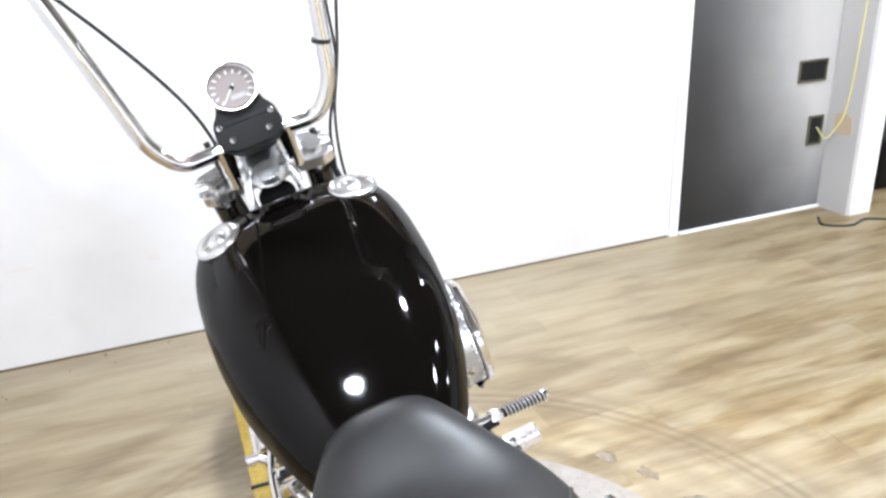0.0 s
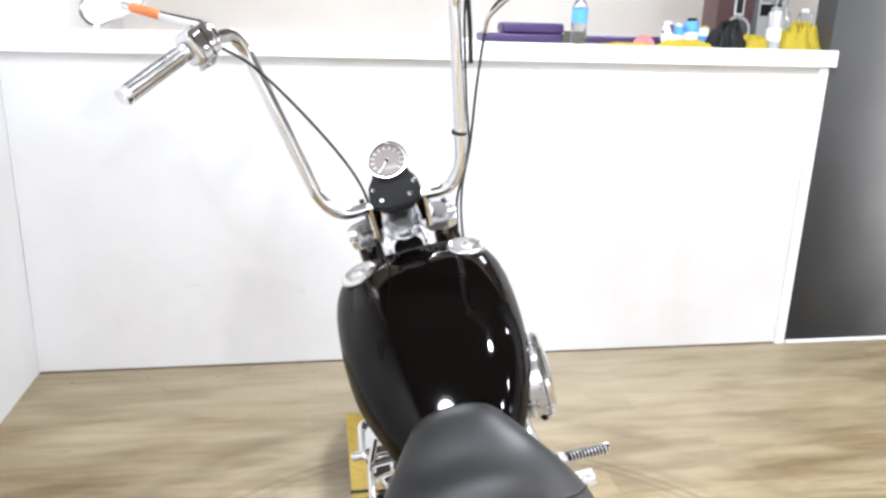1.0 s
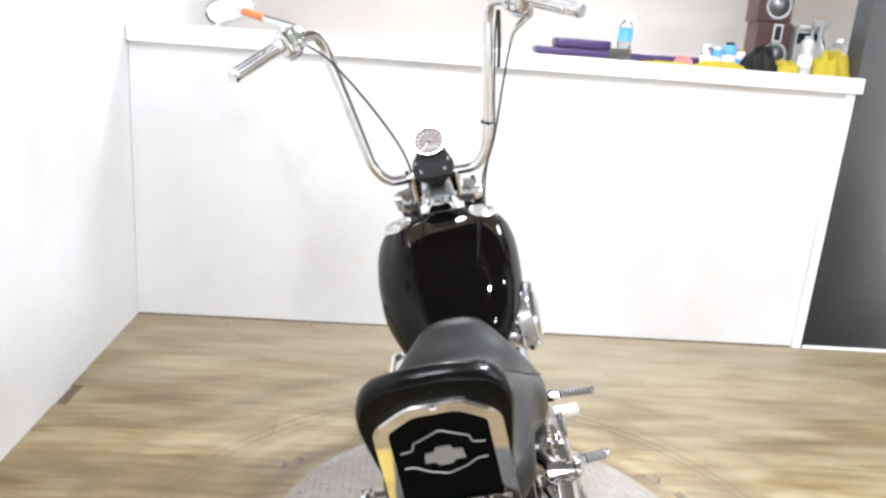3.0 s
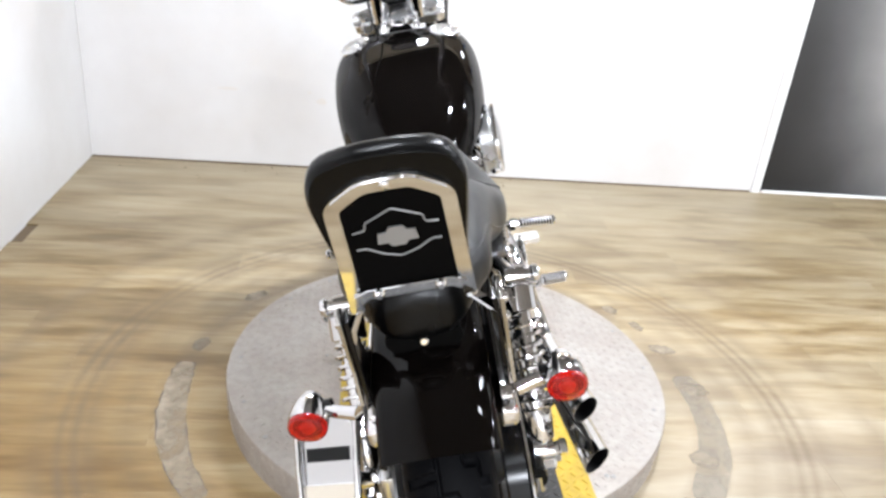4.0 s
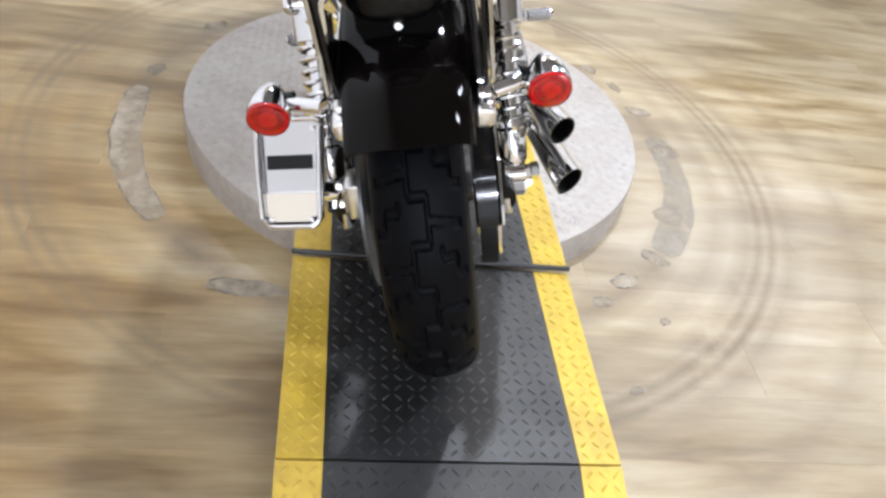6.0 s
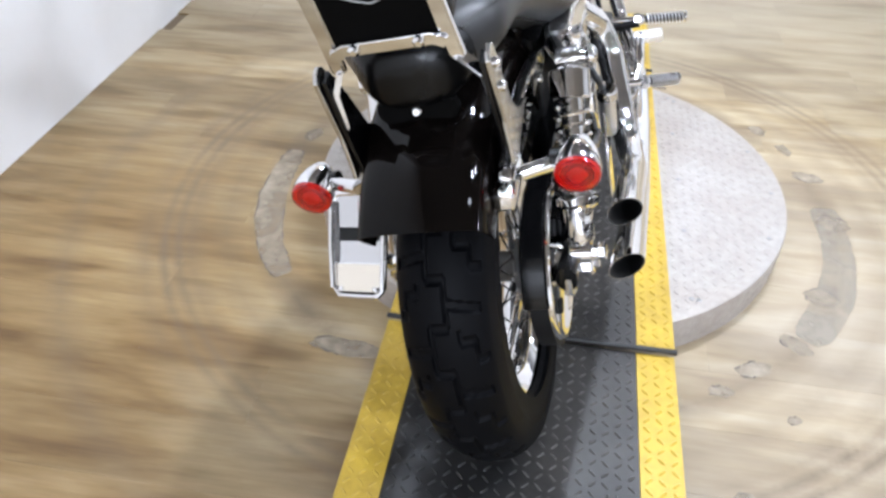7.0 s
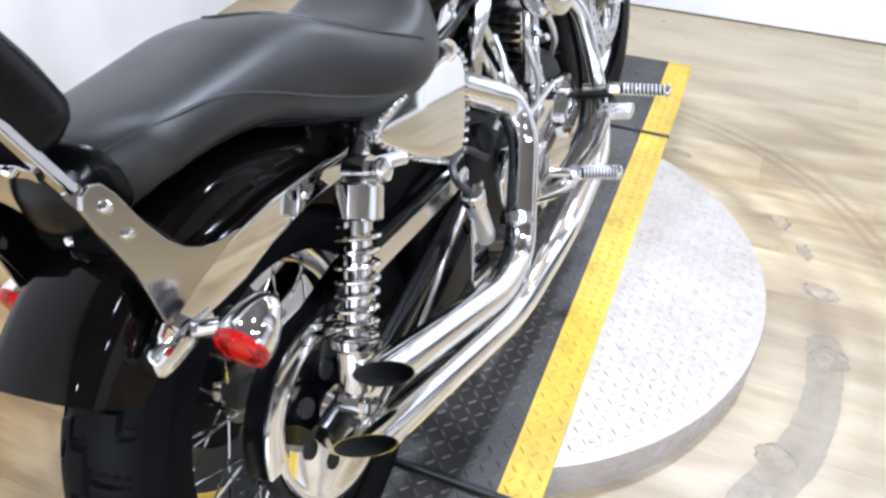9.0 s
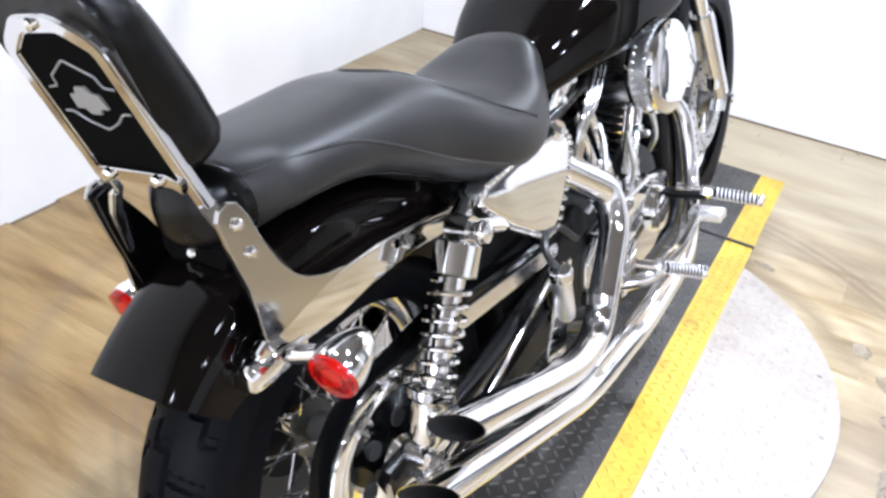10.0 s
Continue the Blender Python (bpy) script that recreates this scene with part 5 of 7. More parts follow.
for i in range(len(SIDE)):
    (y0, z0), (y1, z1) = SIDE[i], SIDE[(i + 1) % len(SIDE)]
    count = max(1, int(math.hypot(y1 - y0, z1 - z0) / 0.0125))
    for t in [(k + 0.5) / count for k in range(count)]:
        ob = part("trim_bead", bead, M_CHROME, side_cover)
        ob.matrix_basis = Matrix.Translation((0.145, y0 + (y1 - y0) * t, z0 + (z1 - z0) * t)) @ V((1, 0, 0)).to_track_quat("Z", "Y").to_matrix().to_4x4() @ Matrix.Diagonal((1.2, 1.2, 1.2, 1))
part("filler_neck", tube_mesh([V((0.128, 0.428, 0.6)), V((0.139, 0.43, 0.614)), V((0.146, 0.431, 0.622)), V((0.15, 0.4315, 0.627))], [0.014, 0.017, 0.016, 0.009], 20), M_CHROME, side_cover, "chrome oil filler cap")
part("left_side_cover", slab_bm(SIDE, 0, -0.148, -0.105, 0.011), M_CHROME, bike, "chrome battery side cover")

# exhaust
upper = [(0.1, 0.43, 0.572), (0.148, 0.592, 0.455), (0.17, 0.575, 0.395), (0.2, 0.41, 0.272), (0.214, 0.3, 0.288), (0.218, -0.012, 0.412)]
lower = [(0.09, 0.98, 0.53), (0.14, 1.03, 0.46), (0.17, 1.0, 0.3), (0.205, 0.86, 0.215), (0.212, 0.6, 0.2), (0.213, 0.33, 0.218), (0.218, -0.08, 0.367)]
for name, pts, cut in (("upper_exhaust", upper, 0.03), ("lower_exhaust", lower, 0.035)):
    path = bent_path(pts, 0.045 if name == "upper_exhaust" else 0.07, 8)
    me = pipe_mesh(path, [0.0165 + 0.0072 * min(1.0, max(0.0, (k / len(path) - 0.3) / 0.25)) if name == "lower_exhaust" else 0.0237 + 0.0055 * max(0.0, 1 - k / len(path) / 0.8) for k in range(len(path))], 0.0006, 24)
    # slash-cut end
    end = path[-1]
    d = (path[-1] - path[-2]).normalized()
    slant = V((-1.1, 0, 1.0))

    def cut_end(v):
        if (v.co - end).dot(d) > -0.004:
            v.co += d * ((v.co - end).dot(slant) - d.dot(slant) * (v.co - end).dot(d))

    for v in me.vertices:
        cut_end(v)
    pipe = part(name, me, M_CHROME, bike, "chrome slash-cut exhaust pipe")
    lining = pipe_mesh([end - d * 0.2, end - d * 0.09, end - d * 0.0002], 0.023, 0.0006, 24)
    for v in lining.vertices:
        cut_end(v)
    part("dark_lining", lining, M_BLACK_HOLE, pipe, "dark pipe inside")
part("shield_seam", tube_mesh([V((0.186, 0.455, 0.318)), V((0.19, 0.443, 0.306))], 0.0282, 20), M_SATIN, bike)
part("exhaust_bracket", slab_bm([(0.3, 0.3), (0.36, 0.42), (0.4, 0.42), (0.36, 0.28), (0.34, 0.2), (0.3, 0.2)], 0, 0.165, 0.171, 0.002), M_CHROME, bike)
reservoir = part("brake_reservoir", tube_mesh([V((0.172, 0.368, 0.33)), V((0.172, 0.366, 0.345)), V((0.175, 0.352, 0.405)), V((0.176, 0.35, 0.41))], [0.0125, 0.0155, 0.0155, 0.014], 18), M_BRIGHT, bike, "chrome rear brake cylinder")
part("reservoir_cap", tube_mesh([V((0.1765, 0.349, 0.412)), V((0.178, 0.346, 0.428)), V((0.178, 0.3455, 0.431))], [0.0185, 0.0185, 0.016], 18), M_CHROME, reservoir)
part("brake_hose", tube_mesh(smooth_path([(0.17, 0.35, 0.43), (0.165, 0.33, 0.46), (0.15, 0.36, 0.475), (0.14, 0.42, 0.46), (0.13, 0.5, 0.4)]), 0.006, 8), M_CABLE, bike)

# shocks
for s in (-1, 1):
    top, low = V((s * 0.146, 0.15, 0.583)), V((s * 0.145, 0.0, 0.335))
    d = (low - top).normalized()
    shock = part("shock_absorber", tube_mesh([top + d * 0.07, low - d * 0.03], 0.013, 16), M_CHROME, bike, "chrome shock absorber with a black-gapped coil spring")
    part("spring", tube_mesh(helix(top + d * 0.066, low - d * 0.075, 0.0258, 8.5), 0.0034, 8), M_CHROME, shock, "chrome coil spring")
    part("shock_body", tube_mesh([top + d * 0.06, low - d * 0.07], 0.017, 16), M_CHROME, shock)
    part("top_cover", tube_mesh([top + d * 0.014, top + d * 0.019, top + d * 0.058, top + d * 0.061], [0.024, 0.0305, 0.0305, 0.027], 28), M_CHROME, shock, "chrome shock cover")
    part("lower_cup", tube_mesh([low - d * 0.088, low - d * 0.082, low - d * 0.072, low - d * 0.066, low - d * 0.02, low - d * 0.012], [0.022, 0.0315, 0.0315, 0.023, 0.021, 0.015], 26), M_CHROME, shock)
    for c, r in ((top, 0.018), (low, 0.018)):
        part("mount_eye", tube_mesh([c - V((s * 0.016, 0, 0)), c + V((s * 0.016, 0, 0))], r, 20), M_CHROME, shock)
    part("mount_stud", lathe_mesh([(0, 0.012), (0.012, 0.012), (0.015, 0.015), (0.02, 0.016), (0.026, 0.013), (0.029, 0.006), (0.0295, 0.001)], top + V((s * 0.014, 0, 0)), (s, 0, 0), 20), M_CHROME, shock)
    part("mount_stud", lathe_mesh([(0, 0.011), (0.014, 0.011), (0.016, 0.014), (0.026, 0.014), (0.028, 0.011), (0.028, 0.001)], low + V((s * 0.01, 0, 0)), (s, 0, 0), 6), M_CHROME, shock)
    part("mount_bracket", tube_mesh([V((s * 0.12, 0.2, 0.588)), V((s * 0.14, 0.152, 0.583))], 0.015, 14), M_CHROME, shock)
    part("mount_arm", tube_mesh([V((s * 0.15, 0.155, 0.583)), V((s * 0.15, 0.235, 0.55))], [0.012, 0.011], 14), M_CHROME, shock, "chrome sleeve of the upper mount")


# turn signals
def bullet(s, c, ahead):
    c, ahead = V(c), V(ahead).normalized()
    sig = part("turn_signal", lathe_mesh([(-0.002, 0.0285), (0.004, 0.0292), (0.014, 0.028), (0.03, 0.024), (0.046, 0.0165), (0.056, 0.008), (0.059, 0.001)], c, ahead, 32), M_CHROME, bike, "chrome bullet turn signal")
    part("lens", lathe_mesh([(0.0, 0.0282), (-0.008, 0.0282), (-0.011, 0.0265), (-0.0135, 0.02), (-0.015, 0.01), (-0.0153, 0.001)], c, ahead, 32), M_RED, sig, "red signal lens")
    part("bulb_glow", lathe_mesh([(0.0, 0.026), (-0.003, 0.024), (-0.001, 0.016), (-0.002, 0.011), (-0.009, 0.008), (-0.011, 0.001)], c, ahead, 20), M_RED_CORE, sig)
    root = V((s * 0.11, -0.128, 0.562))
    part("stalk", tube_mesh([root, c + ahead * 0.022 - V((s * 0.014, 0, 0))], [0.0105, 0.009], 14), M_CHROME, sig)
    part("stalk_collar", tube_mesh([c + ahead * 0.022 - V((s * 0.034, 0, -0.002)), c + ahead * 0.022 - V((s * 0.022, 0, -0.001))], 0.013, 14), M_FRAME, sig)


bullet(1, (0.179, -0.137, 0.564), (0.0, 1, 0.27))
bullet(-1, (-0.185, -0.118, 0.551), (0.05, 1, 0.25))

# side-mounted plate holder on the left
PC, PU, PR = V((-0.206, -0.018, 0.361)), V((0.0, 0.62, 0.79)).normalized(), V((0.98, -0.18, 0.05)).normalized()
PU = (PU - PR * PU.dot(PR)).normalized()
PN = PR.cross(PU).normalized() * 1.0


def plate_at(u, h, out=0.0):
    return PC + PR * u + PU * h + PN * out


def plate_bm(shape, o0, o1):
    bm = bmesh.new()
    low = [bm.verts.new(plate_at(u, h, o0)) for u, h in shape]
    top = [bm.verts.new(plate_at(u, h, o1)) for u, h in shape]
    bm.faces.new(low), bm.faces.new(top)
    for i in range(len(shape)):
        j = (i + 1) % len(shape)
        bm.faces.new((low[i], low[j], top[j], top[i]))
    return bm


sign = 1 if PN.y < 0 else -1
rounded = [(-0.046, -0.05), (-0.034, -0.062), (0.034, -0.062), (0.046, -0.05), (0.053, 0.095), (0.045, 0.105), (-0.045, 0.105), (-0.053, 0.095)]
holder = part("plate_holder", plate_bm(rounded, -0.002 * sign, 0.002 * sign), M_SATIN, bike, "chrome side-mounted plate holder")
rim_path = [plate_at(u, h, 0.003 * sign) for u, h in rounded]
part("holder_rim", tube_mesh(bent_path(rim_path + rim_path[:2], 0.006, 3), 0.0048, 8), M_CHROME, holder)
part("dark_bar", plate_bm([(-0.038, 0.028), (0.036, 0.028), (0.036, 0.05), (-0.038, 0.05)], 0.002 * sign, 0.0045 * sign), M_BLACK_HOLE, holder, "black bar")
part("lower_panel", plate_bm([(-0.041, -0.044), (-0.03, -0.055), (0.03, -0.055), (0.041, -0.044), (0.042, -0.01), (-0.042, -0.01)], 0.002 * sign, 0.0045 * sign), M_PALE_PANEL, holder, "lower panel with its floor reflection painted cream")
part("panel_edge", tube_mesh([plate_at(u, h, 0.0046 * sign) for u, h in ((-0.04, -0.046), (-0.029, -0.0555), (0.029, -0.0555), (0.04, -0.046))], 0.0016, 6), M_WRINKLE, holder, "dark lower edge")
part("panel_ridge", tube_mesh([plate_at(-0.042, -0.008, 0.004 * sign), plate_at(0.042, -0.008, 0.004 * sign)], 0.0022, 8), M_CHROME, holder)
for s in (-1, 1):
    part("side_rail", tube_mesh([plate_at(s * 0.0475, -0.048, 0.006 * sign), plate_at(s * 0.05, 0.02, 0.009 * sign), plate_at(s * 0.052, 0.092, 0.007 * sign)], 0.0062, 10), M_CHROME, holder, "chrome side rail")
part("holder_arm", tube_mesh([plate_at(0.048, 0.0), V((-0.13, 0.0, 0.335))], 0.01, 12), M_CHROME, holder)
for u, h in ((0.04, 0.09), (0.033, -0.05), (-0.033, -0.05)):
    part("bolt", lathe_mesh([(0, 0.005), (0.005, 0.005), (0.006, 0.003)], plate_at(u, h, 0.003 * sign), PN * sign, 10), M_CHROME, holder)


# foot pegs
def peg(name, root, tip, label):
    root, tip = V(root), V(tip)
    d = (tip - root).normalized()
    n = (tip - root).length
    ob = part(name, tube_mesh([root, root + d * n * 0.45], 0.009, 14), M_CHROME, bike, label)
    part("clevis", tube_mesh([root + d * n * 0.3, root + d * n * 0.36, root + d * n * 0.44], [0.014, 0.016, 0.012], 8), M_SATIN, ob)
    part("core", tube_mesh([root + d * n * 0.42, tip], 0.009, 12), M_RUBBER, ob)
    part("coil", tube_mesh(helix(root + d * n * 0.46, tip - d * 0.006, 0.0116, 11, 10), 0.0019, 6), M_BRIGHT, ob, "chrome coil sleeve")
    part("end_cap", tube_mesh([tip - d * 0.005, tip - d * 0.002, tip + d * 0.003], [0.013, 0.014, 0.011], 16), M_CHROME, ob)
    return ob


peg("passenger_peg", (0.19, 0.605, 0.31), (0.298, 0.668, 0.278), "chrome coil passenger foot peg")
peg("passenger_peg", (-0.17, 0.605, 0.3), (-0.298, 0.65, 0.286), "chrome coil passenger foot peg")
peg("rider_peg", (0.15, 0.955, 0.312), (0.325, 0.965, 0.295), "chrome coil rider foot peg")
peg("rider_peg", (-0.16, 0.955, 0.3), (-0.315, 0.965, 0.305), "chrome coil rider foot peg")
part("peg_mount", tube_mesh([V((0.1, 0.955, 0.295)), V((0.215, 0.957, 0.3))], 0.013, 14), M_WRINKLE, bike)
pedal = part("brake_pedal", tube_mesh(bent_path([(0.14, 0.62, 0.24), (0.2, 0.66, 0.25), (0.215, 0.8, 0.255), (0.218, 0.89, 0.29)], 0.03), 0.011, 12, True, 1.4), M_CHROME, bike, "chrome brake pedal")
part("pedal_pad", box_bm((0.202, 0.868, 0.278), (0.27, 0.908, 0.3), 0.006), M_BRIGHT, pedal)
part("pedal_link", box_bm((0.15, 0.62, 0.22), (0.162, 0.69, 0.33), 0.004), M_CHROME, pedal)
lever = part("shift_lever", tube_mesh(bent_path([(-0.165, 0.75, 0.25), (-0.2, 0.8, 0.25), (-0.205, 0.98, 0.25), (-0.21, 1.0, 0.3)], 0.03), 0.008, 12), M_CHROME, bike, "chrome shift lever")
part("lever_peg", tube_mesh([V((-0.2, 1.0, 0.298)), V((-0.255, 1.0, 0.3))], 0.011, 12), M_RUBBER, lever)
part("frame_cover", tube_mesh(bent_path([(-0.18, 0.98, 0.46), (-0.2, 0.93, 0.43), (-0.2, 0.8, 0.42), (-0.18, 0.75, 0.4)], 0.03), 0.008, 10), M_CHROME, bike)
# left forward control: a ringed chrome bracket with its toe peg
ring_pts = [V((-0.206, 0.985, 0.418)), V((-0.22, 1.0, 0.422)), V((-0.222, 1.13, 0.422)), V((-0.21, 1.15, 0.42)), V((-0.14, 1.15, 0.415)), V((-0.13, 1.13, 0.414)), V((-0.13, 1.0, 0.414)), V((-0.14, 0.985, 0.414))]
control_mount = part("control_bracket", tube_mesh(bent_path(ring_pts + ring_pts[:2], 0.01, 4), 0.0075, 10), M_CHROME, bike, "chrome ringed foot control bracket")
part("bracket_plate", box_bm((-0.216, 1.03, 0.408), (-0.135, 1.146, 0.416), 0.003), M_SATIN, control_mount)
part("bracket_gap", box_bm((-0.214, 0.99, 0.4), (-0.135, 1.028, 0.41), 0.002), M_WRINKLE, control_mount)
part("toe_peg", tube_mesh([V((-0.215, 1.0, 0.42)), V((-0.24, 1.004, 0.42)), V((-0.243, 1.004, 0.42))], [0.0095, 0.0105, 0.008], 14), M_CHROME, control_mount)
part("linkage_block", box_bm((-0.2, 0.9, 0.385), (-0.148, 0.952, 0.418), 0.006), M_CHROME, control_mount)
part("linkage_window", box_bm((-0.19, 0.912, 0.4165), (-0.158, 0.94, 0.419), 0.001), M_WRINKLE, control_mount)
part("linkage_arm", tube_mesh(smooth_path([(-0.178, 0.9, 0.4), (-0.165, 0.86, 0.405), (-0.15, 0.81, 0.41), (-0.14, 0.76, 0.4)]), 0.007, 10, True, 1.3), M_CHROME, control_mount)
stand = part("side_stand", tube_mesh(bent_path([(-0.09, 0.98, 0.18), (-0.2, 0.97, 0.09), (-0.285, 0.96, -0.045)], 0.04), 0.011, 12), M_CHROME, bike, "chrome side stand")
part("stand_foot", tube_mesh([V((-0.26, 0.955, -0.066)), V((-0.31, 0.955, -0.072))], [0.018, 0.016], 12, True, 0.5), M_CHROME, stand)

# fork
FORK_D = (V((0, 1.49, 0.342)) - V((0, 1.128, 0.885))).normalized()
top_c = V((0, 1.125, 0.88))
for s in (-1, 1):
    a = V((s * 0.088, 0, 0))
    leg = part("fork_tube", tube_mesh([top_c + a - FORK_D * 0.01, top_c + a + FORK_D * 0.36], 0.0195, 18), M_CHROME, bike, "chrome fork tube")
    part("fork_slider", tube_mesh([top_c + a + FORK_D * 0.33, top_c + a + FORK_D * 0.345, top_c + a + FORK_D * 0.62, FRONT_AXLE + V((s * 0.088, -0.02, -0.03))], [0.026, 0.0285, 0.027, 0.022], 18), M_SATIN, leg, "polished fork slider")
    part("fork_cap", tube_mesh([top_c + a - FORK_D * 0.03, top_c + a - FORK_D * 0.008], [0.017, 0.022], 20), M_BRIGHT, leg)
    part("axle_end", lathe_mesh([(0, 0.014), (0.02, 0.014), (0.024, 0.01)], FRONT_AXLE + V((s * 0.105, 0, 0)), (s, 0, 0), 14), M_CHROME, leg)
    part("fork_cover", tube_mesh([top_c + a + FORK_D * 0.03, top_c + a + FORK_D * 0.17], 0.0245, 18), M_FRAME, leg)
part("front_axle", tube_mesh([FRONT_AXLE - V((0.11, 0, 0)), FRONT_AXLE + V((0.11, 0, 0))], 0.009, 12), M_SATIN, bike)
rotor = part("front_brake_disc", lathe_mesh([(0.055, 0.1), (0.055, 0.145), (0.06, 0.145), (0.06, 0.1)], FRONT_AXLE, (1, 0, 0), 48, True), M_CASE, bike, "drilled steel front brake disc")
# drillings are black discs on the rotor, shade put in as colour
hole = lathe_mesh([(0, 0.0045), (0.0006, 0.0045), (0.0006, 0.0001)], (0, 0, 0), (1, 0, 0), 10)
for k in range(36):
    a, rr = 2 * math.pi * k / 36, (0.112, 0.122, 0.133)[k % 3]
    ob = part("vent_hole", hole, M_BLACK_HOLE, rotor)
    ob.location = FRONT_AXLE + V((0.06, rr * math.cos(a), rr * math.sin(a)))
part("front_caliper", box_bm((0.05, 1.4, 0.385), (0.105, 1.45, 0.47), 0.01), M_CHROME, bike, "chrome front brake caliper")
q = (-FORK_D).to_track_quat("Z", "Y").to_matrix().to_4x4()


def clamp_bm(c, wide, deep, thick):
    shape = [(-wide, -0.028), (-wide + 0.02, -0.034), (-0.04, -deep), (0.04, -deep), (wide - 0.02, -0.034), (wide, -0.028), (wide, 0.024), (wide - 0.02, 0.032), (0, 0.02), (-wide + 0.02, 0.032), (-wide, 0.024)]
    bm = slab_bm(shape, 2, -thick, thick, 0.006)
    bmesh.ops.transform(bm, matrix=Matrix.Translation(c) @ q @ pose(0, 0, 0, 0, 0, 180), verts=bm.verts)
    return bm


yoke = part("top_clamp", clamp_bm(top_c - FORK_D * 0.004, 0.12, 0.05, 0.014), M_BRIGHT, bike, "polished top fork clamp")
part("stem_nut", lathe_mesh([(0.01, 0.03), (0.018, 0.031), (0.02, 0.026), (0.028, 0.022), (0.03, 0.001)], V((0, 1.088, 0.872)), -FORK_D, 28), M_BRIGHT, yoke, "round chrome stem nut")
part("lower_clamp", clamp_bm(top_c + FORK_D * 0.2, 0.118, 0.05, 0.018), M_FRAME, bike)
for s in (-1, 1):
    part("riser", tube_mesh([V((s * 0.05, 1.105, 0.885)), V((s * 0.05, 1.085, 0.93)), V((s * 0.05, 1.08, 0.955))], [0.021, 0.019, 0.021], 18), M_CHROME, bike, "chrome handlebar riser")
    part("clamp_end", tube_mesh([V((s * 0.1, 1.118, 0.893)), V((s * 0.122, 1.118, 0.893))], 0.015, 16), M_BRIGHT, yoke)

# handlebar
half_bar = [(0.06, 1.078, 0.952), (0.118, 1.07, 0.952), (0.152, 1.065, 1.0), (0.168, 1.062, 1.09), (0.208, 1.045, 1.33), (0.222, 1.025, 1.362), (0.272, 0.935, 1.36), (0.395, 0.82, 1.305)]
bar_pts = [(-x - 0.006, y, z) for x, y, z in half_bar[::-1]] + half_bar
bar = part("handlebar", tube_mesh(bent_path(bar_pts, 0.045, 6), 0.0135, 16), M_CHROME, bike, "tall chrome ape-hanger handlebar")
for s in (-1, 1):
    g0, g1 = V((s * 0.3, 0.908, 1.349)), V((s * 0.4, 0.815, 1.302))
    d = (g1 - g0).normalized()
    grip = part("grip", tube_mesh([g0 - d * 0.002, g0 + d * 0.004, g0 + d * 0.008, g1 - d * 0.006, g1 - d * 0.004, g1 + d * 0.004], [0.0175, 0.0175, 0.0145, 0.0145, 0.0175, 0.0155], 20), M_BRIGHT, bike, "chrome ribbed handlebar grip")
    for k in range(10):
        a = 2 * math.pi * k / 10
        sv = d.cross(V((0, 0, 1))).normalized()
        tv = d.cross(sv)
        o = 0.0142 * (math.cos(a) * sv + math.sin(a) * tv)
        part("rib", tube_mesh([g0 + d * 0.012 + o, g1 - d * 0.01 + o], 0.0022, 6), M_SATIN, grip)
    sw = g0 - d * 0.028
    control = part("switch_housing", hull_mesh([(-0.034, 0.016, 0.02, 0.0, -0.024), (-0.031, 0.023, 0.027, 0.0, -0.032), (-0.006, 0.025, 0.028, 0.0, -0.034), (0.018, 0.025, 0.029, 0.0, -0.034), (0.024, 0.016, 0.02, 0, -0.024)], 5, 5, 28, 3), M_CHROME, bike, "chrome switch housing")
    control.matrix_basis = Matrix.Translation(sw) @ d.to_track_quat("Y", "Z").to_matrix().to_4x4()
    for k in range(3):
        part("clamp_bolt", lathe_mesh([(0, 0.0045), (0.004, 0.0045), (0.0055, 0.003)], (s * 0.02, -0.014 + 0.014 * k, -0.01), (s, 0, -0.3), 8), M_BRIGHT, control)
        part("switch", box_bm((-0.004 + s * 0.0, -0.016 + 0.013 * k, 0.024), (0.006, -0.008 + 0.013 * k, 0.031), 0.002), M_SATIN, control)
    for yy in (-0.011, 0.012):
        part("housing_seam", box_bm((-0.0256, yy - 0.0012, -0.03), (0.0256, yy + 0.0012, 0.022), 0.0005), M_WRINKLE, control, "dark joint line")
    part("rocker_switch", box_bm((-0.02, -0.03, -0.012), (0.02, -0.0365, 0.012), 0.002), M_WRINKLE, control, "black rocker switch")
    part("housing_bracket", tube_mesh(smooth_path([(0, -0.03, -0.03), (0, -0.012, -0.042), (0, 0.02, -0.04)], 4), 0.005, 8), M_SATIN, control)
    perch = sw - d * 0.028
    part("lever_perch", tube_mesh([perch, perch + V((0, 0.012, 0.002)), perch + V((s * 0.004, 0.03, 0.006)), perch + V((s * 0.012, 0.05, 0.008))], [0.021, 0.022, 0.016, 0.01], 16), M_CHROME, bike, "chrome lever perch")
    l0, l1 = perch + V((s * 0.006, 0.045, 0.008)), g1 + (V((0.064, 0.05, 0.036)) if s > 0 else V((-0.018, 0.045, 0.004)))
    hand_lever = part("hand_lever", tube_mesh(smooth_path([l0, (l0 + l1) / 2 + V((0, 0.012, 0)), l1], 6), [0.0095] * 3 + [0.0078] * 7 + [0.0062] * 2 + [0.009], 10, True, 0.8), M_CHROME, bike, "chrome hand lever")
    part("lever_pivot", lathe_mesh([(-0.012, 0.008), (-0.01, 0.0105), (0.01, 0.0105), (0.014, 0.006), (0.014, 0)], l0, (0, 0, 1), 14), M_BRIGHT, hand_lever)
    part("lever_slot", tube_mesh([l0 + (l1 - l0) * 0.7 + V((0, 0.008, -0.004)), l0 + (l1 - l0) * 0.9 + V((0, 0.002, -0.003))], 0.0042, 8), M_WRINKLE, hand_lever, "dark slot under the lever")
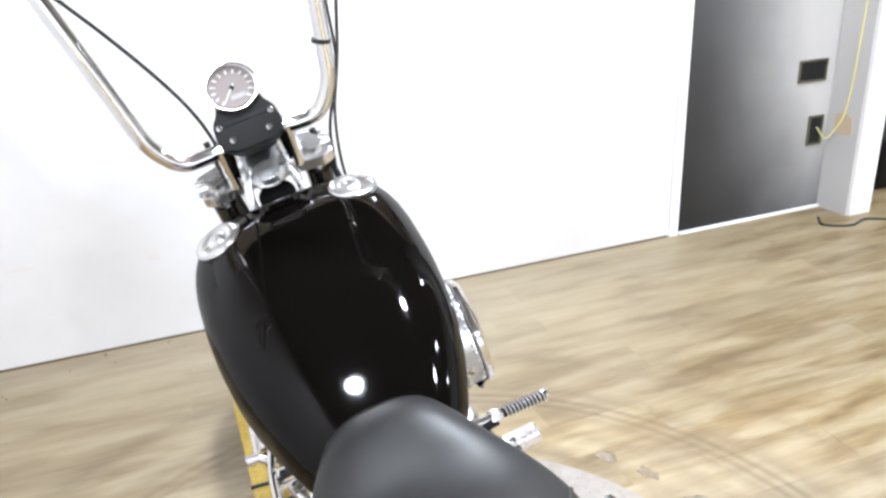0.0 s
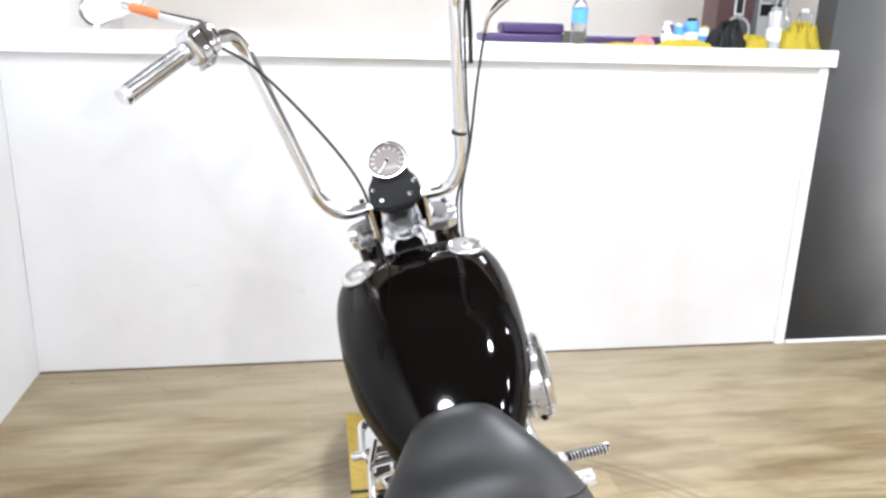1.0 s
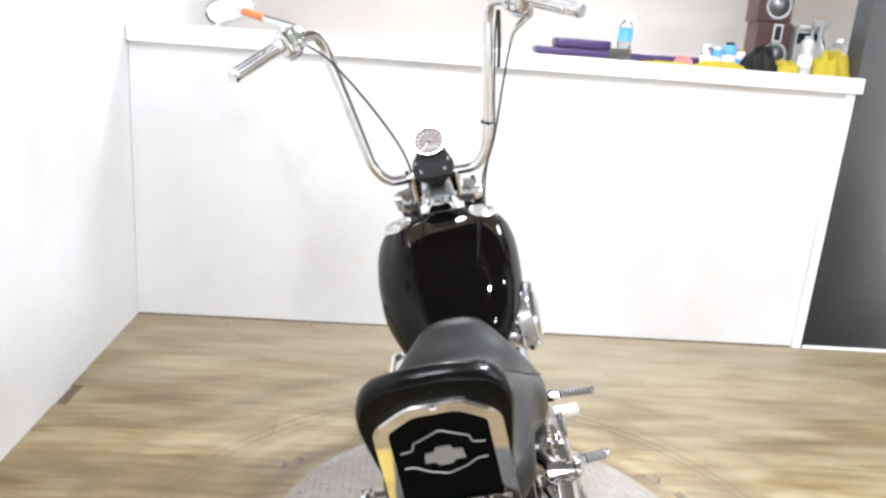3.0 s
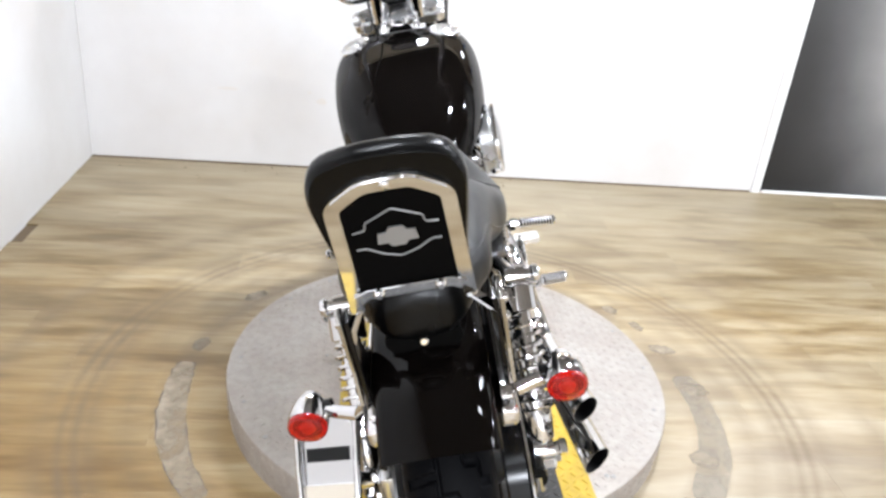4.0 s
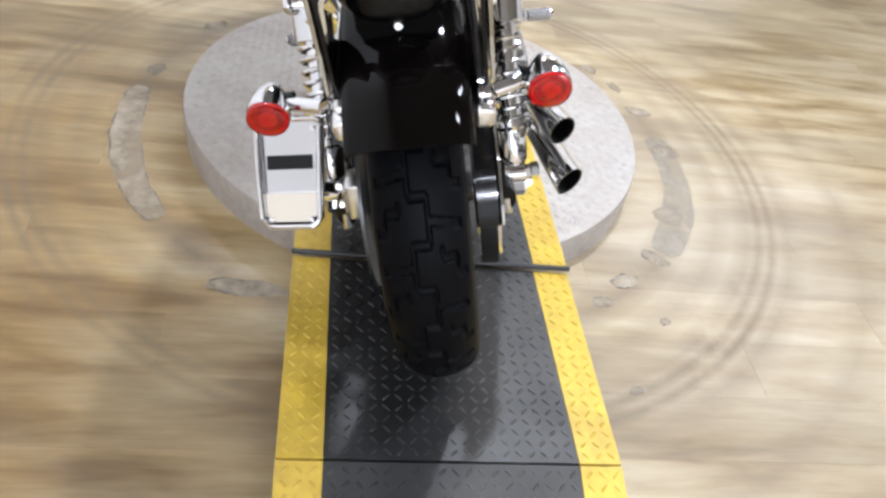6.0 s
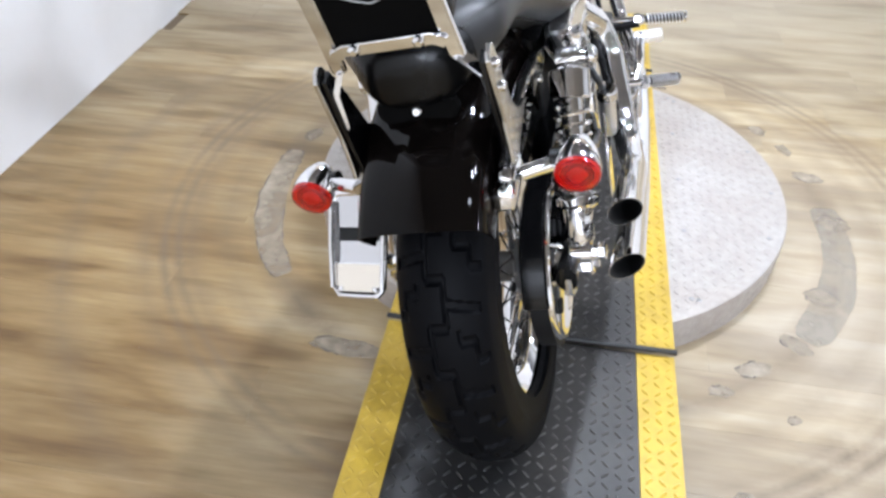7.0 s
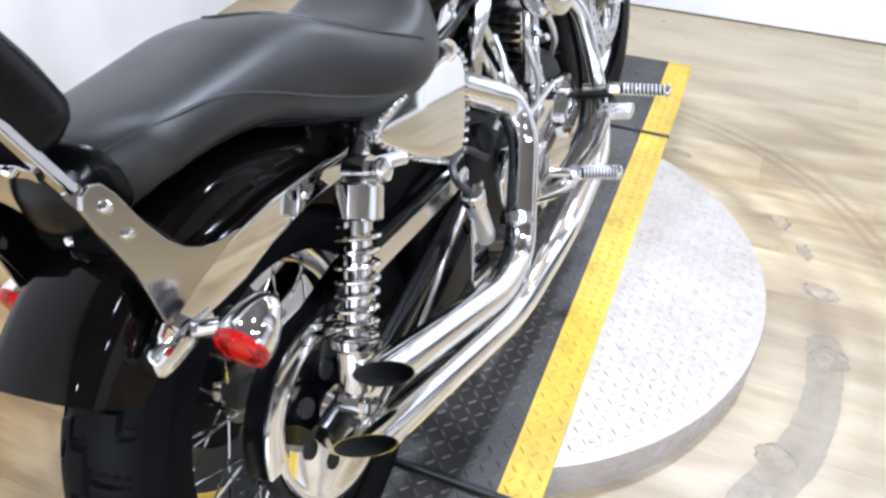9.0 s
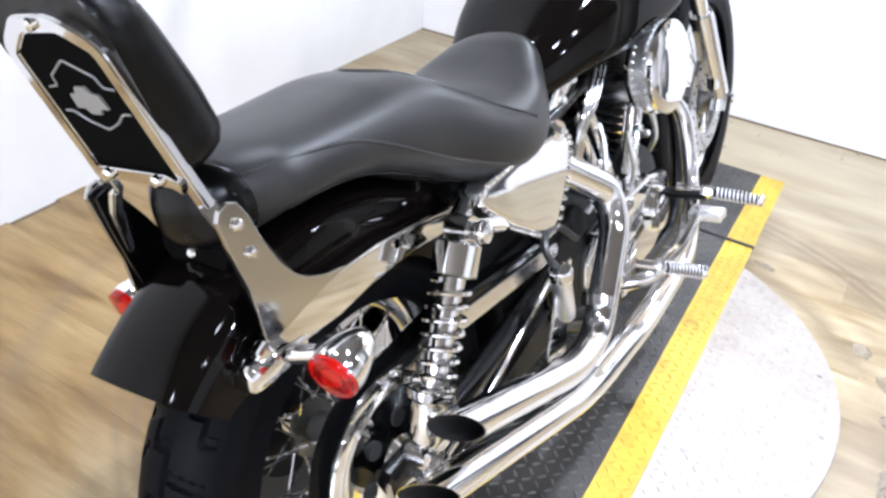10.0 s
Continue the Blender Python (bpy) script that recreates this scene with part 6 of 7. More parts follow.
    if s > 0:
        tank_box = part("master_cylinder", box_bm((-0.046, -0.022, -0.008), (0.026, 0.022, 0.034), 0.004), M_CHROME, bike, "chrome front brake reservoir")
        tank_box.location = perch + V((-0.004, 0.025, 0.014))
        part("reservoir_lid", box_bm((-0.049, -0.025, 0.0345), (0.028, 0.025, 0.042), 0.003), M_BRIGHT, tank_box, "brushed reservoir lid")
        part("sight_glass", lathe_mesh([(-0.002, 0.0085), (0.003, 0.0085), (0.004, 0.006), (0.003, 0.0055), (0.003, 0)], (-0.026, -0.022, 0.014), (0, -1, 0), 16), M_BRIGHT, tank_box)
        for bx in (-0.041, 0.02):
            part("lid_screw", lathe_mesh([(0, 0.004), (0.003, 0.004), (0.0035, 0)], (bx, -0.017, 0.042), (0, 0, 1), 10), M_SATIN, tank_box)
            part("clamp_screw", lathe_mesh([(-0.002, 0.0055), (0.005, 0.0055), (0.006, 0.003), (0.006, 0)], (bx * 0.7, -0.022, -0.001), (0, -1, 0), 10), M_SATIN, tank_box)
        part("line_fitting", tube_mesh([V((-0.046, 0, 0.01)), V((-0.058, 0, 0.01)), V((-0.06, 0, 0.01))], [0.009, 0.009, 0.005], 8), M_SATIN, tank_box)
    # mirror
    m0, m1 = perch + V((0, 0.0, 0.018)), V((s * 0.418, 1.012, 1.465))
    stem = part("mirror_stem", tube_mesh([m0, m0 + (m1 - m0) * 0.1, m0 + (m1 - m0) * 0.44, m0 + (m1 - m0) * 0.9], [0.012, 0.0105, 0.0078, 0.0055], 12), M_CHROME, bike, "chrome mirror stem with an orange reflector")
    part("reflector", tube_mesh([m0 + (m1 - m0) * 0.45, m0 + (m1 - m0) * 0.48, m0 + (m1 - m0) * 0.78, m0 + (m1 - m0) * 0.81], [0.006, 0.0092, 0.0092, 0.006], 12), M_ORANGE, stem, "orange marker sleeve")
    ax = V((0.99, 0.1, -0.06)).normalized() if s > 0 else V((0.93, 0.2, 0.2)).normalized()
    nrm = V((-s * 0.1, -0.99, -0.02))
    nrm = (nrm - ax * nrm.dot(ax)).normalized()
    upv = nrm.cross(ax).normalized()
    ring = []
    for k in range(36):
        a = 2 * math.pi * k / 36
        c, sn = math.cos(a), math.sin(a)
        ring.append((0.036 * math.copysign(1, c) * (1 if abs(c) > 0.02 else 0) + 0.027 * c, 0.028 * sn))
    verts, faces = [], []
    for sc, o in ((0.93, 0.001), (1.0, 0.003), (1.0, -0.006), (0.8, -0.016), (0.4, -0.02)):
        for u, w in ring:
            verts.append(m1 + ax * (u * sc) + upv * (w * sc) + nrm * o)
    for i in range(4):
        for k in range(36):
            j = (k + 1) % 36
            faces.append((i * 36 + k, i * 36 + j, (i + 1) * 36 + j, (i + 1) * 36 + k))
    faces += [tuple(range(36)), tuple(4 * 36 + k for k in range(36))]
    mirror = part("mirror", mesh_of(verts, faces), M_CHROME, bike, "oval chrome mirror")
    verts = [m1 + ax * (u * 0.9) + upv * (w * 0.9) + nrm * 0.0025 for u, w in ring]
    part("mirror_glass", mesh_of(verts + [v - nrm * 0.001 for v in verts], [tuple(range(36)), tuple(range(36, 72))] + [(k, (k + 1) % 36, 36 + (k + 1) % 36, 36 + k) for k in range(36)]), M_MIRROR, mirror, "mirror glass")

# speedometer on its black bracket
GN = V((0, -0.8, 0.6)).normalized()
GU = V((0, 0.6, 0.8)).normalized()
GC = V((0.0, 1.118, 1.034))
bracket_shape = [(-0.03, 0.01), (-0.032, -0.025), (-0.043, -0.042), (-0.046, -0.068), (-0.041, -0.085), (-0.02, -0.092), (0.02, -0.092), (0.041, -0.085), (0.046, -0.068), (0.043, -0.042), (0.032, -0.025), (0.03, 0.01)]


def gauge_at(u, h, o=0.0):
    return GC + V((u * 1.25, 0, 0)) + GU * (h * 1.2) + GN * o


def gauge_bm(shape, o0, o1, bevel=0.0):
    bm = bmesh.new()
    low = [bm.verts.new(gauge_at(u, h, o0)) for u, h in shape]
    top = [bm.verts.new(gauge_at(u, h, o1)) for u, h in shape]
    bm.faces.new(low), bm.faces.new(top)
    for i in range(len(shape)):
        j = (i + 1) % len(shape)
        bm.faces.new((low[i], low[j], top[j], top[i]))
    if bevel:
        bmesh.ops.recalc_face_normals(bm, faces=bm.faces)
        bmesh.ops.bevel(bm, geom=bm.edges[:], offset=bevel, segments=2, affect="EDGES")
    return bm


gauge_bracket = part("gauge_bracket", gauge_bm(bracket_shape, -0.028, -0.0005, 0.003), M_WRINKLE, bike, "black gauge bracket with four chrome bolts")
part("warning_strip", gauge_bm([(-0.03, -0.05), (0.03, -0.05), (0.03, -0.043), (-0.03, -0.043)], -0.0005, 0.001), M_RUBBER, gauge_bracket)
for u, h in ((-0.036, -0.05), (0.036, -0.05), (-0.025, -0.073), (0.025, -0.073)):
    part("bolt", lathe_mesh([(0, 0.0052), (0.003, 0.005), (0.004, 0.003)], gauge_at(u, h, -0.0005), GN, 12), M_CHROME, gauge_bracket)
gauge = part("speedometer", lathe_mesh([(-0.05, 0.03), (-0.035, 0.04), (-0.004, 0.042), (-0.002, 0.0452), (0.004, 0.0462), (0.009, 0.0445), (0.0095, 0.042), (0.008, 0.0385), (0.001, 0.038)], GC, GN, 44), M_CHROME, bike, "round chrome-rimmed speedometer")
part("gauge_face", lathe_mesh([(0.0008, 0.0392), (0.0022, 0.0392), (0.0023, 0.0001)], GC, GN, 40), M_GAUGE, gauge, "greyish dial with pale marks")
for k in range(13):
    a = radians(225 - 270 * k / 12)
    c, sn = math.cos(a), math.sin(a)
    p0, p1 = gauge_at(c * 0.0225, sn * 0.0225, 0.003), gauge_at(c * 0.0285, sn * 0.0285, 0.003)
    part("mark", tube_mesh([p0, p1], 0.0011, 5), M_WHITE, gauge)
part("needle", tube_mesh([gauge_at(0.003, 0.004, 0.0042), gauge_at(-0.017, -0.02, 0.0042)], [0.0016, 0.0006], 6), M_WHITE, gauge)
part("odometer", gauge_bm([(-0.006, -0.018), (0.014, -0.018), (0.014, -0.011), (-0.006, -0.011)], 0.0023, 0.003), M_SHADE_GREY, gauge)
part("hub_cap", lathe_mesh([(0.003, 0.004), (0.006, 0.0035), (0.0065, 0.0005)], GC, GN, 14), M_WRINKLE, gauge)
part("ignition_block", box_bm((-0.028, 1.118, 0.915), (0.028, 1.15, 0.96), 0.008), M_WRINKLE, bike)

# cables
for pts, r in (
    ([(-0.25, 0.98, 1.345), (-0.2, 1.01, 1.29), (-0.13, 1.06, 1.16), (-0.075, 1.09, 1.03), (-0.06, 1.1, 0.93), (-0.07, 1.12, 0.82)], 0.0032),
    ([(-0.075, 1.1, 0.97), (-0.068, 1.1, 0.9), (-0.06, 1.11, 0.82)], 0.0055),
    ([(0.232, 1.02, 1.34), (0.218, 1.035, 1.28), (0.192, 1.06, 1.13), (0.175, 1.065, 1.03), (0.142, 1.06, 0.95), (0.122, 1.05, 0.87), (0.115, 1.03, 0.78)], 0.0026),
    ([(0.235, 1.02, 1.34), (0.225, 1.035, 1.26), (0.214, 1.04, 1.2)], 0.0048),
    ([(0.3, 0.95, 1.32), (0.262, 1.0, 1.28), (0.22, 1.05, 1.16), (0.175, 1.075, 1.02), (0.13, 1.1, 0.92), (0.115, 1.12, 0.84)], 0.0028),
    ([(0.1, 1.13, 0.92), (0.11, 1.13, 0.86), (0.12, 1.12, 0.78)], 0.006),
):
    part("control_cable", tube_mesh(smooth_path(pts, 8), r, 8), M_CABLE, bike, "black control cable")
part("throttle_elbow", tube_mesh(smooth_path([(0.3, 0.905, 1.325), (0.303, 0.93, 1.312), (0.29, 0.965, 1.302), (0.262, 1.0, 1.28), (0.25, 1.015, 1.255)], 6), 0.0052, 10), M_CHROME, bike, "chrome throttle cable elbow")
part("cable_tie", tube_mesh([V((0.161, 1.063, 1.063)), V((0.163, 1.062, 1.069))], 0.0162, 16), M_CABLE, bike)
# wiring and bracketry in the steering neck
for s in (-1, 1):
    part("neck_arm", tube_mesh(smooth_path([(s * 0.03, 1.1, 0.9), (s * 0.045, 1.06, 0.86), (s * 0.04, 1.03, 0.8)]), 0.009, 10), M_BRIGHT, bike, "polished neck arm")

# ---- things on the half wall ----
TOP = COUNTER_Z - 0.002


def on_ledge(name, x, y, label, category, rz=0.0, group=""):
    return empty(name, pose(x, y, TOP, 0, 0, rz), label, category, group)


bottle = on_ledge("water_bottle", 0.712, 2.5, "clear plastic water bottle with a blue label", "bottle")
part("bottle_body", lathe_mesh([(0, 0.026), (0.004, 0.031), (0.03, 0.032), (0.05, 0.029), (0.07, 0.032), (0.145, 0.032), (0.165, 0.024), (0.18, 0.0125), (0.19, 0.012)], (0, 0, 0), (0, 0, 1), 28), M_CLEAR, bottle)
part("bottle_label", lathe_mesh([(0.085, 0.0325), (0.085, 0.0331), (0.14, 0.0331), (0.14, 0.0325)], (0, 0, 0), (0, 0, 1), 28, True), M_LABEL_BLUE, bottle, "blue paper label")
part("bottle_cap", lathe_mesh([(0.19, 0.0145), (0.204, 0.0145), (0.206, 0.012), (0.206, 0.001)], (0, 0, 0), (0, 0, 1), 20), M_WHITE, bottle)


def speaker(x, y, z, h):
    ob = empty("bookshelf_speaker", pose(x, y, z, 0, 0, -8), "dark cherry wood speaker with a silver driver", "speaker", "stacked speakers")
    part("cabinet", box_bm((-0.075, 0, 0), (0.083, 0.2, h), 0.004), M_WOOD_RED, ob)
    part("tweeter_plate", box_bm((-0.004, -0.005, h * 0.6), (0.04, 0, h * 0.97), 0.002), M_SILVER, ob)
    part("tweeter", box_bm((0.004, -0.007, h * 0.64), (0.032, -0.005, h * 0.93), 0.002), M_BLACK_HOLE, ob)
    part("driver_ring", lathe_mesh([(0, 0.06), (0.005, 0.06), (0.007, 0.057), (0.004, 0.053)], (0.018, 0, h * 0.33), (0, -1, 0), 32), M_SHADE_GREY, ob)
    part("driver_cone", lathe_mesh([(0.003, 0.053), (0.002, 0.05), (0.012, 0.036), (0.022, 0.018), (0.025, 0.001)], (0.018, 0, h * 0.33), (0, -1, 0), 32), M_CONE, ob)


speaker(1.462, 2.62, TOP, 0.224)
speaker(1.447, 2.62, TOP + 0.225, 0.224)


def cloth(name, x, y, w, d, h, mat, label, seed):
    """A crumpled cloth: a low uneven mound with a ragged edge."""
    rnd = random.Random(seed)
    verts, faces, n, m = [], [], 60, 16
    ph = [rnd.uniform(0, 6.3) for _ in range(6)]
    for i in range(m):
        t = i / (m - 1)
        for k in range(n):
            a = 2 * math.pi * k / n
            r = 1 + 0.18 * math.sin(3 * a + ph[0]) + 0.1 * math.sin(7 * a + ph[1])
            lump = 0.55 + 0.45 * math.sin(4 * a + 5 * t + ph[2]) * math.sin(2.5 * a - 3 * t + ph[3])
            fold = abs(math.sin(6 * a + 9 * t + ph[4])) * abs(math.sin(4 * a - 7 * t + ph[5]))
            z = h * (1 - t ** 2.2) * (0.4 + 0.6 * lump * t + 0.35 * fold) if t < 1 else 0.0
            verts.append((w / 2 * r * t * math.cos(a), d / 2 * r * t * math.sin(a), max(z, 0.002 if t < 1 else 0)))
    for i in range(m - 1):
        for k in range(n):
            j = (k + 1) % n
            faces.append((i * n + k, i * n + j, (i + 1) * n + j, (i + 1) * n + k))
    faces.append(tuple((m - 1) * n + k for k in range(n)))
    ob = part(name, mesh_of(verts, faces), mat)
    ob.location = (x, y, TOP)
    return tagged(ob, label, "cloth")


cloth("yellow_towel", 1.15, 2.425, 0.26, 0.12, 0.04, M_TOWEL, "crumpled yellow microfibre towel on the ledge", 1)
cloth("yellow_towel", 0.9, 2.43, 0.22, 0.12, 0.016, M_TOWEL, "flat yellow microfibre towel on the ledge", 2)
cloth("yellow_towel", 1.455, 2.425, 0.16, 0.11, 0.075, M_TOWEL, "bunched yellow microfibre towel on the ledge", 3)
cloth("yellow_towel", 1.675, 2.44, 0.21, 0.13, 0.15, M_TOWEL, "heaped yellow microfibre towel on the ledge", 4)
cloth("pink_rag", 1.0, 2.5, 0.09, 0.08, 0.055, M_PINK, "small pink rag on the ledge", 5)
cloth("dark_rag", 1.335, 2.415, 0.17, 0.1, 0.15, M_WRINKLE, "black rag heaped on the ledge", 6)
case = on_ledge("purple_case", 0.74, 2.62, "long purple case lying on the ledge", "case")
part("case_base", box_bm((-0.42, -0.05, 0), (0.44, 0.09, 0.035), 0.01), M_PURPLE, case)
part("case_lid", box_bm((-0.33, -0.03, 0.036), (-0.06, 0.08, 0.08), 0.012), M_PURPLE, case)
part("case_strap", box_bm((-0.07, -0.054, 0.004), (0.03, -0.0505, 0.05), 0.001), M_TAN_BOX, case)


def can(name, x, y, r, h, mat, cap, label):
    ob = on_ledge(name, x, y, label, "can", 0, "cleaning products")
    part("can_body", lathe_mesh([(0, r * 0.94), (0.003, r), (h * 0.84, r), (h * 0.88, r * 0.9), (h * 0.9, r * 0.6)], (0, 0, 0), (0, 0, 1), 22), mat, ob)
    part("can_cap", lathe_mesh([(h * 0.885, r * 0.7), (h * 0.98, r * 0.66), (h, r * 0.5), (h, 0.001)], (0, 0, 0), (0, 0, 1), 20), cap, ob)
    part("can_label", lathe_mesh([(h * 0.2, r * 1.005), (h * 0.2, r * 1.02), (h * 0.5, r * 1.02), (h * 0.5, r * 1.005)], (0, 0, 0), (0, 0, 1), 22, True), M_WHITE if mat is not M_WHITE else M_LABEL_BLUE, ob)


can("plastic_cup", 1.117, 2.53, 0.026, 0.1, M_CLEAR, M_WHITE, "clear plastic cup with a white lid")
can("polish_can", 1.164, 2.53, 0.023, 0.092, M_LABEL_BLUE, M_WHITE, "blue polish can with a white cap")
can("polish_can", 1.228, 2.54, 0.031, 0.118, M_LABEL_BLUE, M_WRINKLE, "blue polish can with a black cap")
can("polish_can", 1.287, 2.54, 0.021, 0.088, M_WHITE, M_TOWEL, "white polish can with a yellow cap")
can("aerosol_can", 1.533, 2.41, 0.03, 0.17, M_SILVER, M_SHADE_GREY, "silver aerosol can with a grey cap")
can("plastic_bottle", 1.768, 2.56, 0.03, 0.17, M_CLEAR, M_WHITE, "clear plastic bottle behind the towels")
spray = on_ledge("spray_bottle", 1.672, 2.58, "clear spray bottle with a grey trigger", "bottle")
part("spray_body", lathe_mesh([(0, 0.034), (0.004, 0.038), (0.11, 0.038), (0.15, 0.026), (0.17, 0.013), (0.2, 0.013)], (0, 0, 0), (0, 0, 1), 24), M_CLEAR, spray)
part("spray_head", box_bm((-0.045, -0.012, 0.215), (0.03, 0.012, 0.245), 0.006), M_SHADE_GREY, spray)
part("spray_neck", lathe_mesh([(0.195, 0.016), (0.222, 0.014)], (0, 0, 0), (0, 0, 1), 16), M_SHADE_GREY, spray)
part("trigger", tube_mesh(smooth_path([(-0.02, 0, 0.218), (-0.04, 0, 0.19), (-0.036, 0, 0.165)]), 0.006, 8), M_SHADE_GREY, spray)
radio = on_ledge("small_radio", 1.6, 2.6, "grey and black box with a silver handle", "radio")
part("radio_body", box_bm((-0.035, 0, 0), (0.078, 0.1, 0.215), 0.01), M_SHADE_GREY, radio)
part("radio_front", box_bm((-0.028, -0.004, 0.135), (0.072, 0, 0.185), 0.002), M_WRINKLE, radio)
part("radio_handle", box_bm((-0.03, -0.008, 0.2), (0.074, 0.02, 0.222), 0.006), M_SILVER, radio, "silver handle")

# dark slot and black box high on the wall behind the deck
slot = tagged(part("wall_slot", box_bm((2.316, BACK_Y - 0.012, 2.04), (2.572, BACK_Y + 0.001, 2.092), 0.003), M_BLACK_HOLE), "slot high in the wall below the ceiling, its shade a black block", "slot")
hung = empty("wall_speaker", pose(2.66, BACK_Y, 1.95), "black box speaker fixed high on the wall", "speaker")
part("speaker_case", box_bm((-0.08, -0.16, -0.065), (0.08, -0.03, 0.065), 0.008), M_WRINKLE, hung)
part("speaker_grille", box_bm((-0.066, -0.165, -0.052), (0.066, -0.16, 0.052), 0.002), M_CABLE, hung)
part("wall_bracket", box_bm((-0.025, -0.03, -0.02), (0.025, 0.0, 0.02), 0.003), M_SHADE_GREY, hung, "grey bracket")

# specks of dirt swept against the foot of the half wall
rnd = random.Random(21)
bm = bmesh.new()
for _ in range(30):
    r = rnd.uniform(0.0015, 0.0045)
    x, y = rnd.uniform(-1.35, 0.5), COUNTER_Y - 0.02 - abs(rnd.gauss(0, 0.09))
    bmesh.ops.create_cube(bm, size=1, matrix=Matrix.Translation((x, y, r * 0.3)) @ Matrix.Rotation(rnd.uniform(0, 3), 4, "Z") @ Matrix.Diagonal((r * rnd.uniform(1, 2.4), r, r * 0.7, 1)))
tagged(part("floor_dirt", bm, M_SUBFLOOR), "dark specks of dirt along the wall foot", "dirt", kind="stuff")

# ---- patches left on the floor round the turntable ----
M_GLUE = material("dried_adhesive", (0.22, 0.19, 0.145), 0.6)
vec = coords(M_GLUE)
glue_noise = noise_tex(M_GLUE, vec, 30.0, 5.0)
link(M_GLUE, ramp(M_GLUE, glue_noise, [(0.3, (0.26, 0.212, 0.15)), (0.5, (0.325, 0.27, 0.198)), (0.7, (0.39, 0.33, 0.25))]), bsdf(M_GLUE).inputs["Base Color"])
add_bump(M_GLUE, glue_noise, 0.15, 0.0006)


M_EDGE = material("dark_residue", (0.1, 0.082, 0.07), 0.7)
M_FILM = wall_paint("grey_film", (0.34, 0.3, 0.238), (0.28, 0.245, 0.192), 0.5)


for m, low, high in ((M_GLUE, 0.35, 0.85), (M_FILM, 0.25, 0.65)):
    thin = node(m, "ShaderNodeMapRange")
    thin.inputs["From Min"].default_value, thin.inputs["From Max"].default_value = 0.35, 0.62
    thin.inputs["To Min"].default_value, thin.inputs["To Max"].default_value = low, high
    link(m, noise_tex(m, coords(m), 11.0, 5.0, 0.6), thin.inputs["Value"])
    link(m, thin.outputs[0], bsdf(m).inputs["Alpha"])


def floor_mark(shape, edges, seed, top=0.0007, mat=M_GLUE):
    """A thin patch of residue with bits of dark ragged rim; shape: points in the plan; edges: runs of the outline that are dark."""
    rnd = random.Random(seed)
    n = len(shape)
    ob = tagged(part("floor_mark", slab_bm(shape, 2, -0.0004, top), mat), "dried grey adhesive patch with a ragged dark rim on the floor", "floor mark", "marks round the turntable", "structure")
    for a, b in edges:
        run = [V((*shape[k % n], top)) + V((rnd.uniform(-0.002, 0.002), rnd.uniform(-0.002, 0.002), 0)) for k in range(a, b + 1)]
        part("dark_rim", tube_mesh(run, [rnd.choice((0.0003, 0.0008, 0.0014, 0.0026)) for _ in run], 5, True, 0.35), M_EDGE, ob)


def blob(x, y, w, d, rz, seed):
    rnd = random.Random(seed)
    ph = [rnd.uniform(0, 6.3) for _ in range(3)]
    c, sn, out = math.cos(radians(rz)), math.sin(radians(rz)), []
    for k in range(32):
        a = 2 * math.pi * k / 32
        r = 1 + 0.1 * math.sin(2 * a + ph[0]) + 0.07 * math.sin(5 * a + ph[1]) + 0.04 * math.sin(9 * a + ph[2])
        u, v = w / 2 * r * math.cos(a), d / 2 * r * math.sin(a)
        out.append((x + c * u - sn * v, y + sn * u + c * v))
    return out


def arc_patch(a0, a1, r0, r1, seed):
    """A bent strip round the turntable with rounded ends and a wandering edge."""
    rnd = random.Random(seed)
    n, out, mid, half = 40, [], (r0 + r1) / 2, (r1 - r0) / 2
    for sgn, order in ((1, range(n + 1)), (-1, range(n - 1, 0, -1))):
        for k in order:
            t = k / n
            a = radians(a0 + (a1 - a0) * (0.5 - 0.5 * math.cos(math.pi * t)))
            r = mid + sgn * half * (1 - abs(2 * t - 1) ** 5) ** 0.5 + 0.004 * math.sin(9 * a + seed + sgn) + rnd.uniform(-0.002, 0.002)
            out.append((DISC_X + r * math.cos(a), DISC_Y + r * math.sin(a)))
    return out


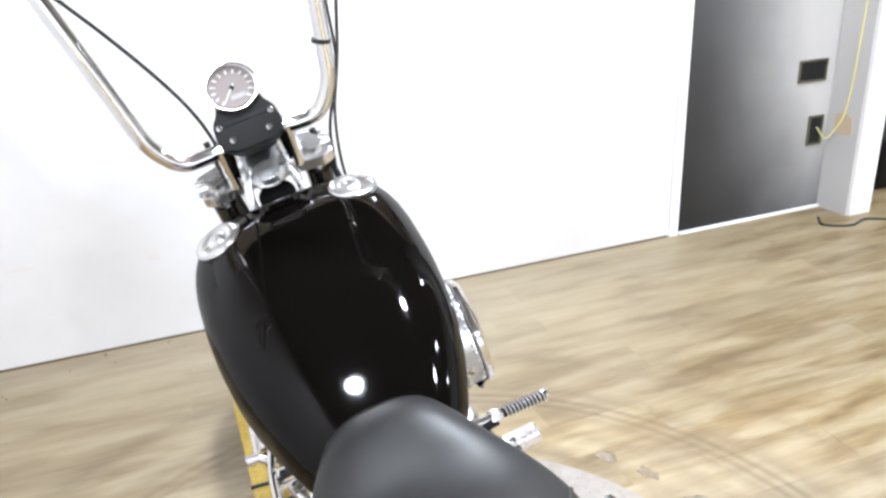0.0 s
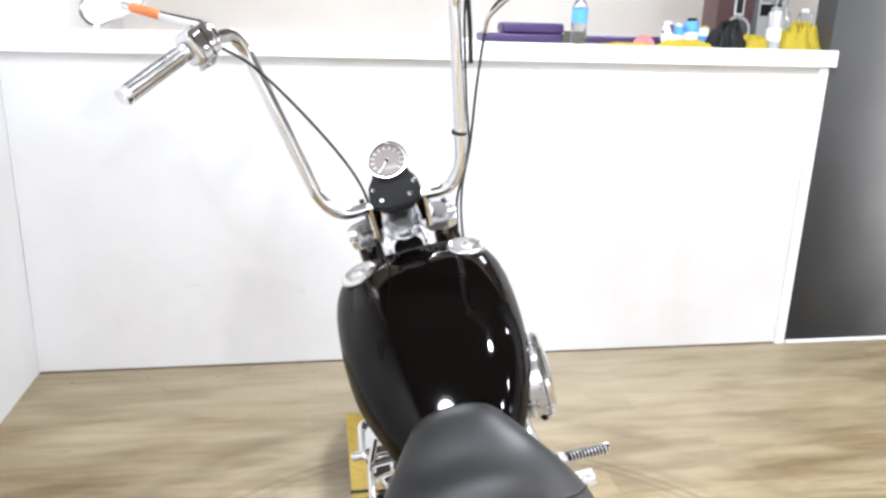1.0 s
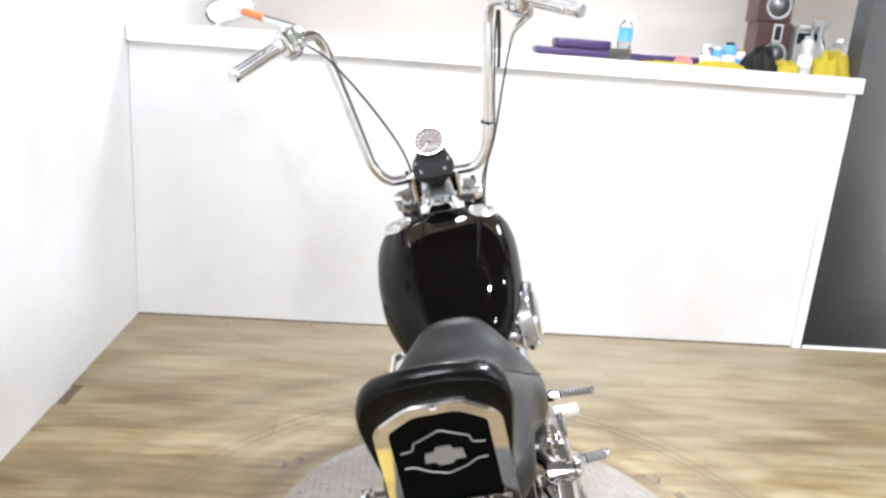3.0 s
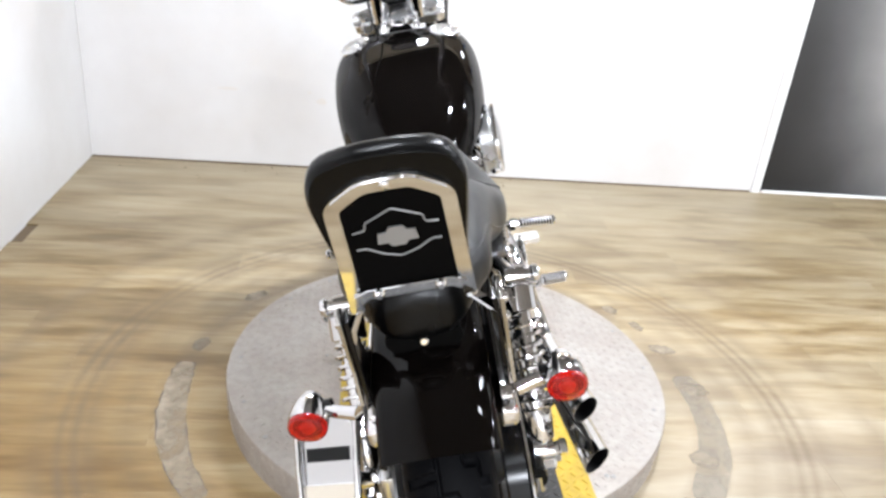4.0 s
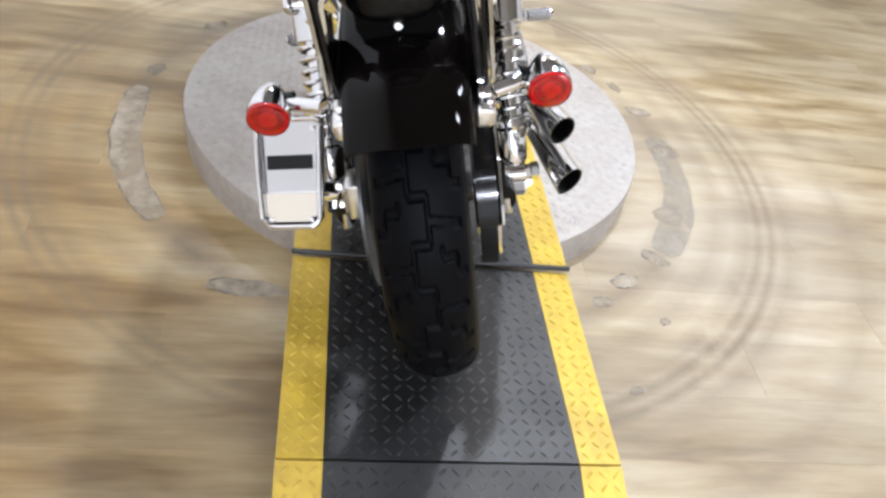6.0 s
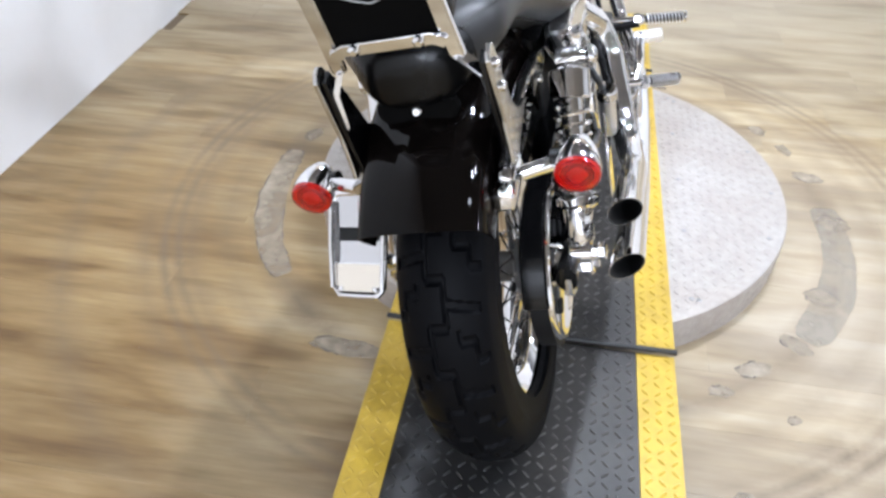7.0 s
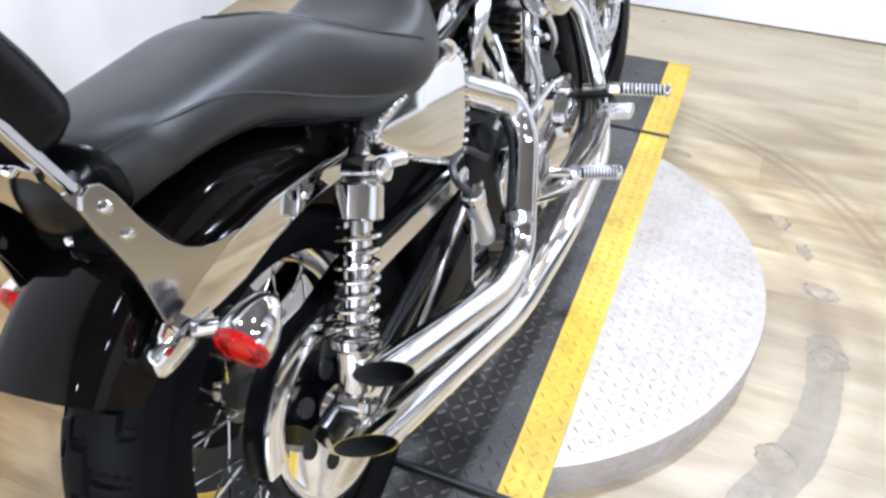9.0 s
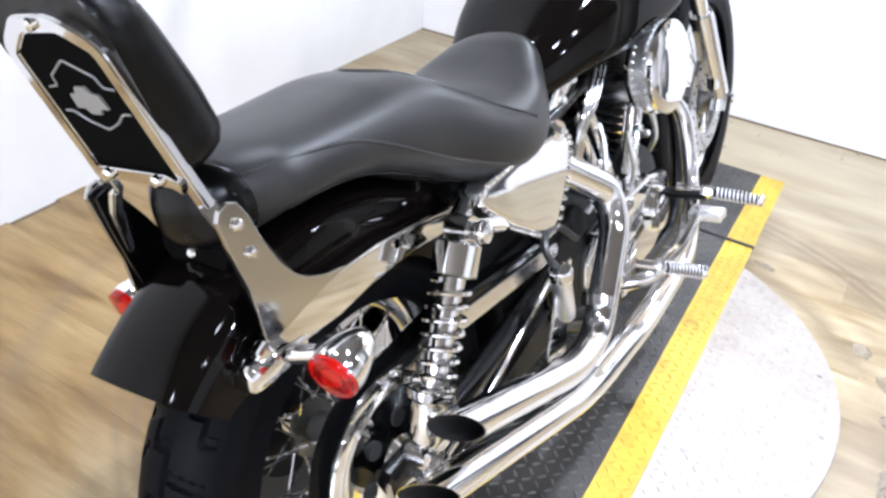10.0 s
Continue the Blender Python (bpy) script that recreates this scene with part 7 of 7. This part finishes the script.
floor_mark(arc_patch(172, 216, 0.7, 0.768, 1), [(0, 9), (13, 22), (26, 40), (44, 60), (66, 79)], 1, 0.0008)
floor_mark(arc_patch(-36, 7, 0.698, 0.778, 4), [(38, 41)], 4, 0.0006, M_FILM)
for k, (x, y, w, d, rz) in enumerate(((0.75, 0.64, 0.085, 0.06, 0), (0.66, 0.335, 0.085, 0.055, -20), (0.575, 0.167, 0.07, 0.045, -35), (0.475, 0.078, 0.07, 0.045, 20), (0.4, 0.005, 0.05, 0.03, 10), (0.62, 1.092, 0.06, 0.04, -50), (0.683, 0.99, 0.06, 0.035, -60), (0.726, 0.85, 0.08, 0.05, 0), (0.33, 1.327, 0.06, 0.03, -20), (-0.584, 1.104, 0.08, 0.045, 40), (-0.703, 0.81, 0.07, 0.04, 60), (-0.378, -0.015, 0.155, 0.05, -2), (0.535, -0.046, 0.03, 0.02, 30), (0.415, -0.24, 0.035, 0.02, 10))):
    floor_mark(blob(x, y, w, d, rz, k + 5), [(3 + k % 5, 11 + k % 4), (18, 20 + k % 4)], k + 5)

# ---- floor planks ----
PLANK_L, PLANK_W, GAP = 1.22, 0.152, 0.0003


def plank_mesh(length):
    bm = box_bm((0, 0, -0.006), (length - GAP, PLANK_W - GAP, 0.0), 0.0003, 1)
    me = bpy.data.meshes.new("plank")
    bm.to_mesh(me)
    bm.free()
    me.materials.append(M_PLANK)
    return me


full_plank = plank_mesh(PLANK_L)
cut_planks = {}
rnd = random.Random(11)
row, y = 0, ROOM_Y0
near, far = [], []
while y < COUNTER_Y + 0.1:
    x = LEFT_X - PLANK_L * rnd.random()
    while x < ROOM_X1:
        a, b = max(x, LEFT_X), min(x + PLANK_L, ROOM_X1)
        if b - a > 0.05:
            (near if y > -2.0 and a < 3.2 else far).append((a, y, b - a))
        x += PLANK_L
    y += PLANK_W
for a, y, n in near:
    key = round(n, 3)
    me = full_plank if abs(n - PLANK_L) < 1e-3 else cut_planks.setdefault(key, plank_mesh(n))
    ob = new("plank", me)
    ob.location, ob.parent = (a, y, 0), floor
bm = bmesh.new()
for a, y, n in far:
    bmesh.ops.create_cube(bm, size=1, matrix=Matrix.Translation((a + n / 2, y + PLANK_W / 2, -0.003)) @ Matrix.Diagonal((n - GAP, PLANK_W - GAP, 0.006, 1)))
tagged(part("far_planks", bm, M_PLANK, floor), kind="stuff")
